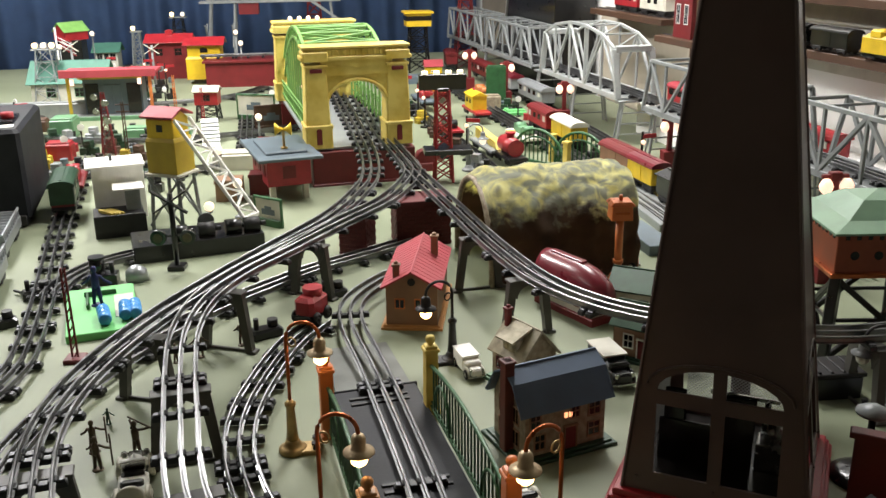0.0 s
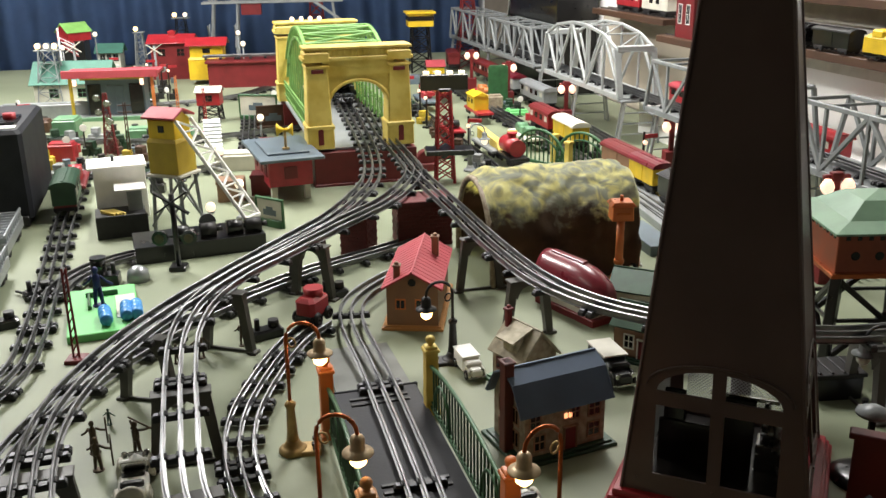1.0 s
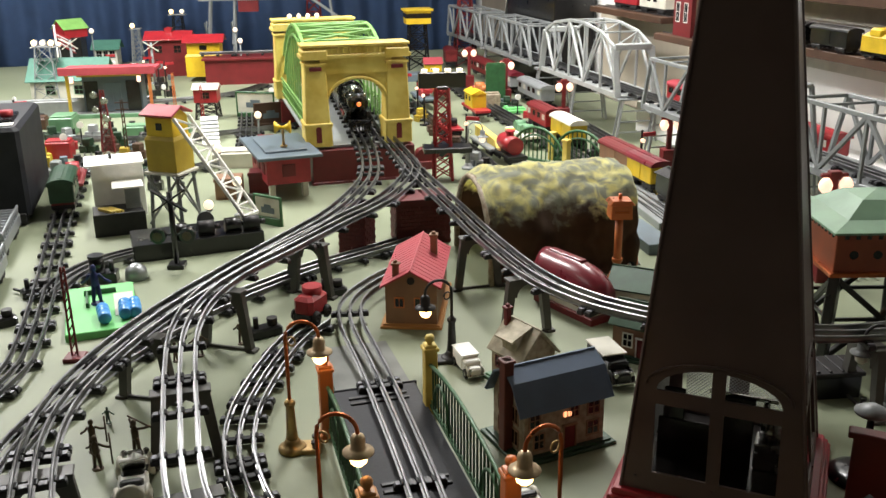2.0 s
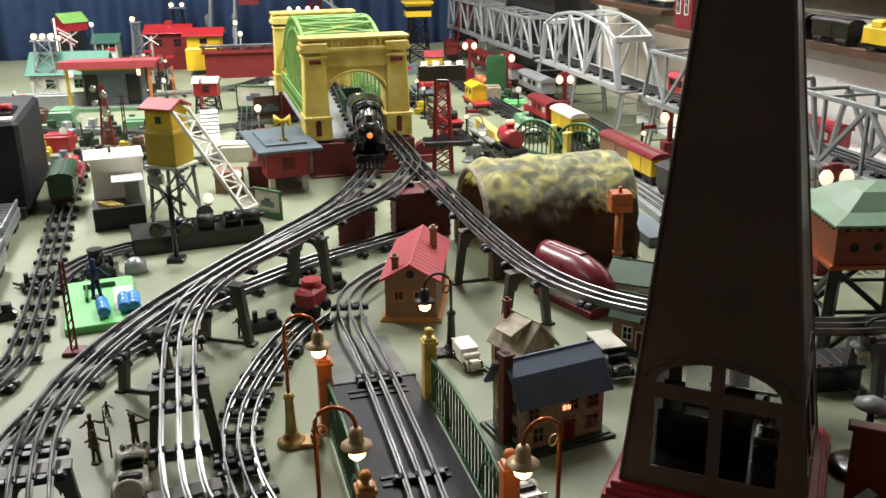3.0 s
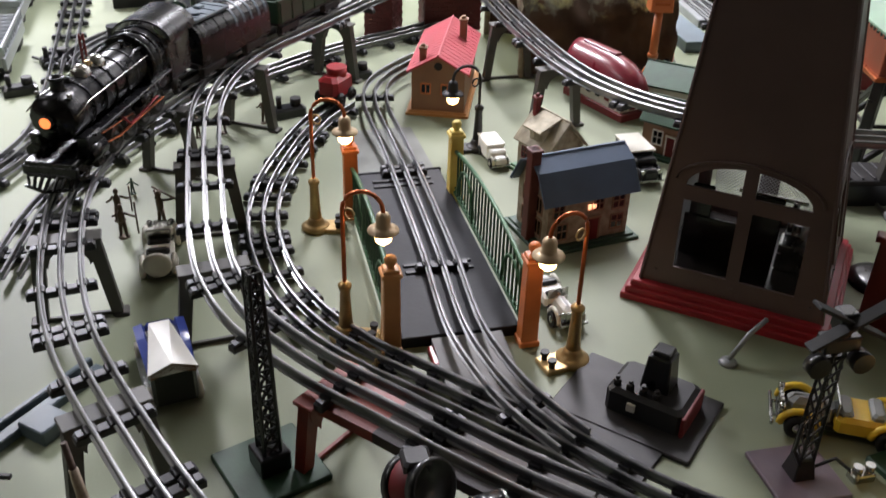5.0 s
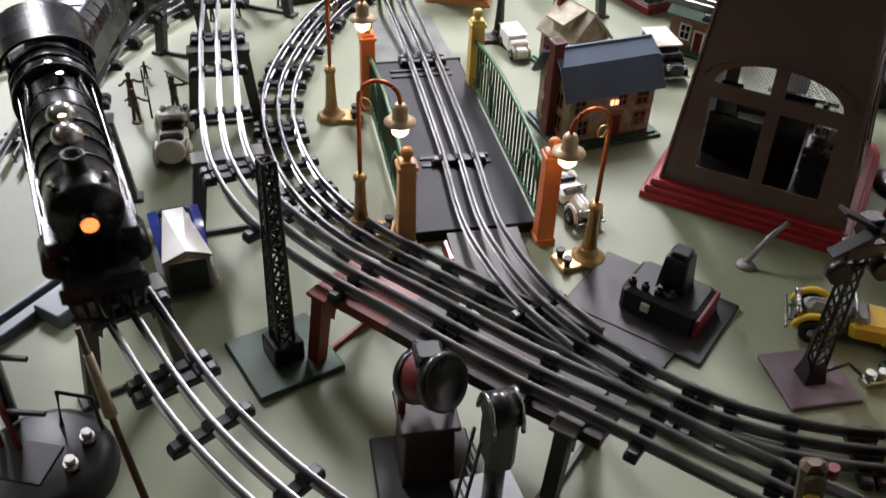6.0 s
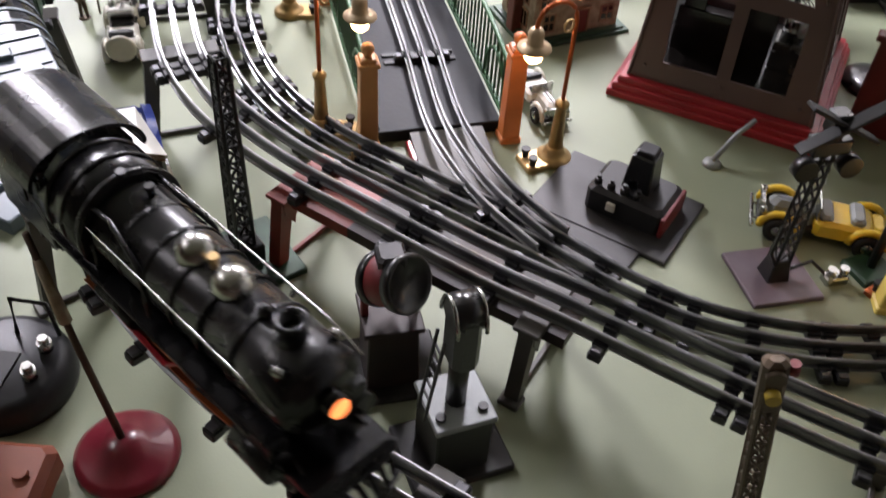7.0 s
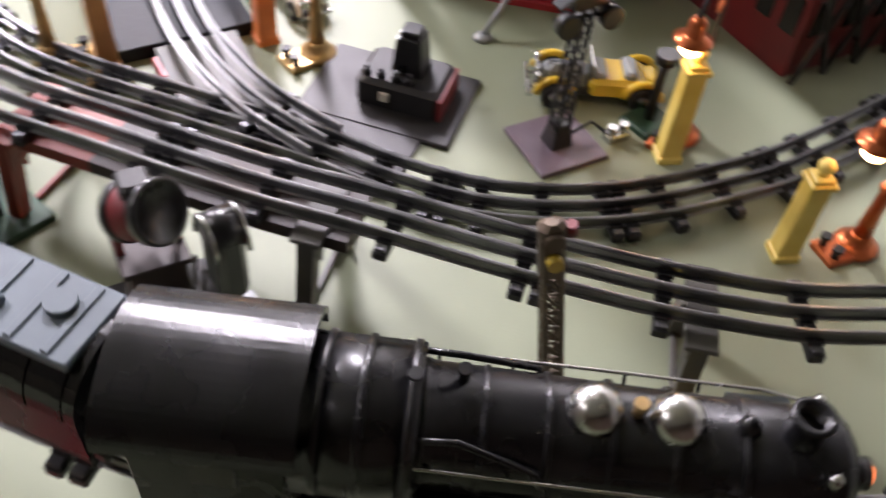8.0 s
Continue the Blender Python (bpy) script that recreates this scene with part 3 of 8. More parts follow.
# ---------------------------------------------------------------- the dark tower
def big_tower():
    t = thing("tower", pose(0.308, 1.169, 0, 0, 0, -18), "tall tapering brown tin tower on a stepped red base", "toy tower")
    for k, w in enumerate((0.213, 0.206, 0.198)):
        part("base_step", joined((box, w, w, 0.0072, (0, 0, 0.0066 * k))), "basered", t)
    b0, z0, z1 = 0.0908, 0.0203, 0.70
    taper, lean, th = 0.104, -0.03, 0.0025

    def half(z):
        return b0 - taper * (z - z0)

    def skew(v):
        return Vector((v.x + lean * (v.z - z0), v.y, v.z))
    zl, zm, zn, zt, w = 0.042, 0.116, 0.131, 0.158, 0.060
    n = 12
    arc = [(w * math.cos(math.pi * k / n), zn + (zt - zn) * math.sin(math.pi * k / n)) for k in range(n + 1)]
    for face in range(4):
        R = Matrix.Rotation(face * math.pi / 2, 4, "Z")

        def plate(p, name="wall_panel", proud=0.0):
            """A flat plate on this face, given as (across, height) corners."""
            bm = bmesh.new()
            f = [bm.verts.new(skew(R @ Vector((x, -half(z) - proud, z)))) for x, z in p]
            g = [bm.verts.new(skew(R @ Vector((x, -half(z) + th, z)))) for x, z in p]
            k = len(p)
            bm.faces.new(f)
            bm.faces.new(g[::-1])
            for a in range(k):
                b = (a + 1) % k
                bm.faces.new((f[b], f[a], g[a], g[b]))
            bmesh.ops.recalc_face_normals(bm, faces=bm.faces[:])
            part(name, bm, "tower", t)
        plate([(-half(z0), z0), (half(z0), z0), (half(zl), zl), (-half(zl), zl)])
        for s in (-1, 1):
            q = [(s * w, zl), (s * half(zl), zl), (s * half(zt), zt), (0, zt)]
            plate(q + [(p[0], p[1]) for p in (arc[n // 2 - 1::-1] if s > 0 else arc[n // 2 + 1:])])
        plate([(-half(zt), zt), (half(zt), zt), (half(z1), z1), (-half(z1), z1)])
        plate([(-0.0065, zl), (0.0065, zl), (0.0065, zt), (-0.0065, zt)], "mullion")
        for s in (-1, 1):
            plate([(s * 0.0065, zm), (s * w, zm), (s * w, zn), (s * 0.0065, zn)], "transom")
        rim = [skew(R @ Vector((1.16 * x, -half(z) - 0.0004, z + 0.006))) for x, z in arc]
        part("window_arch", made(tube, rim, 0.0014, 6), "tower", t)
        for x, z in ((-half(zl) + 0.012, 0.034), (half(zl) - 0.012, 0.034), (0.0, 0.033)):
            part("rivet", made(cyl, 0.0016, 0.002, tuple(skew(R @ Vector((x, -half(z), z)))), "z"), "tower", t)
        if face == 0:
            continue
        bm = bmesh.new()
        deep, lo, hi, step = 0.072, 0.044, 0.156, 0.0042
        for k in range(int(0.11 / step)):
            for s in (-1, 1):
                x = -0.055 + k * step
                x2 = max(-0.055, min(0.055, x + s * (hi - lo)))
                beam(bm, R @ Vector((x, -deep, lo)), R @ Vector((x2, -deep, lo + abs(x2 - x))), 0.0009)
                beam(bm, R @ Vector((x, -deep, hi)), R @ Vector((x2, -deep, hi - abs(x2 - x))), 0.0009)
        part("mesh_screen", bm, "brightsilver", t, "fine silver wire mesh behind the window")
    for k in range(4):
        R = Matrix.Rotation(k * math.pi / 2, 4, "Z")
        part("corner_trim", joined((beam, skew(R @ Vector((half(z0), half(z0), z0))), skew(R @ Vector((half(z1), half(z1), z1))), 0.003)), "tower", t)
    part("roof", joined((box, 0.06, 0.06, 0.01, (-0.02, 0, z1)), (box, 0.056, 0.056, 0.05, (-0.02, 0, z1 + 0.01), {"top": (0.1, 0.1)})), "tower", t)
    # Added dark panels and a dark floor put shade behind the windows.
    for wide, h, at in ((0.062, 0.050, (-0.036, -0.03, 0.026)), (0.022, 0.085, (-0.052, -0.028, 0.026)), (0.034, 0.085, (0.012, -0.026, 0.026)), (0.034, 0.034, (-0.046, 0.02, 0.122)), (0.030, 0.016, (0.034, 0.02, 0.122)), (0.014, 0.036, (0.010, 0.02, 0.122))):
        part("inner_partition", joined((box, wide, 0.004, h, at)), "windark", t, "added dark panel standing in for shade inside the tower")
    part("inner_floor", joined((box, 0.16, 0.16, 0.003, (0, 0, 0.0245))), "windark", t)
    part("motor", joined((box, 0.03, 0.03, 0.03, (0.046, -0.005, 0.028)), (cyl, 0.012, 0.024, (0.046, -0.005, 0.058)), (cyl, 0.016, 0.006, (0.036, -0.012, 0.088), "x"), (cyl, 0.012, 0.006, (-0.014, 0.0, 0.098), "x"), (beam, (-0.02, 0, 0.1), (0.05, 0, 0.1), 0.004)), "chrome", t, "bright metal mechanism inside")


big_tower()


# ---------------------------------------------------------------- the moving train
def wheel_set(parent, xs, r, z, w, material="iron"):
    for x in xs:
        for s in (-1, 1):
            bm = bmesh.new()
            lathe(bm, [(r + 0.0025, 0), (r + 0.0025, 0.0015), (r, 0.002), (r, 0.005), (r * 0.75, 0.0055), (r * 0.7, 0.004), (r * 0.25, 0.004), (r * 0.22, 0.007), (0, 0.007)], 18, Matrix.Translation((x, s * w, z)) @ pose(0, 0, 0, -90 * s, 0, 0))
            part("wheel", bm, material, parent)


def locomotive():
    """Its front looks along +x; the origin lies on the rails under its middle."""
    t = thing("locomotive", Matrix(), "black die-cast toy steam locomotive with chrome domes and a lit headlamp", "locomotive")
    part("frame", joined((box, 0.285, 0.028, 0.014, (0, 0, 0.014)), (box, 0.19, 0.05, 0.006, (-0.015, 0, 0.034)), (box, 0.05, 0.052, 0.006, (0.125, 0, 0.022)), (box, 0.006, 0.058, 0.01, (0.148, 0, 0.014))), "loco", t)
    X = pose(0, 0, 0, 0, 90, 0)
    boiler = part("boiler", turned([(0.0275, -0.075), (0.0275, -0.04), (0.0255, -0.039), (0.0248, 0.02), (0.0240, 0.088), (0.0248, 0.089), (0.0248, 0.124), (0.0228, 0.128), (0.019, 0.1285), (0.0185, 0.131), (0, 0.132)], 28, Matrix.Translation((0, 0, 0.064)) @ X), "loco", t)
    for x in (-0.055, -0.035, -0.012, 0.012, 0.036, 0.06, 0.086):
        r = 0.0278 if x < -0.04 else 0.0254
        part("boiler_band", turned([(r, 0), (r + 0.0006, 0.0004), (r + 0.0006, 0.0022), (r, 0.0026)], 28, Matrix.Translation((x, 0, 0.064)) @ X), "loco", boiler)
    part("firebox", joined((box, 0.05, 0.056, 0.034, (-0.058, 0, 0.03)), (cyl, 0.0325, 0.046, (-0.081, 0, 0.063), "x")), "loco", t, "stepped ribbed black firebox")
    for x in (-0.074, -0.058, -0.040):
        part("firebox_band", turned([(0.0322, 0), (0.0331, 0.0006), (0.0331, 0.0028), (0.0322, 0.0034)], 32, Matrix.Translation((x, 0, 0.064)) @ X), "loco", boiler)
    for x in (0.030, 0.061):
        part("dome", turned([(0.0118, -0.008), (0.0110, 0.001), (0.0092, 0.0052), (0.0055, 0.0085), (0, 0.0098)], 20, Matrix.Translation((x, 0, 0.0885))), "chrome", t, "shiny nickel dome")
    part("chimney", turned([(0.010, -0.004), (0.0075, 0.002), (0.0065, 0.010), (0.0085, 0.0125), (0.0085, 0.0145), (0.006, 0.0145), (0.005, 0.008)], 18, Matrix.Translation((0.108, 0, 0.087))), "loco", t)
    part("bell", turned([(0.005, 0), (0.004, 0.004), (0.002, 0.007), (0, 0.0075)], 12, Matrix.Translation((0.088, 0, 0.087))), "loco", t)
    lamp = part("headlamp", joined((cyl, 0.0068, 0.012, (0.129, 0, 0.066), "x"), (box, 0.012, 0.012, 0.003, (0.133, 0, 0.056))), "loco", t)
    part("lens", turned([(0.0058, 0), (0.0045, 0.0015), (0, 0.002)], 16, Matrix.Translation((0.141, 0, 0.066)) @ X), "head", lamp, "glowing orange headlamp lens")
    cab = part("cab_front", joined((box, 0.003, 0.059, 0.05, (-0.083, 0, 0.03))), "loco", t)
    part("cab_floor", joined((box, 0.06, 0.06, 0.005, (-0.112, 0, 0.027))), "loco", t)
    for s in (-1, 1):
        part("cab_side", joined((box, 0.06, 0.003, 0.05, (-0.112, s * 0.0295, 0.03))), "loco", t)
    n = 30
    roof = [(0.037 * math.cos(math.pi * k / n), 0.078 + 0.024 * math.sin(math.pi * k / n)) for k in range(n + 1)]
    part("cab_roof", made(prism, roof + [(x * 0.94, z - 0.002) for x, z in roof[::-1]], 0.074, Matrix.Translation((-0.114, 0, 0)) @ pose(0, 0, 0, 0, 0, 90)), "loco", t, "curved plain dark grey cab roof")
    for s in (-1, 1):
        part("cab_window", joined((box, 0.018, 0.0012, 0.016, (-0.110, s * 0.0316, 0.054))), "windark", cab)
        part("running_board", joined((box, 0.19, 0.012, 0.003, (0.015, s * 0.0265, 0.042))), "loco", t)
        part("handrail", made(tube, [(x, s * 0.0268, 0.076 + (0.0 if x < 0.12 else -0.006)) for x in (-0.1, -0.05, 0.0, 0.05, 0.1, 0.126)], 0.0008, 6), "chrome", t, "bright wire handrail")
        part("pipe", made(tube, [(-0.05, s * 0.021, 0.084), (-0.02, s * 0.0195, 0.0855), (0.01, s * 0.0235, 0.077), (0.02, s * 0.0275, 0.05)], 0.0016, 6), "loco", t)
        part("cylinder", joined((cyl, 0.0095, 0.032, (0.094, s * 0.027, 0.026), "x"), (box, 0.03, 0.012, 0.012, (0.11, s * 0.025, 0.034))), "loco", t)
        part("side_rod", joined((beam, (-0.06, s * 0.0262, 0.017), (0.05, s * 0.0262, 0.017), 0.0035, 0.0015), (beam, (0.05, s * 0.0275, 0.017), (0.1, s * 0.0275, 0.026), 0.003, 0.0015), (beam, (0.02, s * 0.028, 0.03), (0.09, s * 0.028, 0.036), 0.0025, 0.0012)), "copper", t, "reddish metal side rods")
        part("step", joined((beam, (0.128, s * 0.02, 0.03), (0.146, s * 0.022, 0.024), 0.002), (box, 0.012, 0.01, 0.002, (0.14, s * 0.024, 0.012))), "loco", t)
        part("marker_lamp", turned([(0.0028, 0), (0.0028, 0.005), (0, 0.007)], 10, Matrix.Translation((0.118, s * 0.017, 0.083))), "chrome", t)
    for x, y, z in ((-0.038, 0.0, 0.0905), (-0.02, 0.006, 0.0885), (0.046, 0.0, 0.0885)):
        part("valve", joined((cyl, 0.0022, 0.007, (x, y, z)), (cyl, 0.003, 0.002, (x, y, z + 0.006))), "brass" if x > 0 else "loco", t)
    for s in (-1, 1):
        for x in (-0.03, 0.0, 0.045, 0.075):
            part("handrail_stanchion", joined((beam, (x, s * 0.0238, 0.0725), (x, s * 0.027, 0.0762), 0.0014)), "loco", t)
        part("air_tank", joined((cyl, 0.006, 0.036, (-0.03, s * 0.0285, 0.036), "x"), (cyl, 0.0065, 0.003, (-0.018, s * 0.0285, 0.036), "x")), "loco", t)
        part("red_valve_gear", joined((beam, (-0.04, s * 0.0295, 0.026), (0.03, s * 0.0295, 0.021), 0.003, 0.0014), (beam, (0.03, s * 0.0295, 0.021), (0.045, s * 0.0295, 0.036), 0.0025, 0.0014)), "red", t, "red painted valve gear")
    pilot = part("pilot", joined((beam, (0.156, -0.025, 0.004), (0.166, 0, 0.004), 0.003), (beam, (0.156, 0.025, 0.004), (0.166, 0, 0.004), 0.003), (box, 0.006, 0.05, 0.004, (0.149, 0, 0.012))), "loco", t, "slatted black cowcatcher")
    for y in (-0.024, -0.016, -0.008, 0, 0.008, 0.016, 0.024):
        part("slat", joined((beam, (0.15, y, 0.014), (0.166 - abs(y) * 0.45, y * 0.9, 0.004), 0.003)), "loco", pilot)
    wheel_set(t, (-0.055, -0.018, 0.019, 0.053), 0.0155, 0.0155, 0.0185, "iron")
    wheel_set(t, (0.09, 0.122), 0.0085, 0.0085, 0.0175, "iron")
    wheel_set(t, (-0.115,), 0.0085, 0.0085, 0.0175, "iron")
    return t


def tender():
    t = thing("tender", Matrix(), "black ribbed toy tender with a rounded tank and a top toned for its sheen", "tender")
    n = 14
    prof = [(0.029 * math.cos(math.pi * k / n), 0.05 + 0.026 * math.sin(math.pi * k / n)) for k in range(n + 1)] + [(-0.029, 0.022), (0.029, 0.022)]
    part("tank", made(prism, prof, 0.16, pose(0, 0, 0, 0, 0, 90)), "loco", t)
    for k in range(9):
        rib = [(1.02 * x, 0.05 + (z - 0.05) * 1.03) for x, z in prof[:n + 1]]
        part("rib", made(prism, rib + [(x * 0.95, z * 0.97) for x, z in rib[::-1]], 0.004, pose(-0.072 + k * 0.018, 0, 0, 0, 0, 90)), "slate" if k < 5 else "loco", t)
    # The slate tone puts the tender top's sheen into its colour.
    part("top_grating", joined((box, 0.075, 0.04, 0.004, (0.038, 0, 0.073)), *[(box, 0.004, 0.036, 0.0012, (0.01 + 0.018 * k, 0, 0.0768)) for k in range(4)], (cyl, 0.007, 0.004, (0.055, 0.004, 0.0765)), (box, 0.012, 0.01, 0.004, (0.028, -0.008, 0.0765))), "slate", t, "blue-grey deck plate toned for the light it reflects")
    part("hatch", turned([(0.01, 0), (0.01, 0.004), (0.0, 0.006)], 16, Matrix.Translation((-0.05, 0, 0.075))), "chrome", t)
    part("underframe", joined((box, 0.17, 0.05, 0.006, (0, 0, 0.017)), (box, 0.012, 0.012, 0.008, (0.09, 0, 0.012)), (box, 0.012, 0.012, 0.008, (-0.09, 0, 0.012))), "loco", t)
    for x in (-0.05, 0.05):
        truck = part("truck", joined((box, 0.05, 0.004, 0.009, (x, 0.0225, 0.006)), (box, 0.05, 0.004, 0.009, (x, -0.0225, 0.006)), (box, 0.012, 0.04, 0.006, (x, 0, 0.01))), "iron", t)
        wheel_set(truck, (x - 0.016, x + 0.016), 0.0085, 0.0085, 0.017)
    return t


def gondola(name="gondola_car", body="darkgreen", label="dark green open toy gondola car with ribbed sides"):
    t = thing(name, Matrix(), label, "freight car")
    part("floor_pan", joined((box, 0.19, 0.056, 0.006, (0, 0, 0.02))), "iron", t)
    for s in (-1, 1):
        part("side", joined((box, 0.19, 0.003, 0.03, (0, s * 0.028, 0.024)), *[(box, 0.004, 0.005, 0.03, (-0.09 + k * 0.03, s * 0.0285, 0.023)) for k in range(7)], (box, 0.194, 0.005, 0.003, (0, s * 0.028, 0.054))), body, t)
        part("end", joined((box, 0.003, 0.056, 0.03, (s * 0.0945, 0, 0.024))), body, t)
    for x in (-0.06, 0.06):
        truck = part("truck", joined((box, 0.046, 0.004, 0.009, (x, 0.0225, 0.006)), (box, 0.046, 0.004, 0.009, (x, -0.0225, 0.006)), (box, 0.012, 0.04, 0.008, (x, 0, 0.012))), "iron", t)
        wheel_set(truck, (x - 0.015, x + 0.015), 0.0085, 0.0085, 0.017)
    part("coupler", joined((box, 0.016, 0.006, 0.005, (0.103, 0, 0.013)), (box, 0.016, 0.006, 0.005, (-0.103, 0, 0.013))), "iron", t)
    return t


LOCO, TENDER, CAR = locomotive(), tender(), gondola()


# ---------------------------------------------------------------- street lamps
def street_lamp(x, y, a, h=0.17, metal="brass", pole="copper", lit="flame", label="brass gooseneck toy street lamp with a warm lit bulb"):
    """Its arm reaches along +x."""
    t = thing("street_lamp", pose(x, y, 0, 0, 0, a), label, "street lamp", "street lamps")
    bm = bmesh.new()
    lathe(bm, [(0.0165, 0), (0.017, 0.002), (0.0165, 0.0045), (0.0125, 0.007), (0.0105, 0.008), (0.009, 0.012), (0.0070, 0.016)], 22)
    box(bm, 0.03, 0.026, 0.005, (0.018, 0, 0), ch=0.006)
    part("base", bm, metal, t)
    part("terminal", joined((cyl, 0.003, 0.008, (0.026, 0.007, 0.005)), (cyl, 0.003, 0.008, (0.026, -0.007, 0.005)), (cyl, 0.0042, 0.003, (0.026, 0.007, 0.011)), (cyl, 0.0042, 0.003, (0.026, -0.007, 0.011))), "iron", t, "two small dark wiring terminals")
    part("column", turned([(0.0075, 0.012), (0.006, 0.03), (0.0048, 0.058), (0.0062, 0.0585), (0.0066, 0.062), (0.0046, 0.064), (0.003, 0.066)], 14), metal, t)
    r = 0.0185
    top = h - r - 0.004
    bend = [(0, 0, 0.06), (0, 0, top * 0.75), (0, 0, top)] + [(r - r * math.cos(math.pi * k / 10), 0, top + r * math.sin(math.pi * k / 10)) for k in range(1, 11)] + [(2 * r, 0, top - 0.004)]
    part("pole", made(tube, bend, 0.0021, 8), pole, t)
    scroll = [(0.002 + 0.007 * (1 - k / 14) * (1 - math.cos(k * 0.55)), 0, top - 0.004 - 0.008 * math.sin(k * 0.55) * (1 - k / 18)) for k in range(14)]
    part("scroll", made(tube, scroll, 0.0011, 6), metal, t)
    M0 = Matrix.Translation((2 * r, 0, top - 0.004))
    part("shade", turned([(0.003, 0.003), (0.0055, 0.001), (0.0068, -0.002), (0.0068, -0.011), (0.0085, -0.0125), (0.0145, -0.0150), (0.0146, -0.0162), (0.0075, -0.0140), (0.004, -0.010)], 22, M0), "palebrass" if metal == "brass" else metal, t)
    part("bulb", turned([(0.004, -0.013), (0.0072, -0.0170), (0.0082, -0.0215), (0.0074, -0.0260), (0.0040, -0.0293), (0, -0.0302)], 18, M0), lit, t, "glowing round warm bulb")
    return t


street_lamp(-0.175, 1.183, 10, 0.165)
street_lamp(-0.092, 0.982, 3, 0.166)
street_lamp(-0.013, 1.436, 200, 0.125, "iron", "iron", label="dark iron gooseneck toy street lamp with a warm lit bulb")
street_lamp(0.126, 0.983, 212, 0.168)
street_lamp(0.535, 1.33, 175, 0.12, "grey", "iron", "offwhite", "unlit dark gooseneck toy lamp with a pale grey shade")
street_lamp(0.418, 0.870, 222, 0.155, "copper", "iron", "flame", "dark gooseneck toy street lamp with a warm lit bulb")
street_lamp(0.517, 0.742, 195, 0.155, "copper", "postorange", "flame", "slanting pale gooseneck toy lamp with a warm lit bulb")


# ---------------------------------------------------------------- the gated bridge
def gate_post(x, y, h=0.102, material="postorange", label="square orange-tan toy gate post with a ball finial", a=21.2):
    t = thing("gate_post", pose(x, y, 0, 0, 0, a), label, "gate post", "gate posts")
    part("shaft", joined((box, 0.017, 0.017, h - 0.018, (0, 0, 0), {"top": (0.92, 0.92)}), (box, 0.02, 0.02, 0.006)), material, t)
    part("cap", joined((box, 0.0195, 0.0195, 0.004, (0, 0, h - 0.019)), (box, 0.015, 0.015, 0.004, (0, 0, h - 0.0155))), material, t)
    part("finial", turned([(0.004, h - 0.012), (0.003, h - 0.010), (0.0055, h - 0.007), (0.006, h - 0.003), (0.0045, h), (0, h + 0.0015)], 14), material, t)


gate_post(0.082, 1.006, 0.112, "orange", "square bright orange toy gate post with a ball finial")
gate_post(-0.046, 0.971, 0.105)
gate_post(-0.141, 1.219, 0.105, "orange", "square bright orange toy gate post with a ball finial")
gate_post(-0.026, 1.289, 0.103, "cream", "square cream toy gate post with a ball finial")
gate_post(0.40, 0.845, 0.105, "cream", "square cream toy gate post with a ball finial", 0)
gate_post(0.458, 0.738, 0.092, "cream", "square cream toy gate post with a ball finial", 0)


def plate_bridge():
    t = thing("track_bridge", pose(-0.041, 1.162, 0, 0, 0, 21.2), "black sheet-metal toy track bridge with green arched railings", "bridge")
    part("deck", joined((box, 0.118, 0.352, 0.0105, (-0.004, 0, 0)), (box, 0.122, 0.004, 0.012, (-0.004, -0.176, 0)), (box, 0.122, 0.004, 0.012, (-0.004, 0.176, 0))), "deckblack", t)
    for y in (-0.05, 0.15):
        part("cross_strap", joined((box, 0.075, 0.006, 0.003, (0.0, y, 0.0095)), (box, 0.075, 0.006, 0.003, (0.0, y - 0.014, 0.0095))), "tie", t)
    for s in (-1, 1):
        x, y0, y1 = (0.0585, -0.182, 0.106) if s > 0 else (-0.0715, -0.168, 0.084)
        rail = part("railing", joined((beam, (x, y0, 0.012), (x, y1, 0.012), 0.004), (beam, (x, y0, 0.018), (x, y1, 0.018), 0.002)), "green", t, "dark green tin railing with an arched top")
        mid, span = (y0 + y1) / 2, (y1 - y0) / 2

        def crest(y):
            return 0.066 + 0.016 * (1 - ((y - mid) / span) ** 2)
        ys = [y0 + (y1 - y0) * k / 24 for k in range(25)]
        part("arch", made(tube, [(x, y, crest(y)) for y in ys], 0.0026, 6), "green", rail)
        for c in (y0 + 0.05, y1 - 0.05):
            inner = [(x, c + 0.034 * math.cos(math.pi * k / 12), 0.014 + 0.046 * math.sin(math.pi * k / 12)) for k in range(13)]
            part("arch", made(tube, inner, 0.0022, 6), "green", rail)
        for y in ys[1:-1]:
            part("bar", joined((beam, (x, y, 0.012), (x, y, crest(y)), 0.0022)), "railgreen", rail)
    part("ramp", made(prism, [(0.172, 0.0), (0.335, 0.0), (0.172, 0.010)], 0.098, pose(0, 0, 0, 0, 0, 90) ), "rampgrey", t, "grey sheet-metal approach ramp")
    part("ramp", made(prism, [(-0.180, 0.010), (-0.180, 0.0), (-0.27, 0.0)], 0.07, pose(0, 0, 0, 0, 0, 90)), "trestle", t, "grey sheet-metal approach ramp")
    part("red_flap", joined((box, 0.04, 0.03, 0.006, (-0.02, -0.2, 0))), "red", t, "red painted tin flap")


plate_bridge()


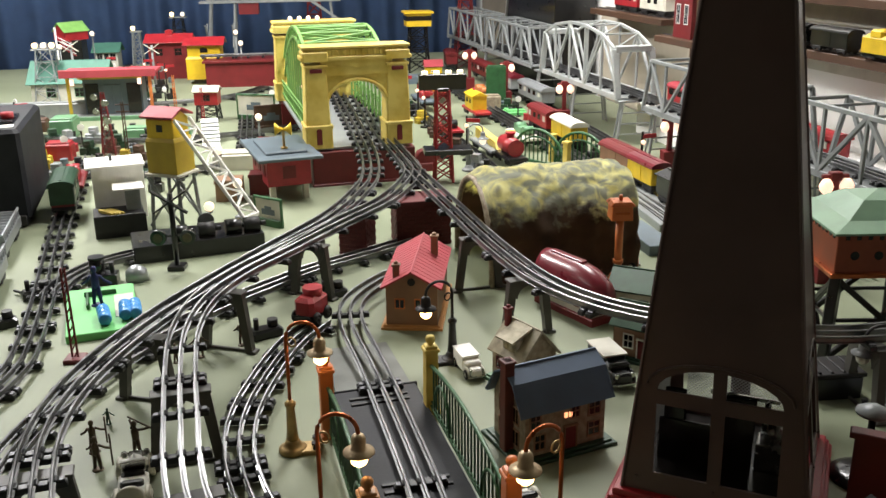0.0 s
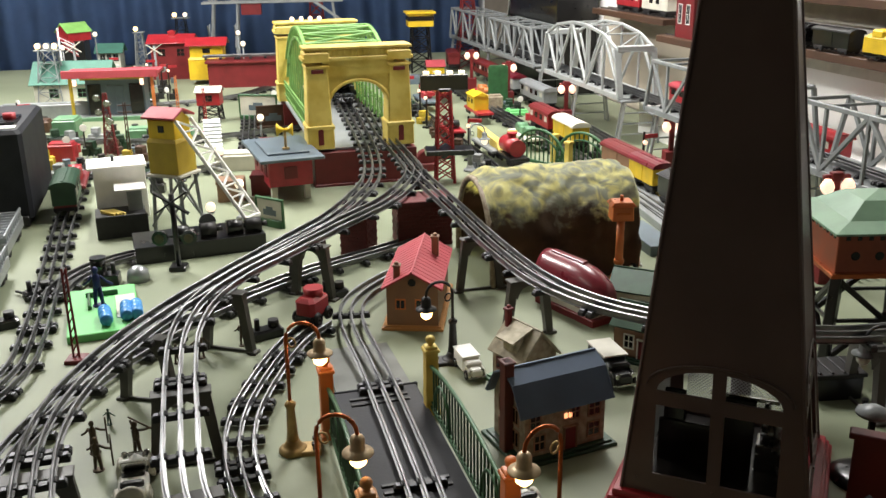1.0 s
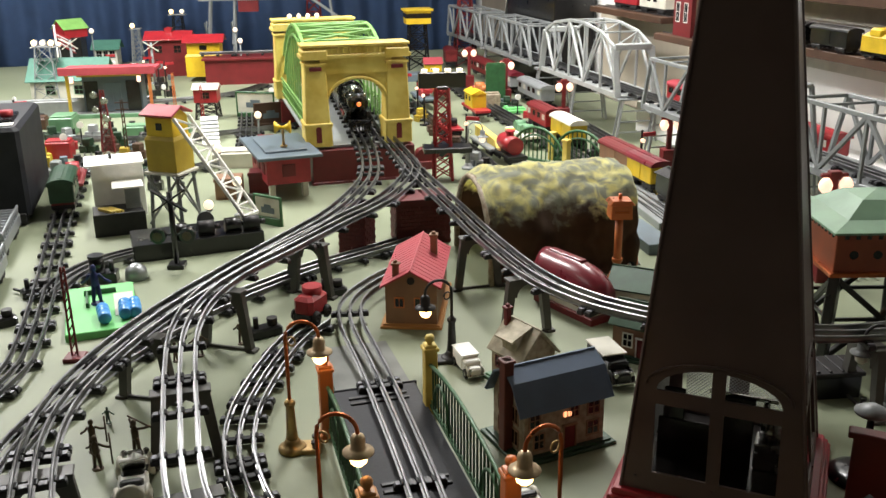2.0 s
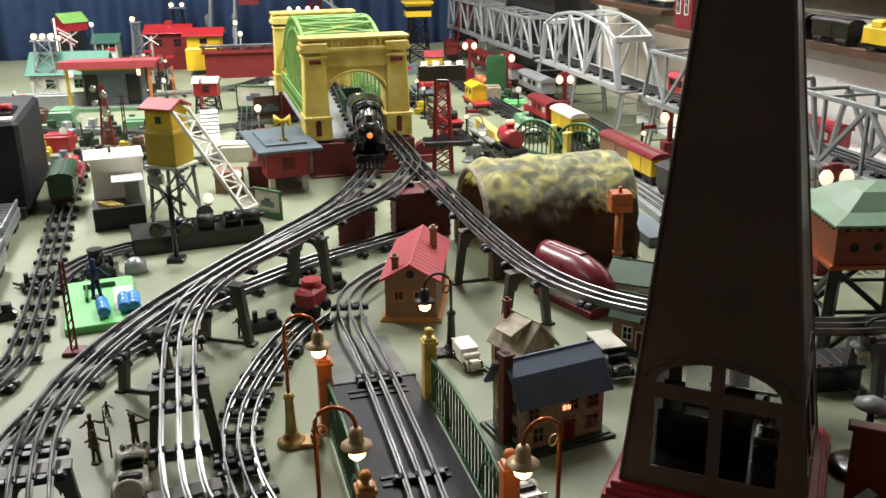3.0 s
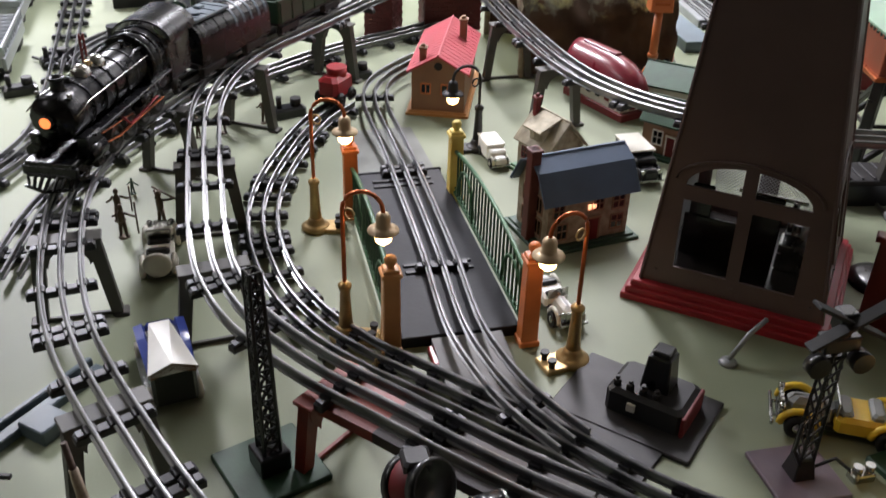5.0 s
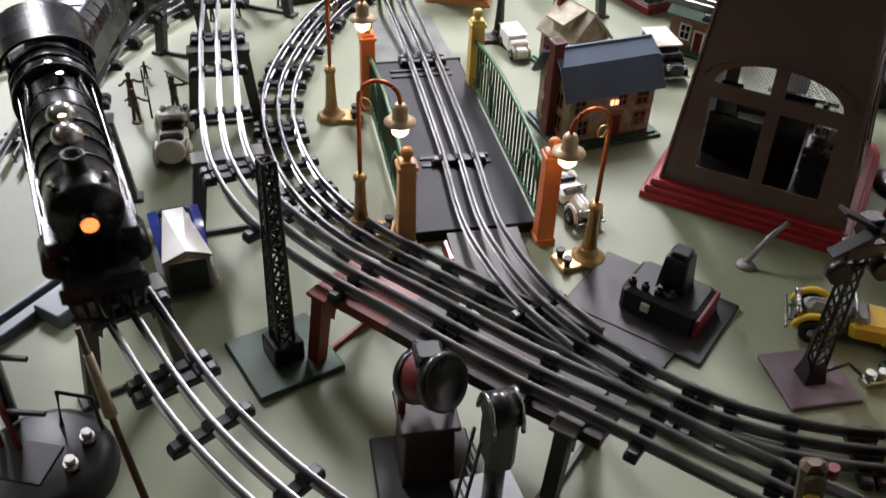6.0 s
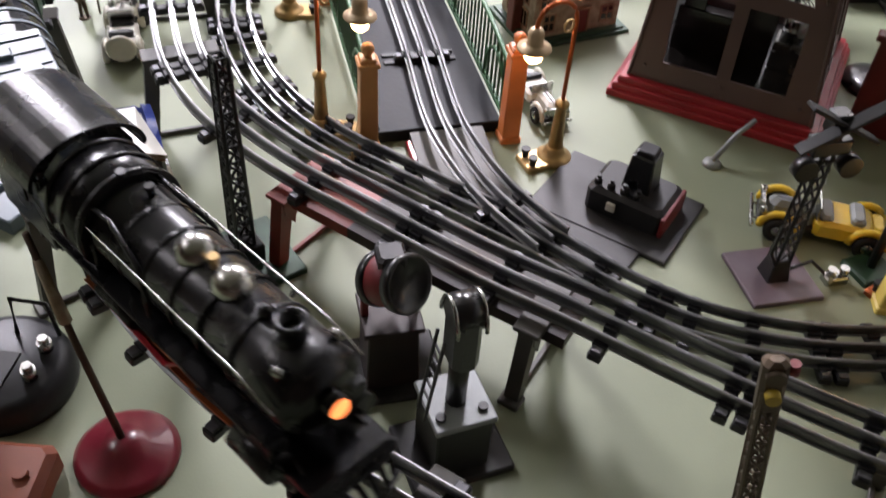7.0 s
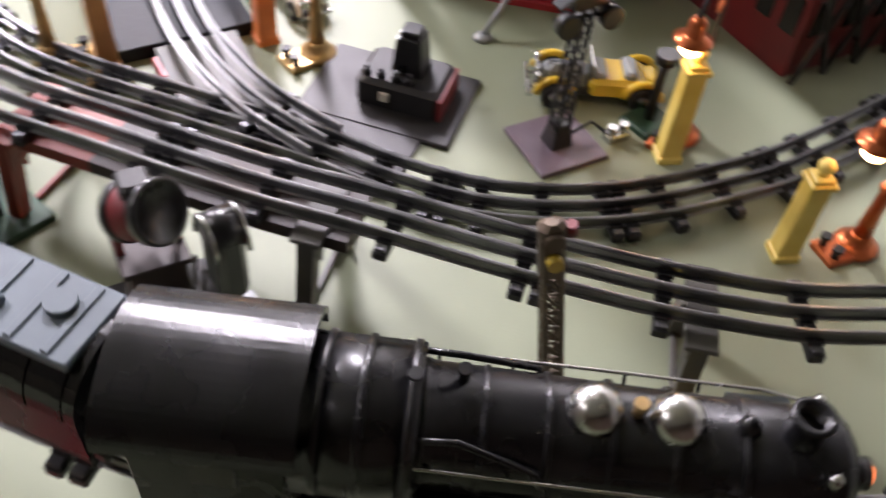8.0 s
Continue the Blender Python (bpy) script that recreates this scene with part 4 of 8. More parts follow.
# ---------------------------------------------------------------- houses
def window(parent, x, z, w, h, y, pane="windark", frame="offwhite", back=1):
    """A window on a wall facing -y (back=1) at depth y."""
    f = part("window_frame", joined((box, w + 0.004, 0.002, 0.002, (x, y, z - 0.002)), (box, w + 0.004, 0.002, 0.002, (x, y, z + h)), (box, 0.002, 0.002, h, (x - w / 2 - 0.001, y, z)), (box, 0.002, 0.002, h, (x + w / 2 + 0.001, y, z)), (box, 0.0012, 0.002, h, (x, y, z)), (box, w, 0.002, 0.0012, (x, y, z + h / 2))), frame, parent)
    part("pane", joined((box, w, 0.001, h, (x, y + 0.0004 * back, z))), pane, f)


def gambrel(t, w, d, hw, hr, over, material):
    """A two-pitch roof with a steep lower and a flat upper slope on each side."""
    knee_y, knee_z = d * 0.30, hr - (hr - hw) * 0.30
    eave_y, eave_z = d / 2 + over * 0.8, hw - 0.006
    for s in (-1, 1):
        for (ya, za), (yb, zb) in (((0.0, hr), (knee_y, knee_z)), ((knee_y, knee_z), (eave_y, eave_z))):
            n = Vector((za - zb, yb - ya)).normalized() * 0.0026
            poly = [(s * ya, za), (s * yb, zb), (s * (yb - n.x), zb - n.y), (s * (ya - n.x), za - n.y)]
            part("roof_slope", made(prism, poly, w + 2 * over, pose(0, 0, 0, 0, 0, 90)), material, t)
        part("roof_edge", joined((beam, (s * (w / 2 + over), -knee_y, knee_z - 0.001), (s * (w / 2 + over), 0, hr - 0.001), 0.002), (beam, (s * (w / 2 + over), knee_y, knee_z - 0.001), (s * (w / 2 + over), 0, hr - 0.001), 0.002), (beam, (s * (w / 2 + over), -eave_y, eave_z), (s * (w / 2 + over), -knee_y, knee_z - 0.001), 0.002), (beam, (s * (w / 2 + over), eave_y, eave_z), (s * (w / 2 + over), knee_y, knee_z - 0.001), 0.002)), material, t)


def house(name, x, y, a, w, d, hw, hr, wall, roof, label, category="toy house", base=None, over=0.006, chim=(), windows=(), door=None, trim="offwhite", glow_at=(), basesize=0.02, barn=False):
    """Walls w by d, ridge along local x; front faces -y."""
    t = thing(name, pose(x, y, 0, 0, 0, a), label, category)
    z0 = 0.0
    if base:
        part("base", joined((box, w + basesize, d + basesize, 0.004), (box, w + basesize * 0.6, d + basesize * 0.6, 0.003, (0, 0, 0.0035))), base, t)
        z0 = 0.006
    shape = [(-d / 2, z0), (d / 2, z0), (d / 2, hw), (0, hr - 0.003), (-d / 2, hw)]
    if barn:
        shape = [(-d / 2, z0), (d / 2, z0), (d / 2, hw - 0.006), (d * 0.29, hr - (hr - hw) * 0.30 - 0.004), (0, hr - 0.004), (-d * 0.29, hr - (hr - hw) * 0.30 - 0.004), (-d / 2, hw - 0.006)]
    body = part("house_body", joined((prism, shape, w, pose(0, 0, 0, 0, 0, 90))), wall, t)
    slope = math.atan2(hr - hw, d / 2)
    length = math.hypot(hr - hw, d / 2) + over
    if barn:
        gambrel(t, w, d, hw, hr, over, roof)
    for s in () if barn else (-1, 1):
        bm = bmesh.new()
        box(bm, w + 2 * over, length, 0.0028, (0, 0, -0.001), ch=0.0008)
        ob = part("roof_slope", bm, roof, t)
        ob.matrix_basis = Matrix.Translation((0, 0, hr)) @ Matrix.Rotation(-s * slope, 4, "X") @ Matrix.Translation((0, s * length / 2, 0))
    part("ridge", joined((beam, (-w / 2 - over, 0, hr + (0.0 if barn else 0.0015)), (w / 2 + over, 0, hr + (0.0 if barn else 0.0015)), 0.003)), roof, t)
    for cx, cy, top, size, cm in chim:
        part("chimney", joined((box, size, size, top - hw * 0.6, (cx, cy, hw * 0.6)), (box, size + 0.003, size + 0.003, 0.003, (cx, cy, top - 0.003)), (box, size * 0.6, size * 0.6, 0.004, (cx, cy, top))), cm, t)
    for face, wx, wz, ww, wh in windows:
        if face in "fb":
            s = -1 if face == "f" else 1
            f = window(body, wx, wz, ww, wh, s * (d / 2 + 0.0006), "windark", trim)
        else:
            s = -1 if face == "l" else 1
            fr = part("window_frame", joined((box, 0.002, ww + 0.004, 0.002, (s * (w / 2 + 0.0006), wx, wz - 0.002)), (box, 0.002, ww + 0.004, 0.002, (s * (w / 2 + 0.0006), wx, wz + wh)), (box, 0.002, 0.002, wh, (s * (w / 2 + 0.0006), wx - ww / 2 - 0.001, wz)), (box, 0.002, 0.002, wh, (s * (w / 2 + 0.0006), wx + ww / 2 + 0.001, wz)), (box, 0.002, 0.0012, wh, (s * (w / 2 + 0.0006), wx, wz))), trim, body)
            part("pane", joined((box, 0.001, ww, wh, (s * (w / 2 + 0.0004), wx, wz))), "windark", fr)
    for wx, wz, ww, wh in glow_at:
        part("lit_window", joined((box, ww, 0.002, wh, (wx, -d / 2 - 0.0006, wz))), "ember", body, "small window lit orange from inside")
    if door:
        dx, dw, dh = door
        dr = part("door", joined((box, dw, 0.003, dh, (dx, -d / 2 - 0.001, z0))), "darkred", body)
        part("door_frame", joined((box, 0.002, 0.004, dh + 0.002, (dx - dw / 2 - 0.001, -d / 2 - 0.001, z0)), (box, 0.002, 0.004, dh + 0.002, (dx + dw / 2 + 0.001, -d / 2 - 0.001, z0)), (box, dw + 0.006, 0.005, 0.002, (dx, -d / 2 - 0.001, z0 + dh))), trim, dr)
    return t


blue_house = house("house", 0.119, 1.235, 31, 0.106, 0.072, 0.066, 0.104, "beige", "blue", "beige lithographed tin house with a slate-blue roof and brown chimney", base="darkgreen", over=0.008, basesize=0.024,
      windows=[("f", -0.04, 0.042, 0.012, 0.016), ("f", 0.038, 0.042, 0.014, 0.016), ("f", 0.012, 0.044, 0.01, 0.014), ("f", 0.038, 0.016, 0.014, 0.016), ("f", -0.034, 0.014, 0.012, 0.018), ("l", -0.016, 0.042, 0.011, 0.018), ("l", 0.016, 0.042, 0.011, 0.018), ("l", -0.016, 0.014, 0.012, 0.018), ("l", 0.016, 0.014, 0.012, 0.018), ("l", 0, 0.074, 0.009, 0.012)],
      door=(0.006, 0.014, 0.028), trim="tan", glow_at=((0.0, 0.046, 0.004, 0.006), (0.006, 0.046, 0.004, 0.006)), barn=True)
part("chimney", joined((box, 0.012, 0.014, 0.112, (-0.0585, -0.004, 0.004)), (box, 0.015, 0.017, 0.003, (-0.0585, -0.004, 0.113))), "chimbrown", blue_house, "tall brown brick chimney up the gable")
bungalow = house("bungalow", -0.086, 1.632, 91, 0.178, 0.078, 0.070, 0.092, "tan", "roofred", "tan tin bungalow with a bright red ridged roof", base="postorange", over=0.008, basesize=0.016,
      chim=((-0.076, 0.024, 0.100, 0.010, "tan"), (0.030, -0.024, 0.112, 0.011, "tan")), windows=[("l", -0.014, 0.034, 0.016, 0.013), ("l", 0.018, 0.034, 0.012, 0.013), ("f", 0.0, 0.034, 0.018, 0.014), ("b", 0.0, 0.034, 0.018, 0.014)], trim="orange")
part("vent", joined((cyl, 0.006, 0.003, (-0.0905, 0, 0.0755), "x")), "black", bungalow, "round dark gable vent")
for k in range(13):
    for side in (-1, 1):
        part("roof_seam", joined((beam, (-0.084 + 0.014 * k, side * 0.001, 0.0935), (-0.084 + 0.014 * k, side * 0.044, 0.0692), 0.0011)), "roofred", bungalow)
cottage = house("cottage", 0.087, 1.386, -48, 0.058, 0.060, 0.046, 0.080, "beige", "palestone", "small weathered beige tin cottage with a pale dormered roof", base="roofgreen", over=0.006,
      chim=((-0.026, -0.006, 0.098, 0.008, "darkred"),), windows=[("f", -0.014, 0.022, 0.01, 0.013), ("f", 0.016, 0.022, 0.01, 0.013), ("l", 0.0, 0.024, 0.012, 0.013)], trim="darkred")
part("dormer", joined((box, 0.026, 0.024, 0.018, (0.002, -0.016, 0.050)), (prism, [(-0.036, 0.066), (-0.002, 0.079), (-0.002, 0.082), (-0.037, 0.069)], 0.034, pose(0.002, 0, 0, 0, 0, 90)), (box, 0.008, 0.002, 0.008, (-0.004, -0.0285, 0.054)), (box, 0.008, 0.002, 0.008, (0.008, -0.0285, 0.054))), "palestone", cottage, "boxy dormer with a pale flat roof")
house("brown_house", 0.262, 1.475, -28, 0.085, 0.06, 0.052, 0.075, "tan", "darkgreen", "reddish-brown tin house with white-edged windows on a green base", base="darkgreen",
      windows=[("f", -0.02, 0.02, 0.012, 0.018), ("f", 0.02, 0.02, 0.012, 0.018), ("l", 0, 0.02, 0.014, 0.018)], trim="white", door=(0.0, 0.011, 0.028))
house("green_roof_cabin", 0.262, 1.63, -20, 0.075, 0.07, 0.05, 0.072, "offwhite", "darkgreen", "cream tin cabin with a dark green roof", base="darkred", windows=[("f", -0.015, 0.02, 0.012, 0.014), ("f", 0.015, 0.02, 0.012, 0.014)], trim="darkgreen")


# ---------------------------------------------------------------- vehicles
def car(name, x, y, a, length, body, top, label, style="saloon", z=0.0, wheel="rubber"):
    """A toy motor car looking along +x."""
    t = thing(name, pose(x, y, z, 0, 0, a), label, "toy car", "toy cars")
    L, W = length, length * 0.4
    r = L * 0.1
    part("chassis", joined((box, L * 0.94, W * 0.62, r * 0.5, (0, 0, r * 0.8))), "black", t)
    if style == "van":
        part("body", joined((box, L * 0.6, W * 0.92, L * 0.30, (-L * 0.16, 0, r), {"ch": L * 0.04})), body, t)
        part("cab", joined((box, L * 0.2, W * 0.86, L * 0.24, (L * 0.2, 0, r), {"ch": L * 0.03})), body, t)
        part("roof", joined((box, L * 0.62, W * 0.98, L * 0.02, (-L * 0.16, 0, r + L * 0.295), {"ch": L * 0.01})), top, t)
        part("hood", joined((box, L * 0.22, W * 0.6, L * 0.15, (L * 0.38, 0, r), {"ch": L * 0.03})), body, t)
    elif style == "open":
        part("hood", joined((box, L * 0.36, W * 0.5, L * 0.17, (L * 0.24, 0, r), {"ch": L * 0.04, "top": (0.96, 0.7)})), body, t)
        part("body", joined((box, L * 0.42, W * 0.78, L * 0.13, (-L * 0.14, 0, r), {"ch": L * 0.04}), (box, L * 0.12, W * 0.6, L * 0.12, (-L * 0.38, 0, r), {"ch": L * 0.04})), body, t)
        part("seat", joined((box, L * 0.1, W * 0.6, L * 0.12, (-L * 0.22, 0, r + L * 0.06), {"ch": L * 0.02}), (box, L * 0.1, W * 0.6, L * 0.1, (0, 0, r + L * 0.06), {"ch": L * 0.02})), "black", t)
        part("windscreen", joined((box, L * 0.015, W * 0.66, L * 0.12, (L * 0.07, 0, r + L * 0.12))), "chrome", t)
    else:
        part("body", joined((box, L * 0.62, W * 0.8, L * 0.14, (-L * 0.12, 0, r), {"ch": L * 0.05})), body, t)
        part("hood", joined((box, L * 0.34, W * 0.56, L * 0.13, (L * 0.3, 0, r), {"ch": L * 0.04, "top": (0.95, 0.75)})), body, t)
        part("cabin", joined((box, L * 0.44, W * 0.72, L * 0.16, (-L * 0.12, 0, r + L * 0.135), {"ch": L * 0.05, "top": (0.82, 0.82)})), "windark", t)
        part("roof", joined((box, L * 0.38, W * 0.66, L * 0.03, (-L * 0.12, 0, r + L * 0.285), {"ch": L * 0.02})), top, t)
    part("grille", joined((box, L * 0.03, W * 0.4, L * 0.15, (L * 0.45, 0, r), {"ch": L * 0.015})), "chrome", t)
    part("bumper", joined((box, L * 0.025, W * 0.95, L * 0.03, (L * 0.51, 0, r * 0.9)), (beam, (L * 0.4, -W * 0.2, r * 1.0), (L * 0.51, -W * 0.2, r * 1.0), L * 0.02), (beam, (L * 0.4, W * 0.2, r * 1.0), (L * 0.51, W * 0.2, r * 1.0), L * 0.02)), "chrome", t)
    for s in (-1, 1):
        part("headlight", joined((cyl, L * 0.035, L * 0.04, (L * 0.43, s * W * 0.3, r + L * 0.12), "x")), "chrome", t)
        for k, wx in enumerate((L * 0.32, -L * 0.32)):
            fen = [(wx + r * 1.35 * math.cos(math.pi * j / 8), s * W * 0.4, r + r * 1.3 * math.sin(math.pi * j / 8)) for j in range(9)]
            part("fender", made(tube, fen, r * 0.28, 6), body if body != "white" else "offwhite", t)
            tyre = part("wheel", turned([(r * 0.55, 0), (r, r * 0.08), (r, r * 0.5), (r * 0.6, r * 0.55), (r * 0.5, r * 0.4), (r * 0.2, r * 0.5), (0, r * 0.5)], 16, Matrix.Translation((wx, s * (W * 0.5 - r * 0.5), r)) @ pose(0, 0, 0, -90 * s, 0, 0)), wheel, t)
            part("hubcap", turned([(r * 0.5, 0), (r * 0.4, r * 0.1), (0, r * 0.15)], 12, Matrix.Translation((wx, s * (W * 0.5 - r * 0.04), r)) @ pose(0, 0, 0, -90 * s, 0, 0)), "chrome", tyre)
    return t


white_car = car("toy_car", -0.323, 1.085, 111, 0.10, "white", "offwhite", "weathered silver-white open toy roadster with a round spare wheel", "open", wheel="offwhite")
part("spare_wheel", turned([(0.013, -0.003), (0.015, 0), (0.013, 0.003), (0.009, 0.002), (0, 0.0025)], 18, pose(-0.049, 0, 0.024, 0, -90, 0)), "offwhite", white_car)
part("cowl", joined((box, 0.008, 0.030, 0.008, (0.016, 0, 0.024), {"ch": 0.003})), "white", white_car)
car("toy_car", 0.106, 1.067, -62, 0.085, "white", "black", "white and black vintage toy convertible", "open")
roadster = car("toy_car", 0.358, 0.925, 173, 0.115, "yellow", "grey", "yellow and grey vintage toy roadster with chrome lamps", "open")
car("toy_car", 0.012, 1.405, -65, 0.066, "white", "white", "small white toy delivery van with a black chassis", "van")
car("toy_car", 0.203, 1.405, -68, 0.09, "black", "offwhite", "black toy hearse-like van with a pale roof", "van")
car("toy_truck", 0.232, 1.838, 4, 0.10, "orange", "orange", "orange toy fire truck with a green front", "van")
car("toy_car", 0.36, 0.585, 170, 0.10, "yellow", "slate", "bright yellow toy car with a dark grey roof", "saloon")
car("toy_car", -0.40, 0.72, 60, 0.09, "silver", "silver", "silver and brass toy wagon", "open")

for piece in roadster.children:
    if piece.name.split(".")[0] in ("hood", "seat"):
        piece.data.materials[0] = M["grey"]


def delivery_truck():
    t = thing("delivery_truck", pose(-0.231, 0.886, 0, 0, 0, 122), "dark toy delivery truck with a white and blue roof", "toy truck", "toy cars")
    part("body", joined((box, 0.070, 0.038, 0.034, (-0.002, 0, 0.009), {"ch": 0.003})), "black", t)
    part("rear_panel", made(prism, [(-0.019, 0.040), (-0.019, 0.046), (0.0, 0.053), (0.019, 0.046), (0.019, 0.040), (0.0, 0.047)], 0.003, pose(-0.0385, 0, 0, 0, 0, 90)), "tan", t, "tan rear gable")
    bm = bmesh.new()
    top = [(-0.040, -0.021, 0.046), (-0.040, 0.0, 0.0545), (-0.040, 0.021, 0.046), (0.030, 0.009, 0.0505), (0.030, -0.009, 0.0505)]
    f = [bm.verts.new(p) for p in top]
    g = [bm.verts.new((x, y, z - 0.003)) for x, y, z in top]
    bm.faces.new((f[0], f[4], f[1]))
    bm.faces.new((f[4], f[3], f[1]))
    bm.faces.new((f[1], f[3], f[2]))
    for a in range(5):
        b = (a + 1) % 5
        bm.faces.new((f[a], f[b], g[b], g[a]))
    bm.faces.new(g[::-1])
    bmesh.ops.recalc_face_normals(bm, faces=bm.faces[:])
    part("roof", bm, "white", t)
    for s in (-1, 1):
        part("roof_panel", made(prism, [(-0.030, 0.0), (0.036, 0.0), (0.034, 0.0085), (0.012, 0.0085)], 0.008, Matrix.Translation((0, s * 0.0165, 0.040)) @ pose(0, 0, 0, -s * 14, 0, 0)), "cobalt", t, "cobalt blue roof side")
    part("cab", joined((box, 0.022, 0.036, 0.034, (0.040, 0, 0.009), {"ch": 0.007, "top": (0.75, 0.85)}), (box, 0.014, 0.030, 0.016, (0.056, 0, 0.009), {"ch": 0.004})), "cobalt", t)
    for s in (-1, 1):
        part("running_board", joined((box, 0.075, 0.006, 0.003, (0.005, s * 0.0215, 0.008))), "silver", t)
        for x in (-0.024, 0.046):
            part("wheel", turned([(0.006, 0), (0.010, 0.001), (0.010, 0.005), (0.006, 0.006), (0, 0.005)], 16, Matrix.Translation((x, s * 0.018, 0.010)) @ pose(0, 0, 0, -90 * s, 0, 0)), "offwhite", t)


delivery_truck()


# ---------------------------------------------------------------- lead figures
def figure(x, y, a, h, material, label, arms=((0.35, 0.1, 0.5), (0.35, 0.1, 0.5)), tool=None, z=0.0):
    """A little cast figure as one plain mesh."""
    bm = bmesh.new()
    lathe(bm, [(h * 0.16, 0), (h * 0.16, h * 0.02), (h * 0.1, h * 0.035)], 12)
    for s in (-1, 1):
        tube(bm, [(s * h * 0.09, 0, h * 0.03), (s * h * 0.07, 0, h * 0.25), (s * h * 0.04, 0, h * 0.5)], h * 0.04, 6, h * 0.06)
    lathe(bm, [(h * 0.06, h * 0.44), (h * 0.09, h * 0.5), (h * 0.10, h * 0.72), (h * 0.04, h * 0.82), (h * 0.045, h * 0.84), (h * 0.07, h * 0.88), (h * 0.07, h * 0.94), (h * 0.04, h * 0.99), (0, h)], 10)
    for s, (ex, ey, ez) in zip((-1, 1), arms):
        tube(bm, [(s * h * 0.1, 0, h * 0.76), (s * h * ex * 0.6, h * ey * 0.6, h * (0.76 + ez) / 2 - h * 0.03), (s * h * ex, h * ey, h * ez)], h * 0.035, 6)
    if tool:
        tube(bm, [tuple(h * v for v in tool[0]), tuple(h * v for v in tool[1])], h * 0.025, 6)
    return tagged(part("figure", bm, material, m=pose(x, y, z, 0, 0, a)), label, "figurine", "figures")


figure(-0.405, 1.16, 20, 0.042, "bronze", "dark bronze cast figure holding an upright staff", ((0.3, 0.1, 0.55), (0.35, 0.1, 0.62)), ((0.35, 0.1, 0.2), (0.35, 0.1, 1.0)))
figure(-0.384, 1.125, 0, 0.042, "bronze", "dark bronze cast figure with a shovel", ((0.3, 0.1, 0.55), (0.38, 0.1, 0.62)), ((0.38, 0.1, 0.1), (0.38, 0.1, 1.05)))
figure(-0.352, 1.158, -15, 0.045, "bronze", "brown bronze cast figure swinging a pickaxe", ((0.25, 0.15, 0.9), (0.4, 0.1, 0.85)), ((-0.3, 0.15, 0.98), (0.45, 0.1, 0.82)))
figure(-0.372, 1.42, 30, 0.04, "bronze", "small dark cast trackside figure")
figure(-0.325, 1.465, -10, 0.04, "bronze", "small dark cast trackside figure")
figure(-0.40, 1.40, 60, 0.03, "bronze", "small dark crouching cast figure")
figure(-0.418, 1.225, 0, 0.022, "darkgreen", "tiny dark green cast figure")


# ---------------------------------------------------------------- the raised line along the wall
def at_room(u, v, z=0.0, a=0.0):
    return Matrix.Translation(room(u, v, z)) @ pose(0, 0, 0, 0, 0, 20 + a)


LINE_U, LINE_Z = 1.345, 0.128
track("elevated_track", [room(LINE_U, v, LINE_Z + 0.02) for v in (0.9, 1.6, 2.4, 3.2, 4.0, 4.55)], "straight three-rail track over grey truss bridges", 0.06)


def truss(v0, v1, style, label, material="silver"):
    L = v1 - v0
    t = thing("truss_bridge", at_room(LINE_U, (v0 + v1) / 2, LINE_Z), label, "bridge", "truss bridges")
    W, H = 0.056, 0.13 if style == "flat" else 0.135
    n = max(4, round(L / 0.115))

    def top(f):
        if style == "arch":
            return H + 0.05 * (1 - (2 * f - 1) ** 2)
        return H
    part("deck", joined((box, 0.10, L, 0.005, (0, 0, 0))), material, t)
    for s in (-1, 1):
        side = part("side_girder", joined((box, 0.006, L, 0.014, (s * W, 0, -0.004))), material, t)
        ys = [-L / 2 + 0.004 + (L - 0.008) * k / n for k in range(n + 1)]
        slope = 0.035
        for k in range(n):
            f0, f1 = k / n, (k + 1) / n
            a = (s * W, ys[k] + (slope if k == 0 else 0), top(f0))
            b = (s * W, ys[k + 1] - (slope if k == n - 1 else 0), top(f1))
            part("chord", joined((beam, a, b, 0.008, 0.009)), material, side)
            lo, hi = (s * W, ys[k], 0.008), (s * W, ys[k + 1], top(f1)) if k < n - 1 else b
            if k % 2:
                lo, hi = (s * W, ys[k + 1], 0.008), (s * W, ys[k], top(f0))
            part("diagonal", joined((beam, lo, hi, 0.007, 0.009)), material, side)
            if k:
                part("post", joined((beam, (s * W, ys[k], 0.008), (s * W, ys[k], top(f0)), 0.006, 0.008)), material, side)
        thick = 0.019 if style == "arch" else 0.009
        part("end_post", joined((beam, (s * W, ys[0], 0), (s * W, ys[0] + slope, top(0)), thick, 0.01)), material, side)
        part("end_post", joined((beam, (s * W, ys[-1], 0), (s * W, ys[-1] - slope, top(1)), thick, 0.01)), material, side)
        if style == "arch":
            for y, tip in ((ys[0] + slope * 0.8, ys[0] + slope), (ys[-1] - slope * 0.8, ys[-1] - slope)):
                part("portal_knee", joined((beam, (s * W, y, H * 0.78), (s * W * 0.6, tip, H), 0.010, 0.008)), material, side)
    for k in range(n + 1):
        y = ys[k] + (slope if k == 0 else -slope if k == n else 0)
        part("cross_beam", joined((beam, (-W, y, top(k / n)), (W, y, top(k / n)), (0.018 if style == "arch" else 0.007) if k in (0, n) else 0.005)), material, t)
        if style == "arch" and k < n:
            y2 = ys[k + 1] - (slope if k == n - 1 else 0)
            part("brace", joined((beam, (-W, y, top(k / n)), (W, y2, top((k + 1) / n)), 0.004)), material, t)


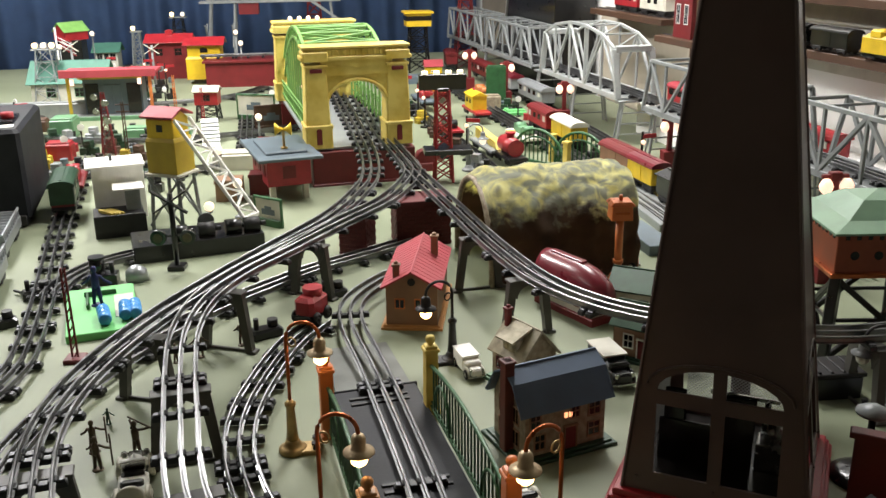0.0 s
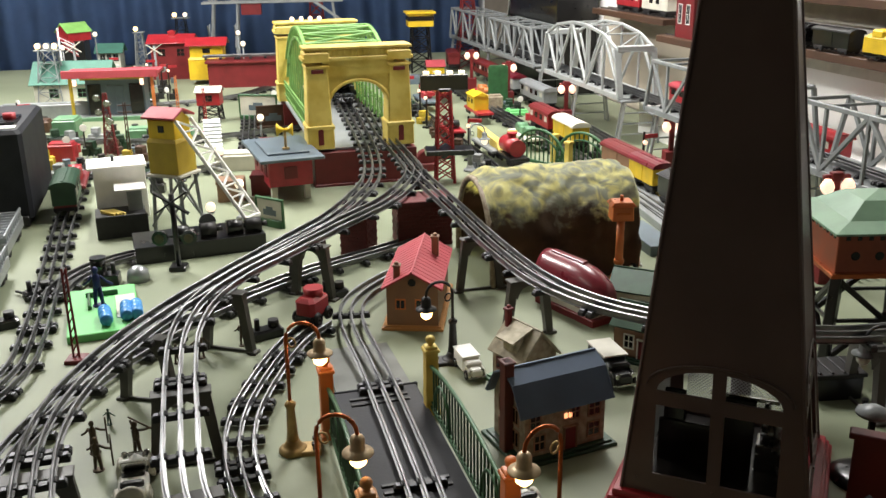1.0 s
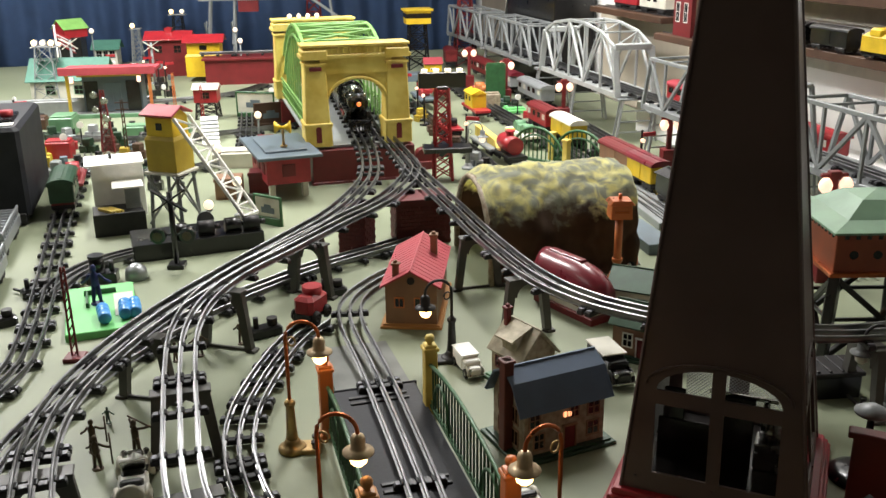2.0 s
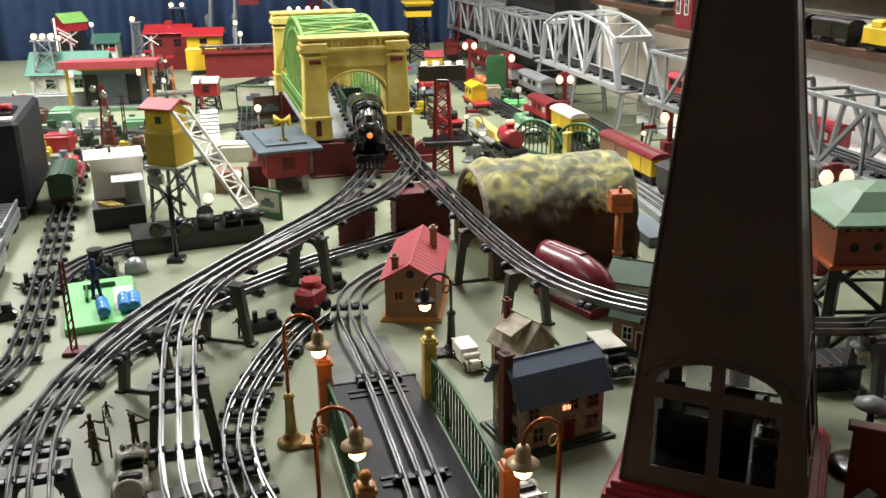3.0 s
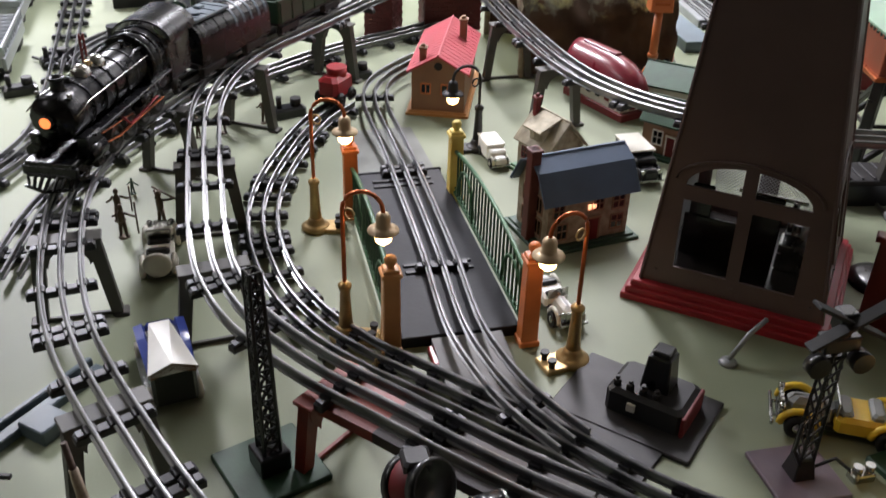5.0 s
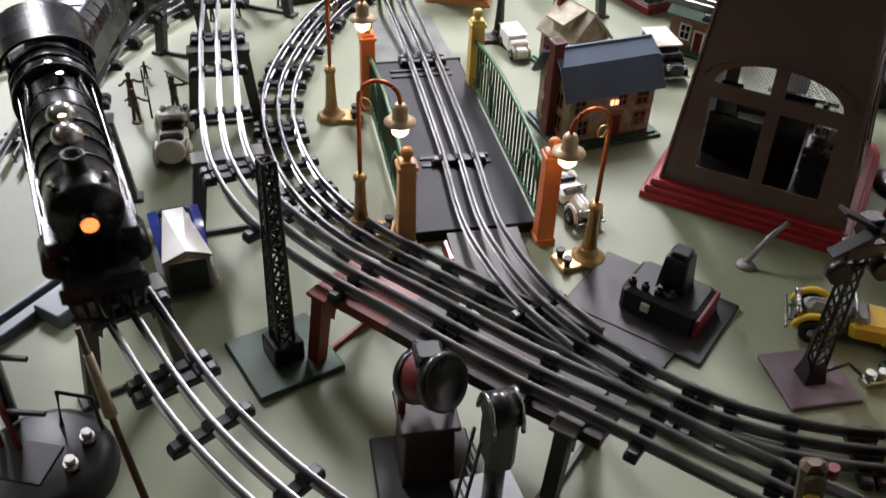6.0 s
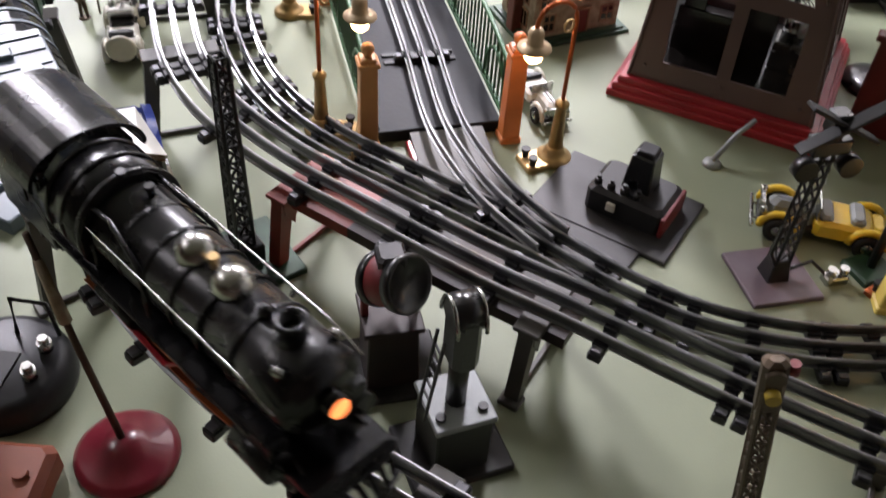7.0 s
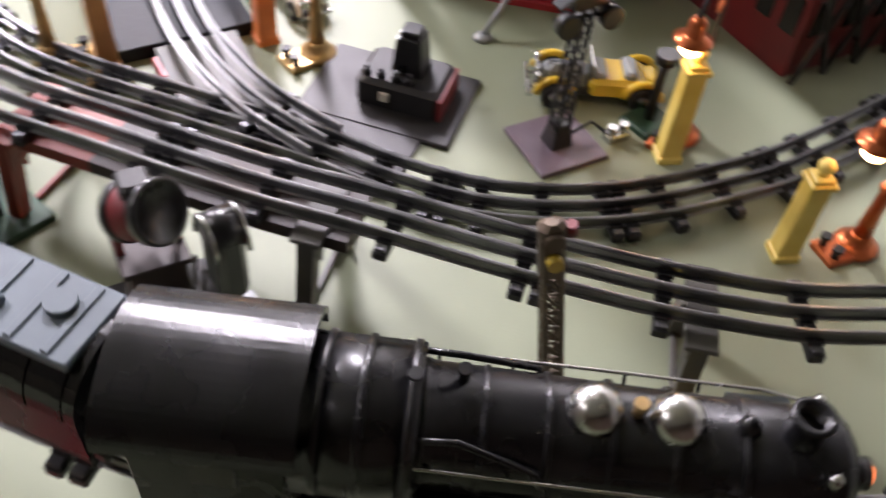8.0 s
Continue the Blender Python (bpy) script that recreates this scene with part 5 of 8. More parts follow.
truss(2.60, 3.23, "arch", "silver-grey toy arch truss bridge on a raised line", "brightsilver")
truss(1.86, 2.45, "flat", "grey flat-topped toy truss bridge on a raised line", "grey")
truss(1.22, 1.82, "flat", "grey flat-topped toy truss bridge on a raised line", "grey")
truss(3.33, 3.90, "flat", "grey flat-topped toy truss bridge on a raised line", "grey")
truss(3.94, 4.52, "flat", "grey flat-topped toy truss bridge on a raised line", "grey")


def bent(v, material="silver"):
    t = thing("bridge_bent", at_room(LINE_U, v), "grey ladder-like steel bent under the raised line", "bridge support", "bridge bents")
    for s in (-1, 1):
        part("leg", joined((beam, (s * 0.062, -0.012, 0), (s * 0.045, -0.008, LINE_Z - 0.003), 0.007), (beam, (s * 0.062, 0.012, 0), (s * 0.045, 0.008, LINE_Z - 0.003), 0.005)), material, t)
    for z in (0.03, 0.06, 0.09):
        part("rung", joined((beam, (-0.058, -0.01, z), (0.058, -0.01, z), 0.004)), material, t)
    part("cap", joined((box, 0.12, 0.03, 0.006, (0, 0, LINE_Z - 0.008))), material, t)


for v in (1.24, 1.84, 2.40, 2.60, 2.95, 3.28, 3.92, 4.5):
    bent(v)


# ---------------------------------------------------------------- shelves on the wall
def shelf(v0, v1, z, deep, label="brown wooden wall shelf holding toy trains"):
    t = thing("wall_shelf", at_room(1.597 - deep / 2, (v0 + v1) / 2, z), label, "shelf", "wall shelves")
    part("board", joined((box, deep, v1 - v0, 0.018, (0, 0, 0))), "wood", t)
    part("rail_strip", joined((beam, (-deep / 2 + 0.03, -(v1 - v0) / 2, 0.0205), (-deep / 2 + 0.03, (v1 - v0) / 2, 0.0205), 0.003), (beam, (-deep / 2 + 0.06, -(v1 - v0) / 2, 0.0205), (-deep / 2 + 0.06, (v1 - v0) / 2, 0.0205), 0.003)), "steel", t)
    part("backboard", joined((box, 0.006, v1 - v0, 0.05, (deep / 2 - 0.004, 0, -0.05))), "offwhite", t)


shelf(1.1, 2.3, 0.304, 0.14)
shelf(1.1, 2.3, 0.415, 0.09)
shelf(2.74, 3.27, 0.312, 0.12)
shelf(2.45, 2.72, 0.272, 0.15, "dark wooden wall shelf under a toy house")


def diesel(m, body, label):
    t = thing("diesel_engine", m, label, "toy train", "shelf trains")
    part("body", joined((box, 0.22, 0.056, 0.05, (0, 0, 0.016), {"ch": 0.01})), body, t)
    part("cab", joined((box, 0.05, 0.054, 0.02, (0.05, 0, 0.06), {"ch": 0.01})), body, t)
    part("skirt", joined((box, 0.2, 0.05, 0.014, (0, 0, 0.008))), "black", t)
    for x in (-0.07, 0.07):
        truck = part("truck", joined((box, 0.05, 0.05, 0.012, (x, 0, 0.003))), "iron", t)
        wheel_set(truck, (x - 0.015, x + 0.015), 0.008, 0.008, 0.017)


diesel(at_room(1.47, 1.755, 0.3257, 90) @ Matrix.Scale(0.72, 4), "yellow", "bright yellow toy diesel engine on a wall shelf")


def boxcar(m, body, roof, label, arched=True, windows=0, L=0.17, frame="iron"):
    t = thing("rail_car", m, label, "toy rail car", "parked rail cars")
    part("body", joined((box, L, 0.05, 0.042, (0, 0, 0.018), {"ch": 0.002})), body, t)
    n = 8
    prof = [(0.028 * math.cos(math.pi * k / n), 0.058 + 0.012 * math.sin(math.pi * k / n)) for k in range(n + 1)] if arched else [(0.028, 0.058), (0.0, 0.067), (-0.028, 0.058)]
    part("roof", made(prism, prof + [(-0.028, 0.056), (0.028, 0.056)], L + 0.01, pose(0, 0, 0, 0, 0, 90)), roof, t)
    part("roof_walk", joined((box, L * 0.96, 0.007, 0.002, (0, 0, 0.069))), roof, t)
    for s in (-1, 1):
        if windows:
            for k in range(windows):
                part("window", joined((box, L / windows * 0.5, 0.0016, 0.015, (-L / 2 + L * (k + 0.5) / windows, s * 0.0252, 0.036))), "windark" if k % 3 else "offwhite", t)
        else:
            part("door", joined((box, 0.04, 0.002, 0.036, (0.01, s * 0.0255, 0.02)), (box, 0.044, 0.003, 0.002, (0.01, s * 0.0255, 0.057))), body, t)
        part("ladder", joined(*[(beam, (L / 2 + 0.0005, s * 0.012 - 0.006, 0.024 + 0.008 * k), (L / 2 + 0.0005, s * 0.012 + 0.006, 0.024 + 0.008 * k), 0.0012) for k in range(4)]), "iron", t)
    part("underframe", joined((box, L * 0.98, 0.046, 0.006, (0, 0, 0.013))), frame, t)
    for x in (-L * 0.33, L * 0.33):
        truck = part("truck", joined((box, 0.042, 0.048, 0.008, (x, 0, 0.005))), "iron", t)
        wheel_set(truck, (x - 0.013, x + 0.013), 0.0075, 0.0075, 0.017)
    return t


boxcar(at_room(1.47, 1.935, 0.3257, 90) @ Matrix.Scale(0.72, 4), "black", "black", "black toy tender with faded lettering on a wall shelf", True, 0)
boxcar(at_room(1.47, 2.08, 0.3257, 90) @ Matrix.Scale(0.72, 4), "loco", "loco", "black toy freight car on a wall shelf")
boxcar(at_room(1.53, 3.05, 0.332, 90), "red", "white", "red and white toy passenger car on a wall shelf", True, 5)
boxcar(at_room(1.53, 2.86, 0.332, 90), "offwhite", "roofgreen", "pale green and white toy car on a wall shelf", True, 4)
house("shelf_house", *room(1.49, 2.56)[:2], 20 + 90, 0.10, 0.08, 0.12, 0.15, "darkred", "darkred", "dark red wooden toy house with white-framed windows", windows=[("b", -0.02, 0.04, 0.018, 0.05), ("b", 0.025, 0.04, 0.018, 0.05)], trim="white").matrix_basis = at_room(1.51, 2.60, 0.2905, 90)
tagged(slab("cabinet", 1.42, 1.59, 2.34, 2.44, 0.0, 0.60, "wood", "dark brown wooden shelf upright", "", "shelf upright"), kind="")
tagged(slab("panel_board", 1.585, 1.597, 2.76, 3.42, 0.0, 0.30, "board", "plain beige board on the wall", "", "wall board"), kind="")
tagged(slab("dark_case", 1.42, 1.58, 3.46, 4.02, 0.0, 0.46, "black", "dark case standing at the back wall", "", "case"), kind="")

tagged(slab("dark_back_panel", 1.575, 1.597, 2.46, 2.74, 0.0, 0.27, "wood", "dark brown board below the shelf", "", "wall board"), kind="")
tagged(slab("grey_board", 1.57, 1.597, 4.06, 4.9, 0.0, 0.5, "taupe", "grey-brown board against the wall", "", "wall board"), kind="")
tagged(slab("back_ledge", 1.42, 1.597, 1.15, 2.75, 0.0, 0.09, "wall", "long low white ledge along the wall", "", "ledge"), kind="")
t = thing("cable", Matrix(), "white cable looped over a dark case", "cable")
part("strand", made(tube, [room(1.40, 3.62 + 0.12 * math.cos(a * 0.42), 0.46 + 0.085 * math.sin(a * 0.42)) for a in range(15)] + [room(1.40, 3.93, 0.42), room(1.40, 3.97, 0.25)], 0.006, 6), "white", t)

# trains parked beside and below the raised line
boxcar(pose(0.118, 3.0, 0.0185, 0, 0, 110), "red", "darkred", "dark red toy caboose with cream windows", True, 4, 0.16)
boxcar(pose(0.185, 2.82, 0.0185, 0, 0, 110), "yellow", "offwhite", "yellow toy freight car with a cream roof", True, 0, 0.15)
boxcar(pose(0.305, 2.47, 0.0185, 0, 0, 111), "tan", "darkred", "tan toy box car with a maroon roof", True, 0, 0.16)
boxcar(pose(0.352, 2.345, 0.0185, 0, 0, 111), "yellow", "burgundy", "yellow toy box car with a glossy maroon roof", True, 0, 0.12)
boxcar(pose(0.412, 2.16, 0.0185, 0, 0, 112), "black", "iron", "black toy coal tender with a ribbed top", False, 0, 0.18)
boxcar(pose(0.50, 1.93, 0.0185, 0, 0, 112), "loco", "loco", "black toy steam engine boiler car", True, 0, 0.2)
boxcar(pose(0.09, 3.47, 0.0185, 0, 0, 110), "silver", "silver", "silver streamlined toy passenger car", True, 5, 0.24)
boxcar(pose(-0.02, 3.78, 0.0185, 0, 0, 110), "silver", "burgundy", "silver and maroon toy passenger car", True, 6, 0.24)
boxcar(pose(-0.12, 4.06, 0.0185, 0, 0, 110), "darkred", "darkred", "dark red toy passenger car", True, 6, 0.24)
boxcar(at_room(1.50, 2.52, 0.0905, 90), "red", "roofred", "bright red toy passenger car behind the raised line", True, 6, 0.3)
boxcar(at_room(1.47, 1.95, 0.0905, 90), "red", "red", "red toy car behind the raised line", True, 3, 0.15)


def work_caboose(x, y, a):
    t = thing("work_caboose", pose(x, y, 0.0185, 0, 0, a), "yellow toy work caboose on a red flat car", "toy rail car", "parked rail cars")
    part("flat_bed", joined((box, 0.17, 0.052, 0.008, (0, 0, 0.014))), "red", t)
    part("cabin", joined((box, 0.09, 0.048, 0.045, (0.01, 0, 0.022))), "yellow", t)
    part("roof", made(prism, [(0.028, 0.066), (0.0, 0.078), (-0.028, 0.066)], 0.10, pose(0.01, 0, 0, 0, 0, 90)), "yellow", t)
    for s in (-1, 1):
        for x0 in (-0.008, 0.028):
            part("window", joined((box, 0.014, 0.0016, 0.014, (x0, s * 0.0242, 0.042)), (box, 0.0015, 0.0022, 0.014, (x0, s * 0.0242, 0.042))), "windark", t)
    part("stove_pipe", joined((cyl, 0.004, 0.014, (0.03, 0, 0.07))), "red", t)
    for x0 in (-0.055, 0.055):
        truck = part("truck", joined((box, 0.042, 0.046, 0.008, (x0, 0, 0.005))), "iron", t)
        wheel_set(truck, (x0 - 0.013, x0 + 0.013), 0.0075, 0.0075, 0.017)


work_caboose(-0.10, 3.23, 110)
work_caboose(-0.27, 3.62, 110)


def flat_load(x, y, a, bed, load, label, L=0.18):
    t = thing("flat_car", pose(x, y, 0.0185, 0, 0, a), label, "toy rail car", "parked rail cars")
    part("flat_bed", joined((box, L, 0.05, 0.007, (0, 0, 0.014)), (box, L, 0.004, 0.006, (0, 0.025, 0.013)), (box, L, 0.004, 0.006, (0, -0.025, 0.013))), bed, t)
    if load == "beam":
        part("load", made(prism, [(-L * 0.5, 0.022), (-L * 0.1, 0.022), (-L * 0.05, 0.034), (L * 0.12, 0.034), (L * 0.2, 0.022), (L * 0.5, 0.022), (L * 0.5, 0.05), (-L * 0.4, 0.04)], 0.02), "cream", t, "cream girder load")
    elif load == "tank":
        part("load", joined((cyl, 0.022, L * 0.7, (-L * 0.35, 0, 0.042), "x"), (cyl, 0.01, 0.016, (0, 0, 0.058)), (cyl, 0.013, 0.004, (0, 0, 0.072))), "red", t, "glossy red tank with a dome")
    else:
        part("load", joined((cyl, 0.012, 0.03, (-0.03, -0.015, 0.034), "y"), (cyl, 0.014, 0.03, (0.03, -0.015, 0.034), "y"), (box, 0.03, 0.03, 0.02, (0, 0, 0.02))), load, t)
    for x0 in (-L * 0.33, L * 0.33):
        truck = part("truck", joined((box, 0.042, 0.046, 0.008, (x0, 0, 0.005))), "iron", t)
        wheel_set(truck, (x0 - 0.013, x0 + 0.013), 0.0075, 0.0075, 0.017)


flat_load(-0.03, 2.70, 112, "grey", "beam", "grey toy flat car with a cream girder")
flat_load(0.03, 2.58, 112, "black", "tank", "black toy flat car with a glossy red tank", 0.12)
flat_load(-0.30, 3.45, 110, "slate", "red", "grey toy flat car with red drums")
flat_load(-0.16, 2.93, 110, "red", "black", "red toy flat car with black reels", 0.14)
flat_load(0.06, 2.84, 112, "offwhite", "roofgreen", "pale toy flat car with small green crates", 0.16)
flat_load(-0.10, 3.55, 112, "slate", "orange", "grey toy flat car with orange drums", 0.16)


def green_arch(x, y, a, L=0.19):
    t = thing("arch_railing", pose(x, y, 0, 0, 0, a), "dark green tin arched bridge railing between cream posts", "bridge railing", "green railings")
    part("sill", joined((box, L, 0.008, 0.008)), "green", t)
    pts = [(L * 0.47 * math.cos(math.pi * k / 14), 0, 0.008 + 0.082 * math.sin(math.pi * k / 14)) for k in range(15)]
    part("arch", made(tube, pts, 0.004, 6), "green", t)
    pts2 = [(0.8 * p[0], 0, 0.006 + p[2] * 0.72) for p in pts]
    part("arch", made(tube, pts2, 0.0028, 6), "green", t)
    for k in range(1, 12):
        f = k / 12
        part("bar", joined((beam, (L * (f - 0.5) * 0.94, 0, 0.006), (L * (f - 0.5) * 0.94, 0, 0.008 + 0.08 * math.sqrt(max(0, 1 - (2 * f - 1) ** 2))), 0.003)), "green", t)
    for s in (-1, 1):
        part("post", joined((box, 0.016, 0.016, 0.07, (s * L * 0.52, 0, 0)), (box, 0.02, 0.02, 0.006, (s * L * 0.52, 0, 0.068))), "cream", t, "square cream post")


green_arch(0.100, 2.64, 138)
green_arch(0.212, 2.60, 138)
tagged(part("platform", joined((box, 0.075, 0.40, 0.016)), "grey", m=pose(0.33, 2.26, 0, 0, 0, 15)), "long grey ramp bed beside the tracks", "ramp")
tagged(part("platform_kerb", joined((box, 0.010, 0.40, 0.022)), "cream", m=pose(0.373, 2.27, 0, 0, 0, 15)), "pale yellow kerb along a grey ramp", "kerb")
tagged(part("ramp_block", joined((box, 0.055, 0.16, 0.02)), "slate", m=pose(0.31, 1.99, 0, 0, 0, 18)), "dark grey ramp block beside the curve", "ramp")


def twin_lamp(x, y, h, z=0.0):
    t = thing("twin_lamp", pose(x, y, z, 0, 0, 10), "red square lamp post with two pale drop-shaped globes", "street lamp", "twin lamps")
    part("plinth", joined((box, 0.036, 0.036, h * 0.32)), "darkred", t)
    part("post", joined((box, 0.012, 0.012, h * 0.66, (0, 0, h * 0.32))), "darkred", t)
    part("cross_arm", joined((box, 0.046, 0.008, 0.006, (0, 0, h * 0.95)), (box, 0.02, 0.014, 0.014, (0, 0, h * 0.93))), "darkred", t)
    for s in (-1, 1):
        part("globe", turned([(0.005, 0), (0.009, -0.005), (0.0115, -0.012), (0.010, -0.019), (0.005, -0.025), (0, -0.027)], 14, Matrix.Translation((s * 0.0175, -0.008, h * 0.95))), "rosy", t, "pale pink glowing globe")


for x, y, h in ((-0.17, 3.86, 0.155), (-0.016, 3.54, 0.15), (0.18, 3.22, 0.125), (0.436, 2.64, 0.12), (0.588, 1.80, 0.19)):
    twin_lamp(x, y, h)


def signal_gantry():
    t = thing("signal_gantry", pose(-0.128, 2.44, -0.012, 0, 0, 12), "red lattice tower with a black lamp bar of four spotlights", "signal tower")
    for sx in (-1, 1):
        for sy in (-1, 1):
            part("upright", joined((beam, (sx * 0.022, sy * 0.02, 0), (sx * 0.014, sy * 0.013, 0.235), 0.006)), "red", t)
    for k in range(8):
        z = 0.02 + k * 0.027
        w = 0.021 - 0.007 * k / 8
        for s in (-1, 1):
            part("brace", joined((beam, (-w, s * w * 0.9, z), (w, s * w * 0.9, z + 0.027), 0.0032), (beam, (w, s * w * 0.9, z), (-w, s * w * 0.9, z + 0.027), 0.0032)), "red", t)
            part("brace", joined((beam, (s * w, -w * 0.9, z), (s * w, w * 0.9, z + 0.027), 0.0032)), "red", t)
    part("walkway", joined((box, 0.115, 0.06, 0.012, (0.01, -0.01, 0.085))), "black", t)
    bar = part("lamp_bar", joined((box, 0.112, 0.022, 0.036, (0, 0, 0.236)), (box, 0.03, 0.03, 0.008, (0, 0, 0.232))), "black", t)
    for k in range(4):
        part("spotlight", joined((cyl, 0.0075, 0.008, (-0.042 + 0.028 * k, -0.004, 0.272))), "pearl", bar, "white glowing spotlight")


signal_gantry()
street_lamp(-0.075, 2.55, 0, 0.125, "grey", "silver", "pearl", "silver gooseneck toy lamp with a pale bulb")
part("crane_drum", joined((cyl, 0.022, 0.03, (0, -0.015, 0.03), "y"), (box, 0.05, 0.05, 0.02)), "darkred", m=pose(-0.19, 2.56, 0, 0, 0, 20))
tagged(bpy.data.objects["crane_drum"], "dark red toy crane drum beside the track", "toy crane")


# ---------------------------------------------------------------- rock tunnel
def tunnel():
    t = thing("tunnel", pose(0.106, 1.875, 0, 0, 0, 20), "papier-mache toy mountain tunnel with mossy yellow top", "tunnel")
    bm = bmesh.new()
    n, mlen = 80, 76
    grid = []
    for j in range(mlen + 1):
        x = -0.125 + 0.27 * j / mlen
        row = []
        for i in range(n + 1):
            a = math.pi * i / n
            y, z = -0.115 * math.cos(a), 0.168 * math.sin(a) ** 0.75
            p = Vector((x, y, z))
            lip = 0.080 + 0.19 * x + 0.012 * noise.noise(Vector((x * 16, y * 9, 3.1)))
            low = 0.052 - 0.10 * x + 0.010 * noise.noise(Vector((x * 20, y * 9, 7.4)))
            crag = abs(noise.noise(p * 26)) * 0.016 + noise.noise(p * 60) * 0.004
            drape = noise.noise(Vector((x * 17, y * 17, z * 6))) * 0.011 + abs(noise.noise(p * 34)) * 0.006
            over = 1 / (1 + math.exp(-(z - lip) / 0.0022))
            under = 1 / (1 + math.exp(-(z - low) / 0.0025))
            d = over * (drape + 0.008) + (1 - over) * (crag - 0.012 + 0.012 * under * max(0.0, 1 - (lip - z) / 0.03))
            edge = min(1.0, j / 7)
            k = d * edge
            row.append(bm.verts.new((x + (0.006 * noise.noise(p * 40) if j in (0, mlen) else 0), y * (1 + k / 0.12), max(0.0, z * (1 + k / 0.15)))))
        grid.append(row)
    for a, b in zip(grid, grid[1:]):
        for i in range(n):
            f = bm.faces.new((a[i], a[i + 1], b[i + 1], b[i]))
            f.smooth = True
    bmesh.ops.solidify(bm, geom=bm.faces[:], thickness=0.006)
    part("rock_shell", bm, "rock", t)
    rim = [(-0.125, -0.113 * math.cos(math.pi * k / 20), 0.162 * math.sin(math.pi * k / 20) ** 0.75) for k in range(21)]
    part("portal_rim", made(tube, rim, 0.0055, 8), "beige", t, "pale grey rounded portal edge")
    moss = bmesh.new()
    rnd = random.Random(8)
    for k in range(260):
        a = rnd.uniform(0.3, 0.72) * math.pi
        x = rnd.uniform(-0.1, 0.13)
        bmesh.ops.create_icosphere(moss, subdivisions=1, radius=rnd.uniform(0.0012, 0.003), matrix=Matrix.Translation((x, -0.117 * math.cos(a), 0.166 * math.sin(a) ** 0.75 + 0.002)) @ Matrix.Diagonal((1.5, 1.2, 0.5, 1)))
    tagged(part("moss", moss, "moss", t), "yellow-green moss tufts", "", "", "stuff")


tunnel()


# A toy diner: cream walls under a burgundy streamlined roof shell.
def streamlined_car():
    t = thing("streamlined_car", pose(0.166, 1.632, 0.0, 0, 0, -50), "cream toy diner with a glossy burgundy streamlined roof", "toy rail car")
    t.scale = (0.76, 0.92, 0.95)
    bm = bmesh.new()
    n, k = 18, 12
    rings = []
    for j in range(n + 1):
        f = j / n
        w = 0.034 * math.sqrt(max(0.02, 1 - max(0, (f - 0.55) / 0.47) ** 2.4)) * (1 if f > 0.03 else 0.9)
        h = 0.05 * (1 if f < 0.5 else math.sqrt(max(0.03, 1 - ((f - 0.5) / 0.52) ** 2)))
        rings.append([bm.verts.new((-0.1 + 0.2 * f, w * math.cos(math.pi * i / k), 0.04 + h * math.sin(math.pi * i / k))) for i in range(k + 1)] )
    for a, b in zip(rings, rings[1:]):
        for i in range(k):
            f = bm.faces.new((a[i], a[i + 1], b[i + 1], b[i]))
            f.smooth = True
    bm.faces.new(rings[0])
    bm.faces.new([r[0] for r in rings])
    bm.faces.new(rings[-1][::-1])
    part("body", bm, "burgundy", t)
    part("roof_rib", joined((box, 0.1, 0.012, 0.004, (-0.03, 0, 0.0885), {"ch": 0.002}), (box, 0.02, 0.014, 0.005, (0.03, 0, 0.08))), "burgundy", t)
    skirt = part("skirt", joined((box, 0.17, 0.05, 0.03, (-0.01, 0, 0.012))), "offwhite", t, "cream lower side")
    for s in (-1, 1):
        for k in range(6):
            part("window", joined((box, 0.014, 0.002, 0.014, (-0.080 + 0.028 * k, s * 0.0252, 0.022))), "darkred" if k in (1, 4) else "windark", skirt)
    part("entrance", joined((box, 0.002, 0.012, 0.024, (0.0755, 0, 0.014))), "darkred", skirt)
    part("base", joined((box, 0.18, 0.06, 0.012, (-0.005, 0, 0))), "darkred", t)


streamlined_car()


def lantern_sign():
    t = thing("lantern_sign", pose(0.238, 1.755, 0, 0, 0, 8), "orange toy signpost with a square glowing lantern box", "sign")
    part("base", turned([(0.026, 0), (0.026, 0.004), (0.016, 0.008), (0.012, 0.02), (0.0075, 0.024)], 18), "orange", t)
    part("pole", joined((cyl, 0.0068, 0.1, (0, 0, 0.02)), (cyl, 0.009, 0.006, (0, 0, 0.04))), "orange", t)
    box_part = part("lantern", joined((box, 0.036, 0.036, 0.024, (0, 0, 0.118), {"top": (0.95, 0.95)})), "orange", t)
    part("lid", joined((box, 0.042, 0.042, 0.006, (0, 0, 0.143), {"top": (0.8, 0.8)}), (cyl, 0.003, 0.01, (0, 0, 0.148))), "copper", t)
    for s in (-1, 1):
        part("writing", joined((box, 0.024, 0.0012, 0.004, (0.0, s * 0.0182, 0.129))), "copper", box_part, "plain bar of faded writing")


lantern_sign()


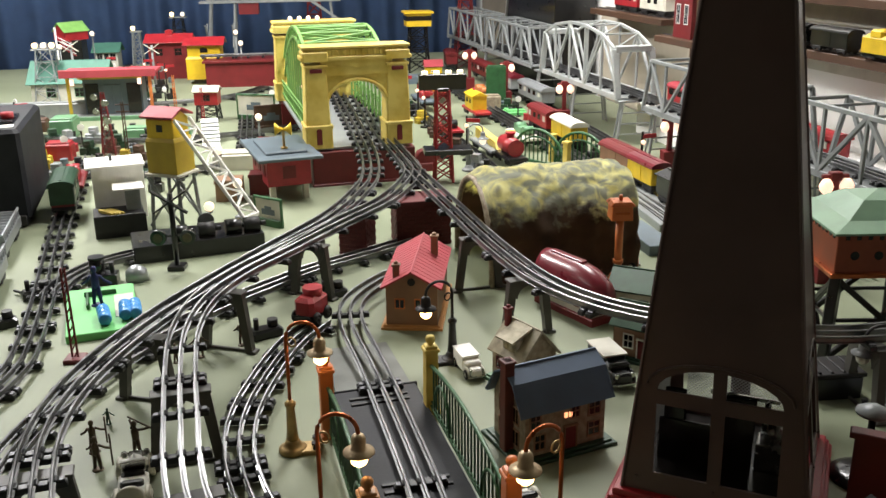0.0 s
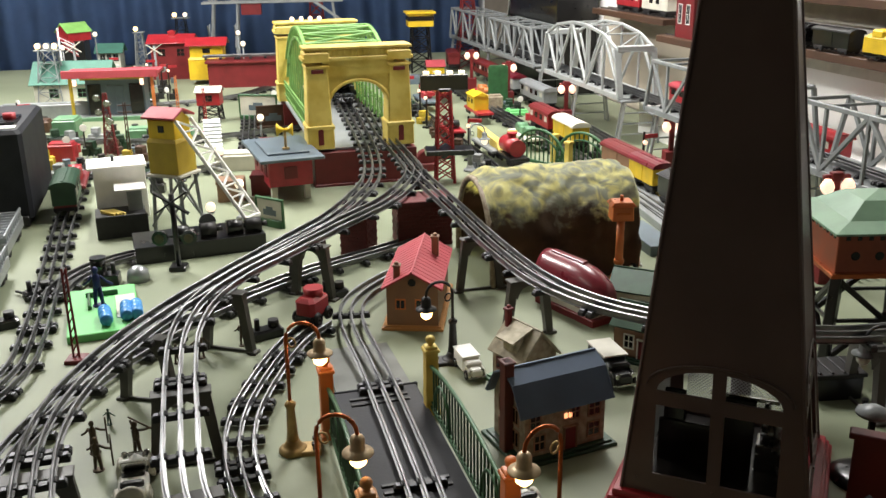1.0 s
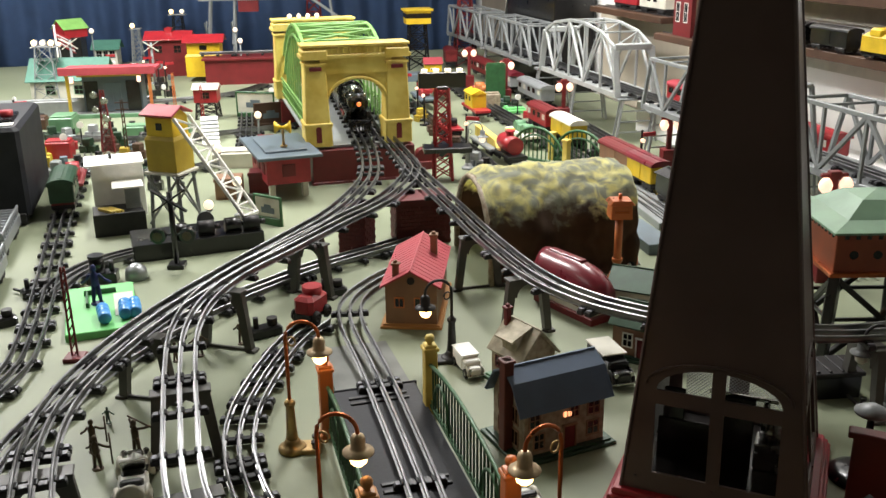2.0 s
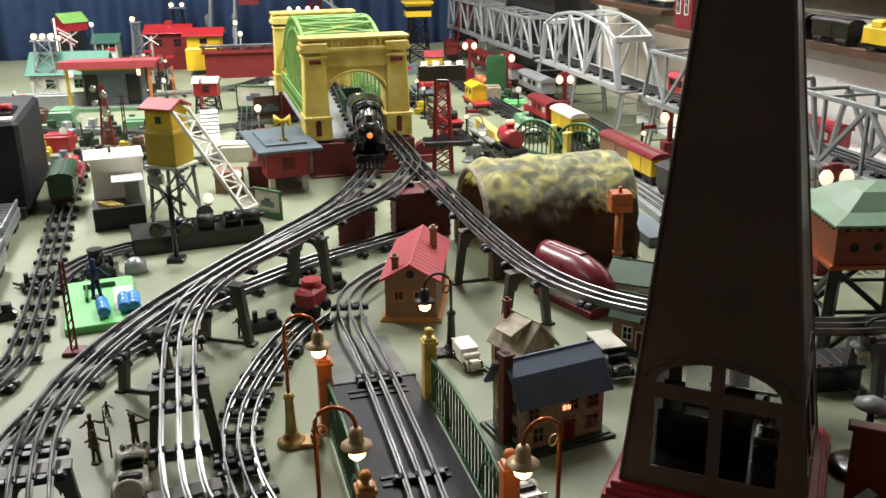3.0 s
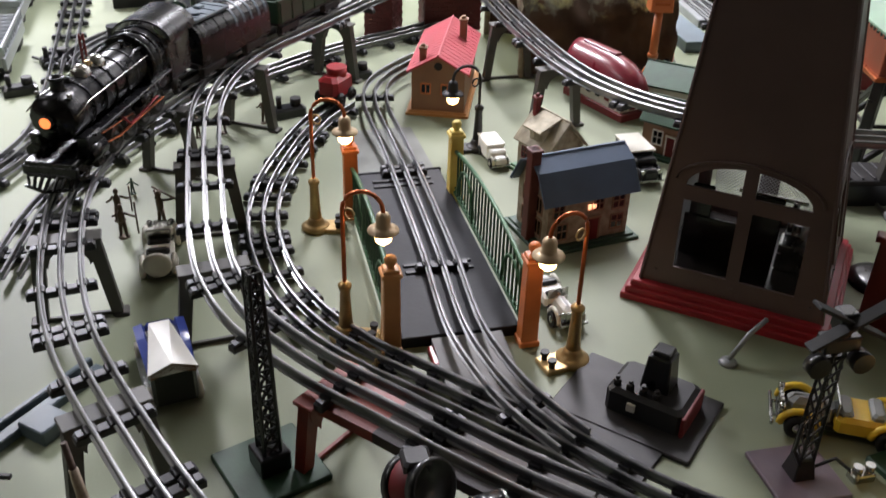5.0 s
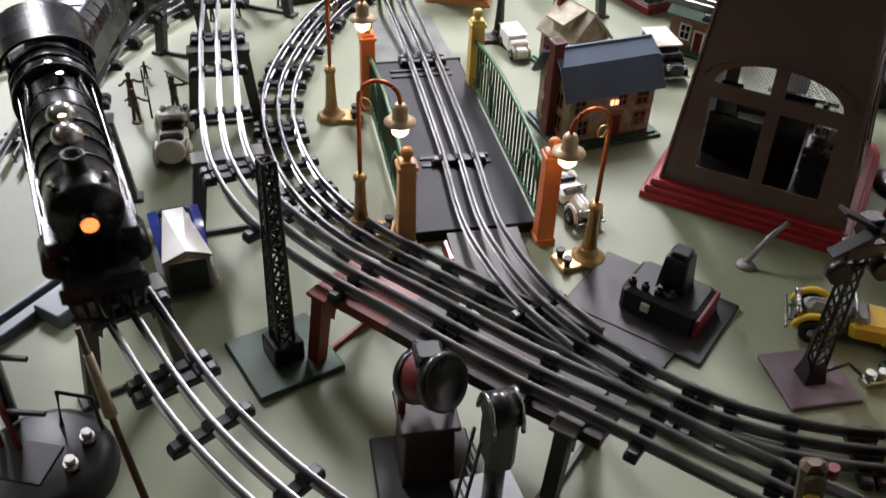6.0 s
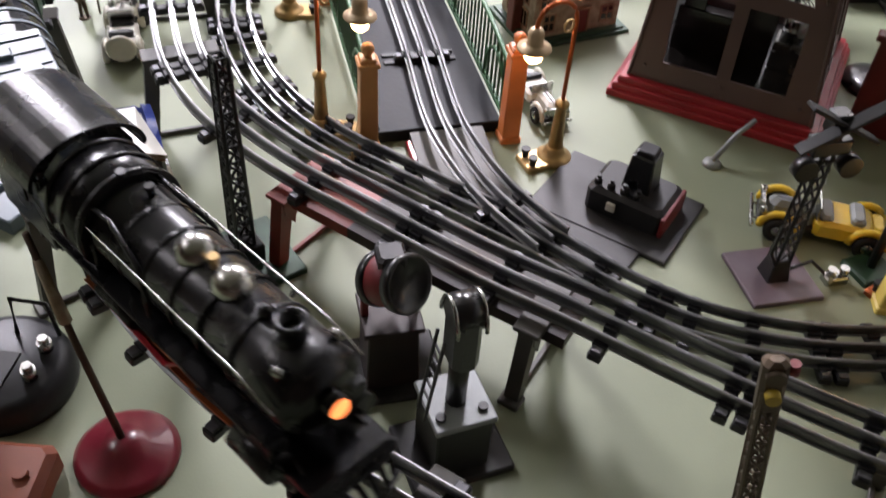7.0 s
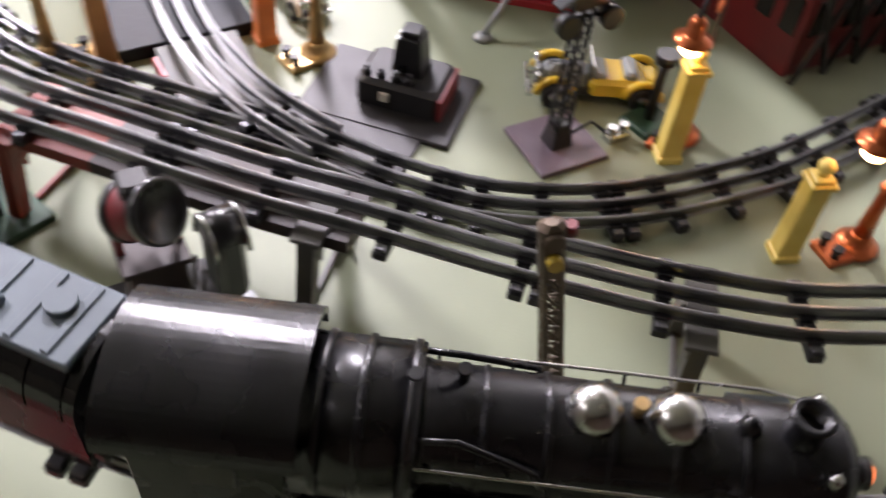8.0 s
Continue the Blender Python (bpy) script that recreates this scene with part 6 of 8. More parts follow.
# ---------------------------------------------------------------- orange station on black legs
def signal_house():
    t = thing("signal_house", pose(0.564, 1.544, -0.010, 0, 0, 6), "orange tin signal house with green roof on black legs", "toy building")
    for sx in (-1, 1):
        for sy in (-1, 1):
            part("leg", joined((beam, (sx * 0.075, sy * 0.065, 0), (sx * 0.066, sy * 0.056, 0.135), 0.015)), "black", t)
    for s in (-1, 1):
        for a, b in (((-0.075, 0.0), (0.066, 0.13)), ((0.075, 0.0), (-0.066, 0.13))):
            part("brace", joined((beam, (a[0], s * 0.062, a[1] + 0.01), (b[0], s * 0.058, b[1]), 0.008)), "black", t)
            part("brace", joined((beam, (s * 0.072, a[0] * 0.85, a[1] + 0.01), (s * 0.067, b[0] * 0.85, b[1]), 0.008)), "black", t)
        part("girt", joined((beam, (-0.07, s * 0.06, 0.07), (0.07, s * 0.06, 0.07), 0.005), (beam, (s * 0.07, -0.06, 0.07), (s * 0.07, 0.06, 0.07), 0.005)), "black", t)
    part("floor_plate", joined((box, 0.158, 0.136, 0.006, (0, 0, 0.134))), "copper", t)
    body = part("cabin", joined((box, 0.146, 0.124, 0.068, (0, 0, 0.14))), "copper_orange", t)
    for s in (-1, 1):
        for k in range(9):
            part("louvre", joined((box, 0.006, 0.002, 0.018, (-0.06 + 0.015 * k, s * 0.0622, 0.186))), "windark", body)
            part("louvre", joined((box, 0.002, 0.006, 0.018, (s * 0.0732, -0.05 + 0.0125 * k, 0.186))), "windark", body)
        for k in range(4):
            part("port_hole", joined((cyl, 0.006, 0.002, (-0.048 + 0.032 * k, s * 0.0622 - 0.001, 0.164), "y")), "windark", body)
    part("roof", made(lathe, [(0.125, 0.200), (0.125, 0.203), (0.085, 0.212), (0.045, 0.232), (0.0, 0.240)], 4, Matrix.Rotation(math.pi / 4, 4, "Z")), "palegreen", t, "pale green flared hip roof")
    for f in bpy.data.objects[t.children[-1].name].data.polygons:
        f.use_smooth = False


signal_house()
t = thing("relay_box", pose(0.478, 1.385, 0, 0, 0, 12), "black relay box with a ribbed lid beside the signal house legs", "relay box")
part("case", joined((box, 0.07, 0.05, 0.032, (0, 0, 0), {"ch": 0.003})), "black", t)
part("lid", joined((box, 0.074, 0.054, 0.005, (0, 0, 0.031), {"ch": 0.002})), "iron", t)
for k in range(4):
    part("rib", joined((box, 0.004, 0.046, 0.003, (-0.024 + 0.016 * k, 0, 0.0355))), "iron", t)
tagged(part("wall_plate", joined((box, 0.10, 0.012, 0.10), (box, 0.11, 0.016, 0.006, (0, 0, 0.098))), "darkred", m=pose(0.46, 1.08, 0, 0, 0, -20)), "dark red tin wall beside the tower", "toy wall")


# ---------------------------------------------------------------- the town behind the left curve
def lattice_tower(name, m, h, w0, w1, material, label, category, levels=5, bar=0.004):
    t = thing(name, m, label, category)
    c = ((-1, -1), (1, -1), (1, 1), (-1, 1))
    for sx, sy in c:
        part("upright", joined((beam, (sx * w0 / 2, sy * w0 / 2, 0), (sx * w1 / 2, sy * w1 / 2, h), bar)), material, t)
    for k in range(levels):
        z, z2 = h * k / levels, h * (k + 1) / levels
        a, b = (w0 + (w1 - w0) * k / levels) / 2, (w0 + (w1 - w0) * (k + 1) / levels) / 2
        for (sx, sy), (tx, ty) in zip(c, c[1:] + c[:1]):
            part("brace", joined((beam, (sx * a, sy * a, z), (tx * b, ty * b, z2), bar * 0.6), (beam, (tx * a, ty * a, z), (sx * b, sy * b, z2), bar * 0.6), (beam, (sx * b, sy * b, z2), (tx * b, ty * b, z2), bar * 0.6)), material, t)
    return t


def floodlights(t, h, n, spread):
    part("platform", joined((box, spread + 0.03, 0.04, 0.005, (0, 0, h))), "grey", t)
    for k in range(n):
        x = -spread / 2 + spread * k / max(1, n - 1)
        lamp = part("floodlight", joined((cyl, 0.011, 0.016, (x, -0.012, h + 0.018), "y"), (box, 0.006, 0.006, 0.01, (x, 0, h + 0.004))), "silver", t)
        part("lens", joined((cyl, 0.0095, 0.003, (x, -0.0145, h + 0.018), "y")), "flame" if k % 2 == 0 else "pearl", lamp, "bright glowing lens")


floodlights(lattice_tower("floodlight_tower", pose(-1.69, 3.50, 0, 0, 0, 10), 0.205, 0.09, 0.05, "grey", "grey lattice floodlight tower with lit lamps", "floodlight tower", 4), 0.195, 3, 0.06)
lattice_tower("derrick", pose(-1.93, 3.30, 0, 0, 0, 15), 0.27, 0.12, 0.03, "darkgreen", "dark green lattice oil derrick", "toy derrick", 7, 0.005)
lattice_tower("red_mast", pose(-1.085, 2.67, 0, 0, 0, 20), 0.175, 0.035, 0.008, "darkred", "dark red lattice radio mast with lit pods", "radio mast", 7, 0.003)
for k, (dx, z) in enumerate(((0.012, 0.15), (-0.014, 0.125), (0.014, 0.10), (-0.016, 0.165))):
    tagged(part("mast_lamp", joined((cyl, 0.009, 0.012, (0, -0.006, 0), "y")), "chrome", m=pose(-1.085 + dx, 2.655, z)), "small bright lamp pod fixed on the mast", "lamp pod")


def station():
    t = thing("platform_station", pose(-1.333, 3.26, 0, 0, 0, 13) @ Matrix.Diagonal((0.80, 0.85, 0.96, 1)), "grey toy freight station with a long flat red roof", "toy station")
    part("platform", joined((box, 0.36, 0.16, 0.012)), "grey", t)
    part("platform_edge", joined((box, 0.36, 0.012, 0.014, (0, -0.08, 0))), "roofgreen", t, "green platform edge")
    body = part("shed", joined((box, 0.24, 0.09, 0.125, (0, 0.03, 0.012))), "slate", t)
    # Flat dark panels on the shed front paint the openings' shade.
    for x in (-0.085, 0.085):
        part("doorway", joined((box, 0.055, 0.004, 0.105, (x, -0.0165, 0.014))), "windark", body, "dark panel standing in for the shade of an open doorway")
    part("door", joined((box, 0.07, 0.005, 0.10, (0, -0.017, 0.014)), (box, 0.004, 0.008, 0.10, (0, -0.017, 0.014))), "slate", body)
    part("roof", joined((box, 0.38, 0.15, 0.010, (0, 0, 0.155)), (box, 0.385, 0.016, 0.026, (0, -0.076, 0.148))), "roofred", t)
    part("lintel", joined((box, 0.26, 0.012, 0.012, (0, -0.045, 0.138))), "mustard", t)
    for s in (-1, 1):
        part("post", joined((box, 0.012, 0.012, 0.145, (s * 0.165, -0.065, 0.011)), (box, 0.02, 0.02, 0.01, (s * 0.165, -0.065, 0.011))), "mustard" if s < 0 else "orange", t)
        part("lantern", joined((box, 0.014, 0.012, 0.02, (s * 0.135 - 0.01, -0.076, 0.122))), "rosy", t, "small lit lantern")


station()
house("goods_hall", -1.63, 3.56, 12, 0.26, 0.16, 0.085, 0.15, "offwhite", "teal", "cream toy goods hall with a green hipped roof", over=0.014, windows=[("f", -0.06, 0.03, 0.03, 0.03), ("f", 0.04, 0.03, 0.03, 0.03)], trim="roofgreen")
house("signal_cabin", -1.93, 4.50, 12, 0.10, 0.09, 0.085, 0.115, "offwhite", "teal", "small cream signal cabin with a green roof", over=0.016, windows=[("f", -0.03, 0.04, 0.022, 0.03), ("f", 0.0, 0.04, 0.018, 0.03), ("f", 0.03, 0.04, 0.022, 0.03)], trim="grey")
tagged(part("barn_stand", joined((box, 0.14, 0.11, 0.17)), "black", m=pose(-1.905, 4.12, 0, 0, 0, 10) @ Matrix.Diagonal((0.72, 0.72, 1, 1))), "dark box stand under a toy barn", "stand")
house("barn", 0, 0, 0, 0.13, 0.10, 0.045, 0.085, "red", "brightgreen", "red toy barn with a bright green roof", over=0.008).matrix_basis = pose(-1.905, 4.12, 0.1705, 0, 0, 60) @ Matrix.Scale(0.85, 4)
house("red_depot", -1.50, 4.20, 12, 0.17, 0.12, 0.16, 0.185, "darkred", "red", "dark red toy depot with a bright red roof", over=0.016, windows=[("f", -0.04, 0.1, 0.03, 0.03), ("f", 0.04, 0.1, 0.03, 0.03)], trim="darkred", chim=((0.0, 0.0, 0.2, 0.03, "red"),))


def coal_house(name, m, w, d, h, body, roof, label):
    t = thing(name, m, label, "toy building")
    part("lower_body", joined((box, w, d, h * 0.52, (0, 0, 0), {"top": (1.0, 1.0)}), (box, w * 1.02, d * 1.02, h * 0.06, (0, 0, h * 0.5), {"top": (0.92, 0.9)})), body, t)
    part("upper_body", joined((box, w * 0.9, d * 0.85, h * 0.3, (0, 0, h * 0.55))), "yellow", t)
    for s in (-1, 1):
        L = d * 0.62
        ob = part("roof_slope", boxed(w * 1.12, L, 0.004, (0, 0, 0)), roof, t)
        ob.matrix_basis = Matrix.Translation((0, 0, h)) @ Matrix.Rotation(-s * 0.42, 4, "X") @ Matrix.Translation((0, s * L / 2, 0))
    part("gable", made(prism, [(-d * 0.43, h * 0.84), (d * 0.43, h * 0.84), (0, h * 0.985)], w * 0.9, pose(0, 0, 0, 0, 0, 90)), "yellow", t)
    part("window", joined((box, w * 0.2, 0.003, h * 0.11, (0, -d * 0.43, h * 0.66))), "windark", t)
    return t


tall = coal_house("coal_tower", pose(-0.628, 2.0, 0.128, 0, 0, -14), 0.068, 0.062, 0.125, "mustard", "roofred", "yellow toy coal tower with a red roof on grey stilts")
for sx in (-1, 1):
    for sy in (-1, 1):
        part("stilt", joined((beam, (sx * 0.03, sy * 0.026, 0), (sx * 0.036, sy * 0.032, -0.128), 0.007)), "grey", tall)
for s in (-1, 1):
    part("stilt_brace", joined((beam, (-0.036, s * 0.032, -0.01), (0.04, s * 0.034, -0.11), 0.004), (beam, (0.036, s * 0.032, -0.01), (-0.04, s * 0.034, -0.11), 0.004)), "grey", tall)
    part("stilt_brace", joined((beam, (s * 0.038, -0.03, -0.01), (s * 0.04, 0.034, -0.11), 0.004)), "grey", tall)
part("floor_plate", joined((box, 0.08, 0.072, 0.005, (0, 0, -0.006))), "offwhite", tall)
coal_house("yellow_house", pose(-1.29, 4.05, 0.02, 0, 0, 12), 0.15, 0.11, 0.165, "yellow", "red", "bright yellow toy coaling house with a red roof")


def conveyor():
    t = thing("conveyor", Matrix(), "white lattice conveyor boom leaning down from a coal tower", "toy conveyor")
    a, b = Vector((-0.592, 1.985, 0.235)), Vector((-0.468, 1.985, 0.040))
    side = Vector((0.016, 0.045, 0)) * 0.45
    up_v = (b - a).cross(side).normalized() * -0.018
    for s in (-1, 1):
        part("boom_rail", joined((beam, a + s * side, b + s * side, 0.0065)), "white", t)
    n = 9
    for k in range(n):
        p, q = a + (b - a) * (k / n), a + (b - a) * ((k + 1) / n)
        s = 1 if k % 2 else -1
        part("lattice_bar", joined((beam, p + s * side, q - s * side, 0.0045)), "white", t)
        part("lattice_bar", joined((beam, q + side, q - side, 0.0032)), "white", t)
    part("end_plate", joined((beam, b + side, b - side, 0.008)), "white", t)


conveyor()


def loader_base():
    t = thing("loader_base", pose(-0.548, 1.895, 0, 0, 0, 27), "black loader base with motors beneath a conveyor", "toy loader")
    part("tray", joined((box, 0.24, 0.105, 0.032)), "black", t)
    for k, x in enumerate((-0.05, 0.0, 0.05, 0.085)):
        part("motor", joined((cyl, 0.014, 0.03, (x, -0.03, 0.046), "x"), (cyl, 0.005, 0.012, (x + 0.03, -0.03, 0.046), "x"), (box, 0.03, 0.02, 0.005, (x + 0.015, -0.03, 0.031))), "iron" if k % 2 else "black", t)
    part("gear", joined((cyl, 0.016, 0.006, (0.02, 0.01, 0.05), "y"), (box, 0.02, 0.02, 0.02, (0.02, 0.02, 0.031))), "grey", t)


loader_base()


def crossing_signal(x, y, a, h, material="black"):
    t = thing("crossing_signal", pose(x, y, 0, 0, 0, a), "black toy crossing signal with two round lamps and cross boards", "crossing signal", "crossing signals")
    part("base", joined((box, 0.03, 0.03, 0.008)), material, t)
    part("pole", joined((cyl, 0.005, h, (0, 0, 0.006))), material, t)
    part("cross_board", joined((beam, (-0.03, -0.006, h - 0.028), (0.03, -0.006, h + 0.012), 0.010, 0.003)), material if material == "black" else "offwhite", t)
    part("cross_board", joined((beam, (0.03, -0.009, h - 0.028), (-0.03, -0.009, h + 0.012), 0.010, 0.003)), material if material == "black" else "offwhite", t)
    for s in (-1, 1):
        lamp = part("lamp", joined((cyl, 0.014, 0.010, (s * 0.026, -0.012, h * 0.46), "y"), (beam, (0, 0, h * 0.46), (s * 0.026, 0, h * 0.46), 0.004)), material, t)
        part("lens", joined((cyl, 0.0085, 0.003, (s * 0.026, -0.0145, h * 0.46), "y")), "bronze", lamp)


crossing_signal(-0.545, 1.78, 8, 0.135)
crossing_signal(-1.72, 3.75, 10, 0.19, "grey")
crossing_signal(-1.47, 3.93, 10, 0.16, "grey")


def white_store():
    t = thing("white_store", pose(-0.792, 2.099, 0, 0, 0, 27), "white toy loading shed with flat lids", "toy building")
    part("shed", joined((box, 0.105, 0.085, 0.115, (0, 0.02, 0))), "white", t)
    part("lid", joined((box, 0.12, 0.10, 0.005, (-0.004, 0.018, 0.114))), "white", t)
    part("canopy", joined((box, 0.062, 0.06, 0.004, (0.016, -0.062, 0.078))), "white", t)
    part("booth", joined((box, 0.030, 0.034, 0.05, (0.024, -0.052, 0.029))), "grey", t)
    part("yard", joined((box, 0.10, 0.13, 0.03, (-0.008, -0.09, 0)), (box, 0.10, 0.006, 0.046, (-0.008, -0.155, 0))), "iron", t, "dark grey loading yard")
    part("handle", joined((box, 0.006, 0.02, 0.012, (-0.01, 0.03, 0.118))), "black", t)
    part("lumber", joined(*[(beam, (-0.045 + 0.007 * k, -0.06, 0.033), (-0.02 + 0.007 * k, -0.10, 0.033), 0.006) for k in range(4)]), "cream", t, "pale yellow lumber")


white_store()
c = boxcar(pose(-0.925, 2.115, 0.0185, 0, 0, 113), "darkgreen", "darkgreen", "dark green toy caboose on a red-framed chassis", True, 3, 0.14, "darkred")
flat_load(-0.985, 2.27, 113, "darkred", "red", "dark red toy flat car with red drums", 0.16)


def big_engine():
    t = thing("black_engine", pose(-1.062, 2.15, 0, 0, 0, 112), "large glossy black toy engine standing on the siding", "toy engine")
    part("body", joined((box, 0.34, 0.11, 0.185, (0, 0, 0.02), {"ch": 0.008})), "deckblack", t)
    part("top_plate", joined((box, 0.1, 0.07, 0.008, (-0.05, 0, 0.203))), "loco", t)
    part("paper_tag", joined((box, 0.03, 0.04, 0.002, (-0.13, -0.02, 0.2052))), "white", t, "small white tag")
    part("red_cap", joined((cyl, 0.013, 0.014, (-0.06, -0.02, 0.21))), "red", t, "red knob")
    part("frame", joined((box, 0.36, 0.09, 0.02, (0, 0, 0.006))), "iron", t)
    wheel_set(t, (-0.12, -0.05, 0.03, 0.11), 0.018, 0.0195, 0.04)


big_engine()


def silver_ladder_car(x, y, a, L=0.2):
    t = thing("silver_car", pose(x, y, 0.0, 0, 0, a), "bright silver skeletal toy rail car at the table edge", "toy rail car", "silver cars")
    for s in (-1, 1):
        part("sill", joined((box, L, 0.006, 0.02, (0, s * 0.024, 0.02)), (box, L, 0.004, 0.006, (0, s * 0.024, 0.052))), "silver", t)
    for k in range(10):
        part("cross_bar", joined((box, 0.007, 0.05, 0.006, (-L / 2 + L * (k + 0.5) / 10, 0, 0.034)), (box, 0.003, 0.052, 0.03, (-L / 2 + L * (k + 0.5) / 10, 0, 0.022))), "silver", t)
    for x0 in (-L * 0.33, L * 0.33):
        truck = part("truck", joined((box, 0.042, 0.046, 0.01, (x0, 0, 0.01))), "iron", t)
        wheel_set(truck, (x0 - 0.013, x0 + 0.013), 0.009, 0.0105, 0.017)


silver_ladder_car(-0.93, 1.86, 112)
silver_ladder_car(-0.82, 1.62, 112)
silver_ladder_car(-0.86, 1.58, 112)


def pole(x, y, h, material, label, arms=2, name="utility_pole"):
    t = thing(name, pose(x, y, 0, 0, 0, 10), label, "pole", "poles")
    part("base", joined((box, 0.028, 0.028, 0.006)), material, t)
    for s in (-1, 1):
        part("upright", joined((beam, (s * 0.004, 0, 0), (s * 0.0025, 0, h), 0.0028)), material, t)
    for k in range(10):
        part("web_bar", joined((beam, (-0.004, 0, h * k / 10), (0.004, 0, h * (k + 1) / 10), 0.0018)), material, t)
    for k in range(arms):
        part("cross_arm", joined((beam, (-0.018, 0, h - 0.008 - 0.018 * k), (0.018, 0, h - 0.008 - 0.018 * k), 0.003)), material, t)


pole(-0.546, 1.396, 0.139, "darkred", "slim rust-red lattice toy pole", 0)
pole(-0.985, 2.57, 0.168, "wood", "brown toy telegraph pole with cross arms", 2)
pole(-0.93, 3.0, 0.14, "red", "bright red toy signal post", 0, "signal_post")
pole(-1.15, 3.33, 0.13, "orange", "orange toy signal post", 0, "signal_post")


def barrel_platform():
    t = thing("barrel_platform", pose(-0.584, 1.56, 0, 0, 0, 26.6), "bright green tin barrel platform", "toy platform")
    part("deck", joined((box, 0.106, 0.20, 0.012)), "lawn", t)
    part("white_patch", joined((box, 0.03, 0.1, 0.001, (0.035, 0, 0.0121))), "offwhite", t)
    part("trough", joined((box, 0.05, 0.004, 0.008, (0.0, 0.06, 0.012)), (box, 0.004, 0.06, 0.008, (-0.02, 0.03, 0.012))), "green", t)
    return t


barrel_platform()
for x, y, a in ((-0.556, 1.512, 30), (-0.532, 1.534, 26), (-0.519, 1.541, 26)):
    t = thing("barrel", pose(x, y, 0.012, 0, 0, a), "bright blue toy barrel lying on a green platform", "barrel", "blue barrels")
    part("drum", turned([(0, -0.026), (0.008, -0.026), (0.0095, -0.023), (0.0098, -0.009), (0.0092, -0.008), (0.0098, -0.007), (0.0098, 0.007), (0.0092, 0.008), (0.0098, 0.009), (0.0095, 0.023), (0.008, 0.026), (0, 0.026)], 20, pose(0, 0, 0.0098, -90, 0, 0)), "skyblue", t)
figure(-0.595, 1.572, 10, 0.066, "navy", "dark blue cast workman figure on a green platform", z=0.012)
t = thing("switch_stand", pose(-0.647, 1.70, 0, 0, 0, 15), "black toy switch motor with a tall round cap", "switch motor", "switch motors")
part("case", joined((box, 0.05, 0.03, 0.018)), "black", t)
part("cap", joined((cyl, 0.013, 0.03, (-0.008, 0, 0.017)), (cyl, 0.014, 0.004, (-0.008, 0, 0.045))), "black", t)
part("terminal", joined((cyl, 0.004, 0.02, (0.016, 0, 0.017))), "iron", t)
part("cover", made(lathe, [(0.02, 0), (0.018, 0.018), (0.008, 0.026), (0, 0.027)], 16, Matrix.Translation((0.055, 0.005, 0))), "silver", t)
for x, y in ((-0.73, 1.63), (-0.72, 1.50), (-0.30, 1.50), (-0.235, 1.665)):
    t = thing("switch_stand", pose(x, y, 0, 0, 0, 40), "small black toy switch motor beside the track", "switch motor", "switch motors")
    part("case", joined((box, 0.05, 0.026, 0.014, (0, 0, 0), {"ch": 0.004})), "black", t)
    part("cap", joined((cyl, 0.008, 0.012, (0.012, 0, 0.013)), (cyl, 0.004, 0.018, (-0.014, 0, 0.013))), "iron", t)
    part("lever", joined((beam, (-0.02, 0.013, 0.006), (-0.03, 0.035, 0.006), 0.004)), "iron", t)


def billboard(x, y, a, w, h, label, frame="green", face="offwhite"):
    t = thing("billboard", pose(x, y, 0, 0, 0, a), label, "billboard", "billboards")
    part("frame", joined((box, w, 0.006, 0.005, (0, 0, h - 0.005)), (box, w, 0.012, 0.016), (box, 0.005, 0.006, h, (-w / 2, 0, 0)), (box, 0.005, 0.006, h, (w / 2, 0, 0))), frame, t)
    pic = part("poster", joined((box, w - 0.004, 0.003, h - 0.02, (0, 0.0005, 0.015))), face, t)
    part("picture_shape", joined((box, w * 0.5, 0.001, h * 0.2, (0.0, -0.0012, h * 0.38), {"ch": 0.004}), (box, w * 0.26, 0.001, h * 0.12, (0.0, -0.0012, h * 0.56), {"ch": 0.003})), "slate", pic, "faded dark picture shape")


billboard(-0.452, 2.05, -27, 0.072, 0.062, "green-framed toy billboard with a faded car picture")
billboard(-0.83, 3.22, -6, 0.13, 0.085, "green-framed toy billboard with a faded picture")
billboard(-0.73, 3.05, 25, 0.10, 0.08, "brown backed toy billboard", "wood", "wood")


def depot():
    t = thing("red_station", pose(-0.500, 2.33, 0, 0, 0, 27), "red toy station with a flat slate-grey roof on short legs", "toy station")
    part("walls_block", joined((box, 0.10, 0.19, 0.062, (0, 0, 0.035))), "basered", t)
    part("roof", joined((box, 0.145, 0.255, 0.007, (0, 0, 0.098)), (box, 0.095, 0.165, 0.006, (0, 0, 0.104))), "slate", t)
    for sx in (-1, 1):
        for sy in (-1, 1):
            part("leg", joined((box, 0.014, 0.014, 0.037, (sx * 0.038, sy * 0.08, 0))), "offwhite", t)
    for y in (-0.06, 0.0, 0.06):
        part("window", joined((box, 0.003, 0.026, 0.026, (-0.0505, y, 0.055))), "darkred", t)
    part("window", joined((box, 0.03, 0.003, 0.028, (0, -0.0955, 0.052))), "darkred", t)


depot()
t = thing("horn_speaker", pose(-0.478, 2.29, 0.1102, 0, 0, 10), "orange double horn on a small stand", "toy horn")
part("stand", joined((cyl, 0.008, 0.004, (0, 0, 0)), (cyl, 0.003, 0.04, (0, 0, 0.003))), "brass", t)
for s in (-1, 1):
    part("horn", turned([(0.003, 0), (0.006, 0.008), (0.015, 0.018), (0.013, 0.0185), (0.002, 0.006)], 16, Matrix.Translation((0, 0, 0.045)) @ pose(0, 0, 0, 0, 90 * s, 0)), "yellow", t)


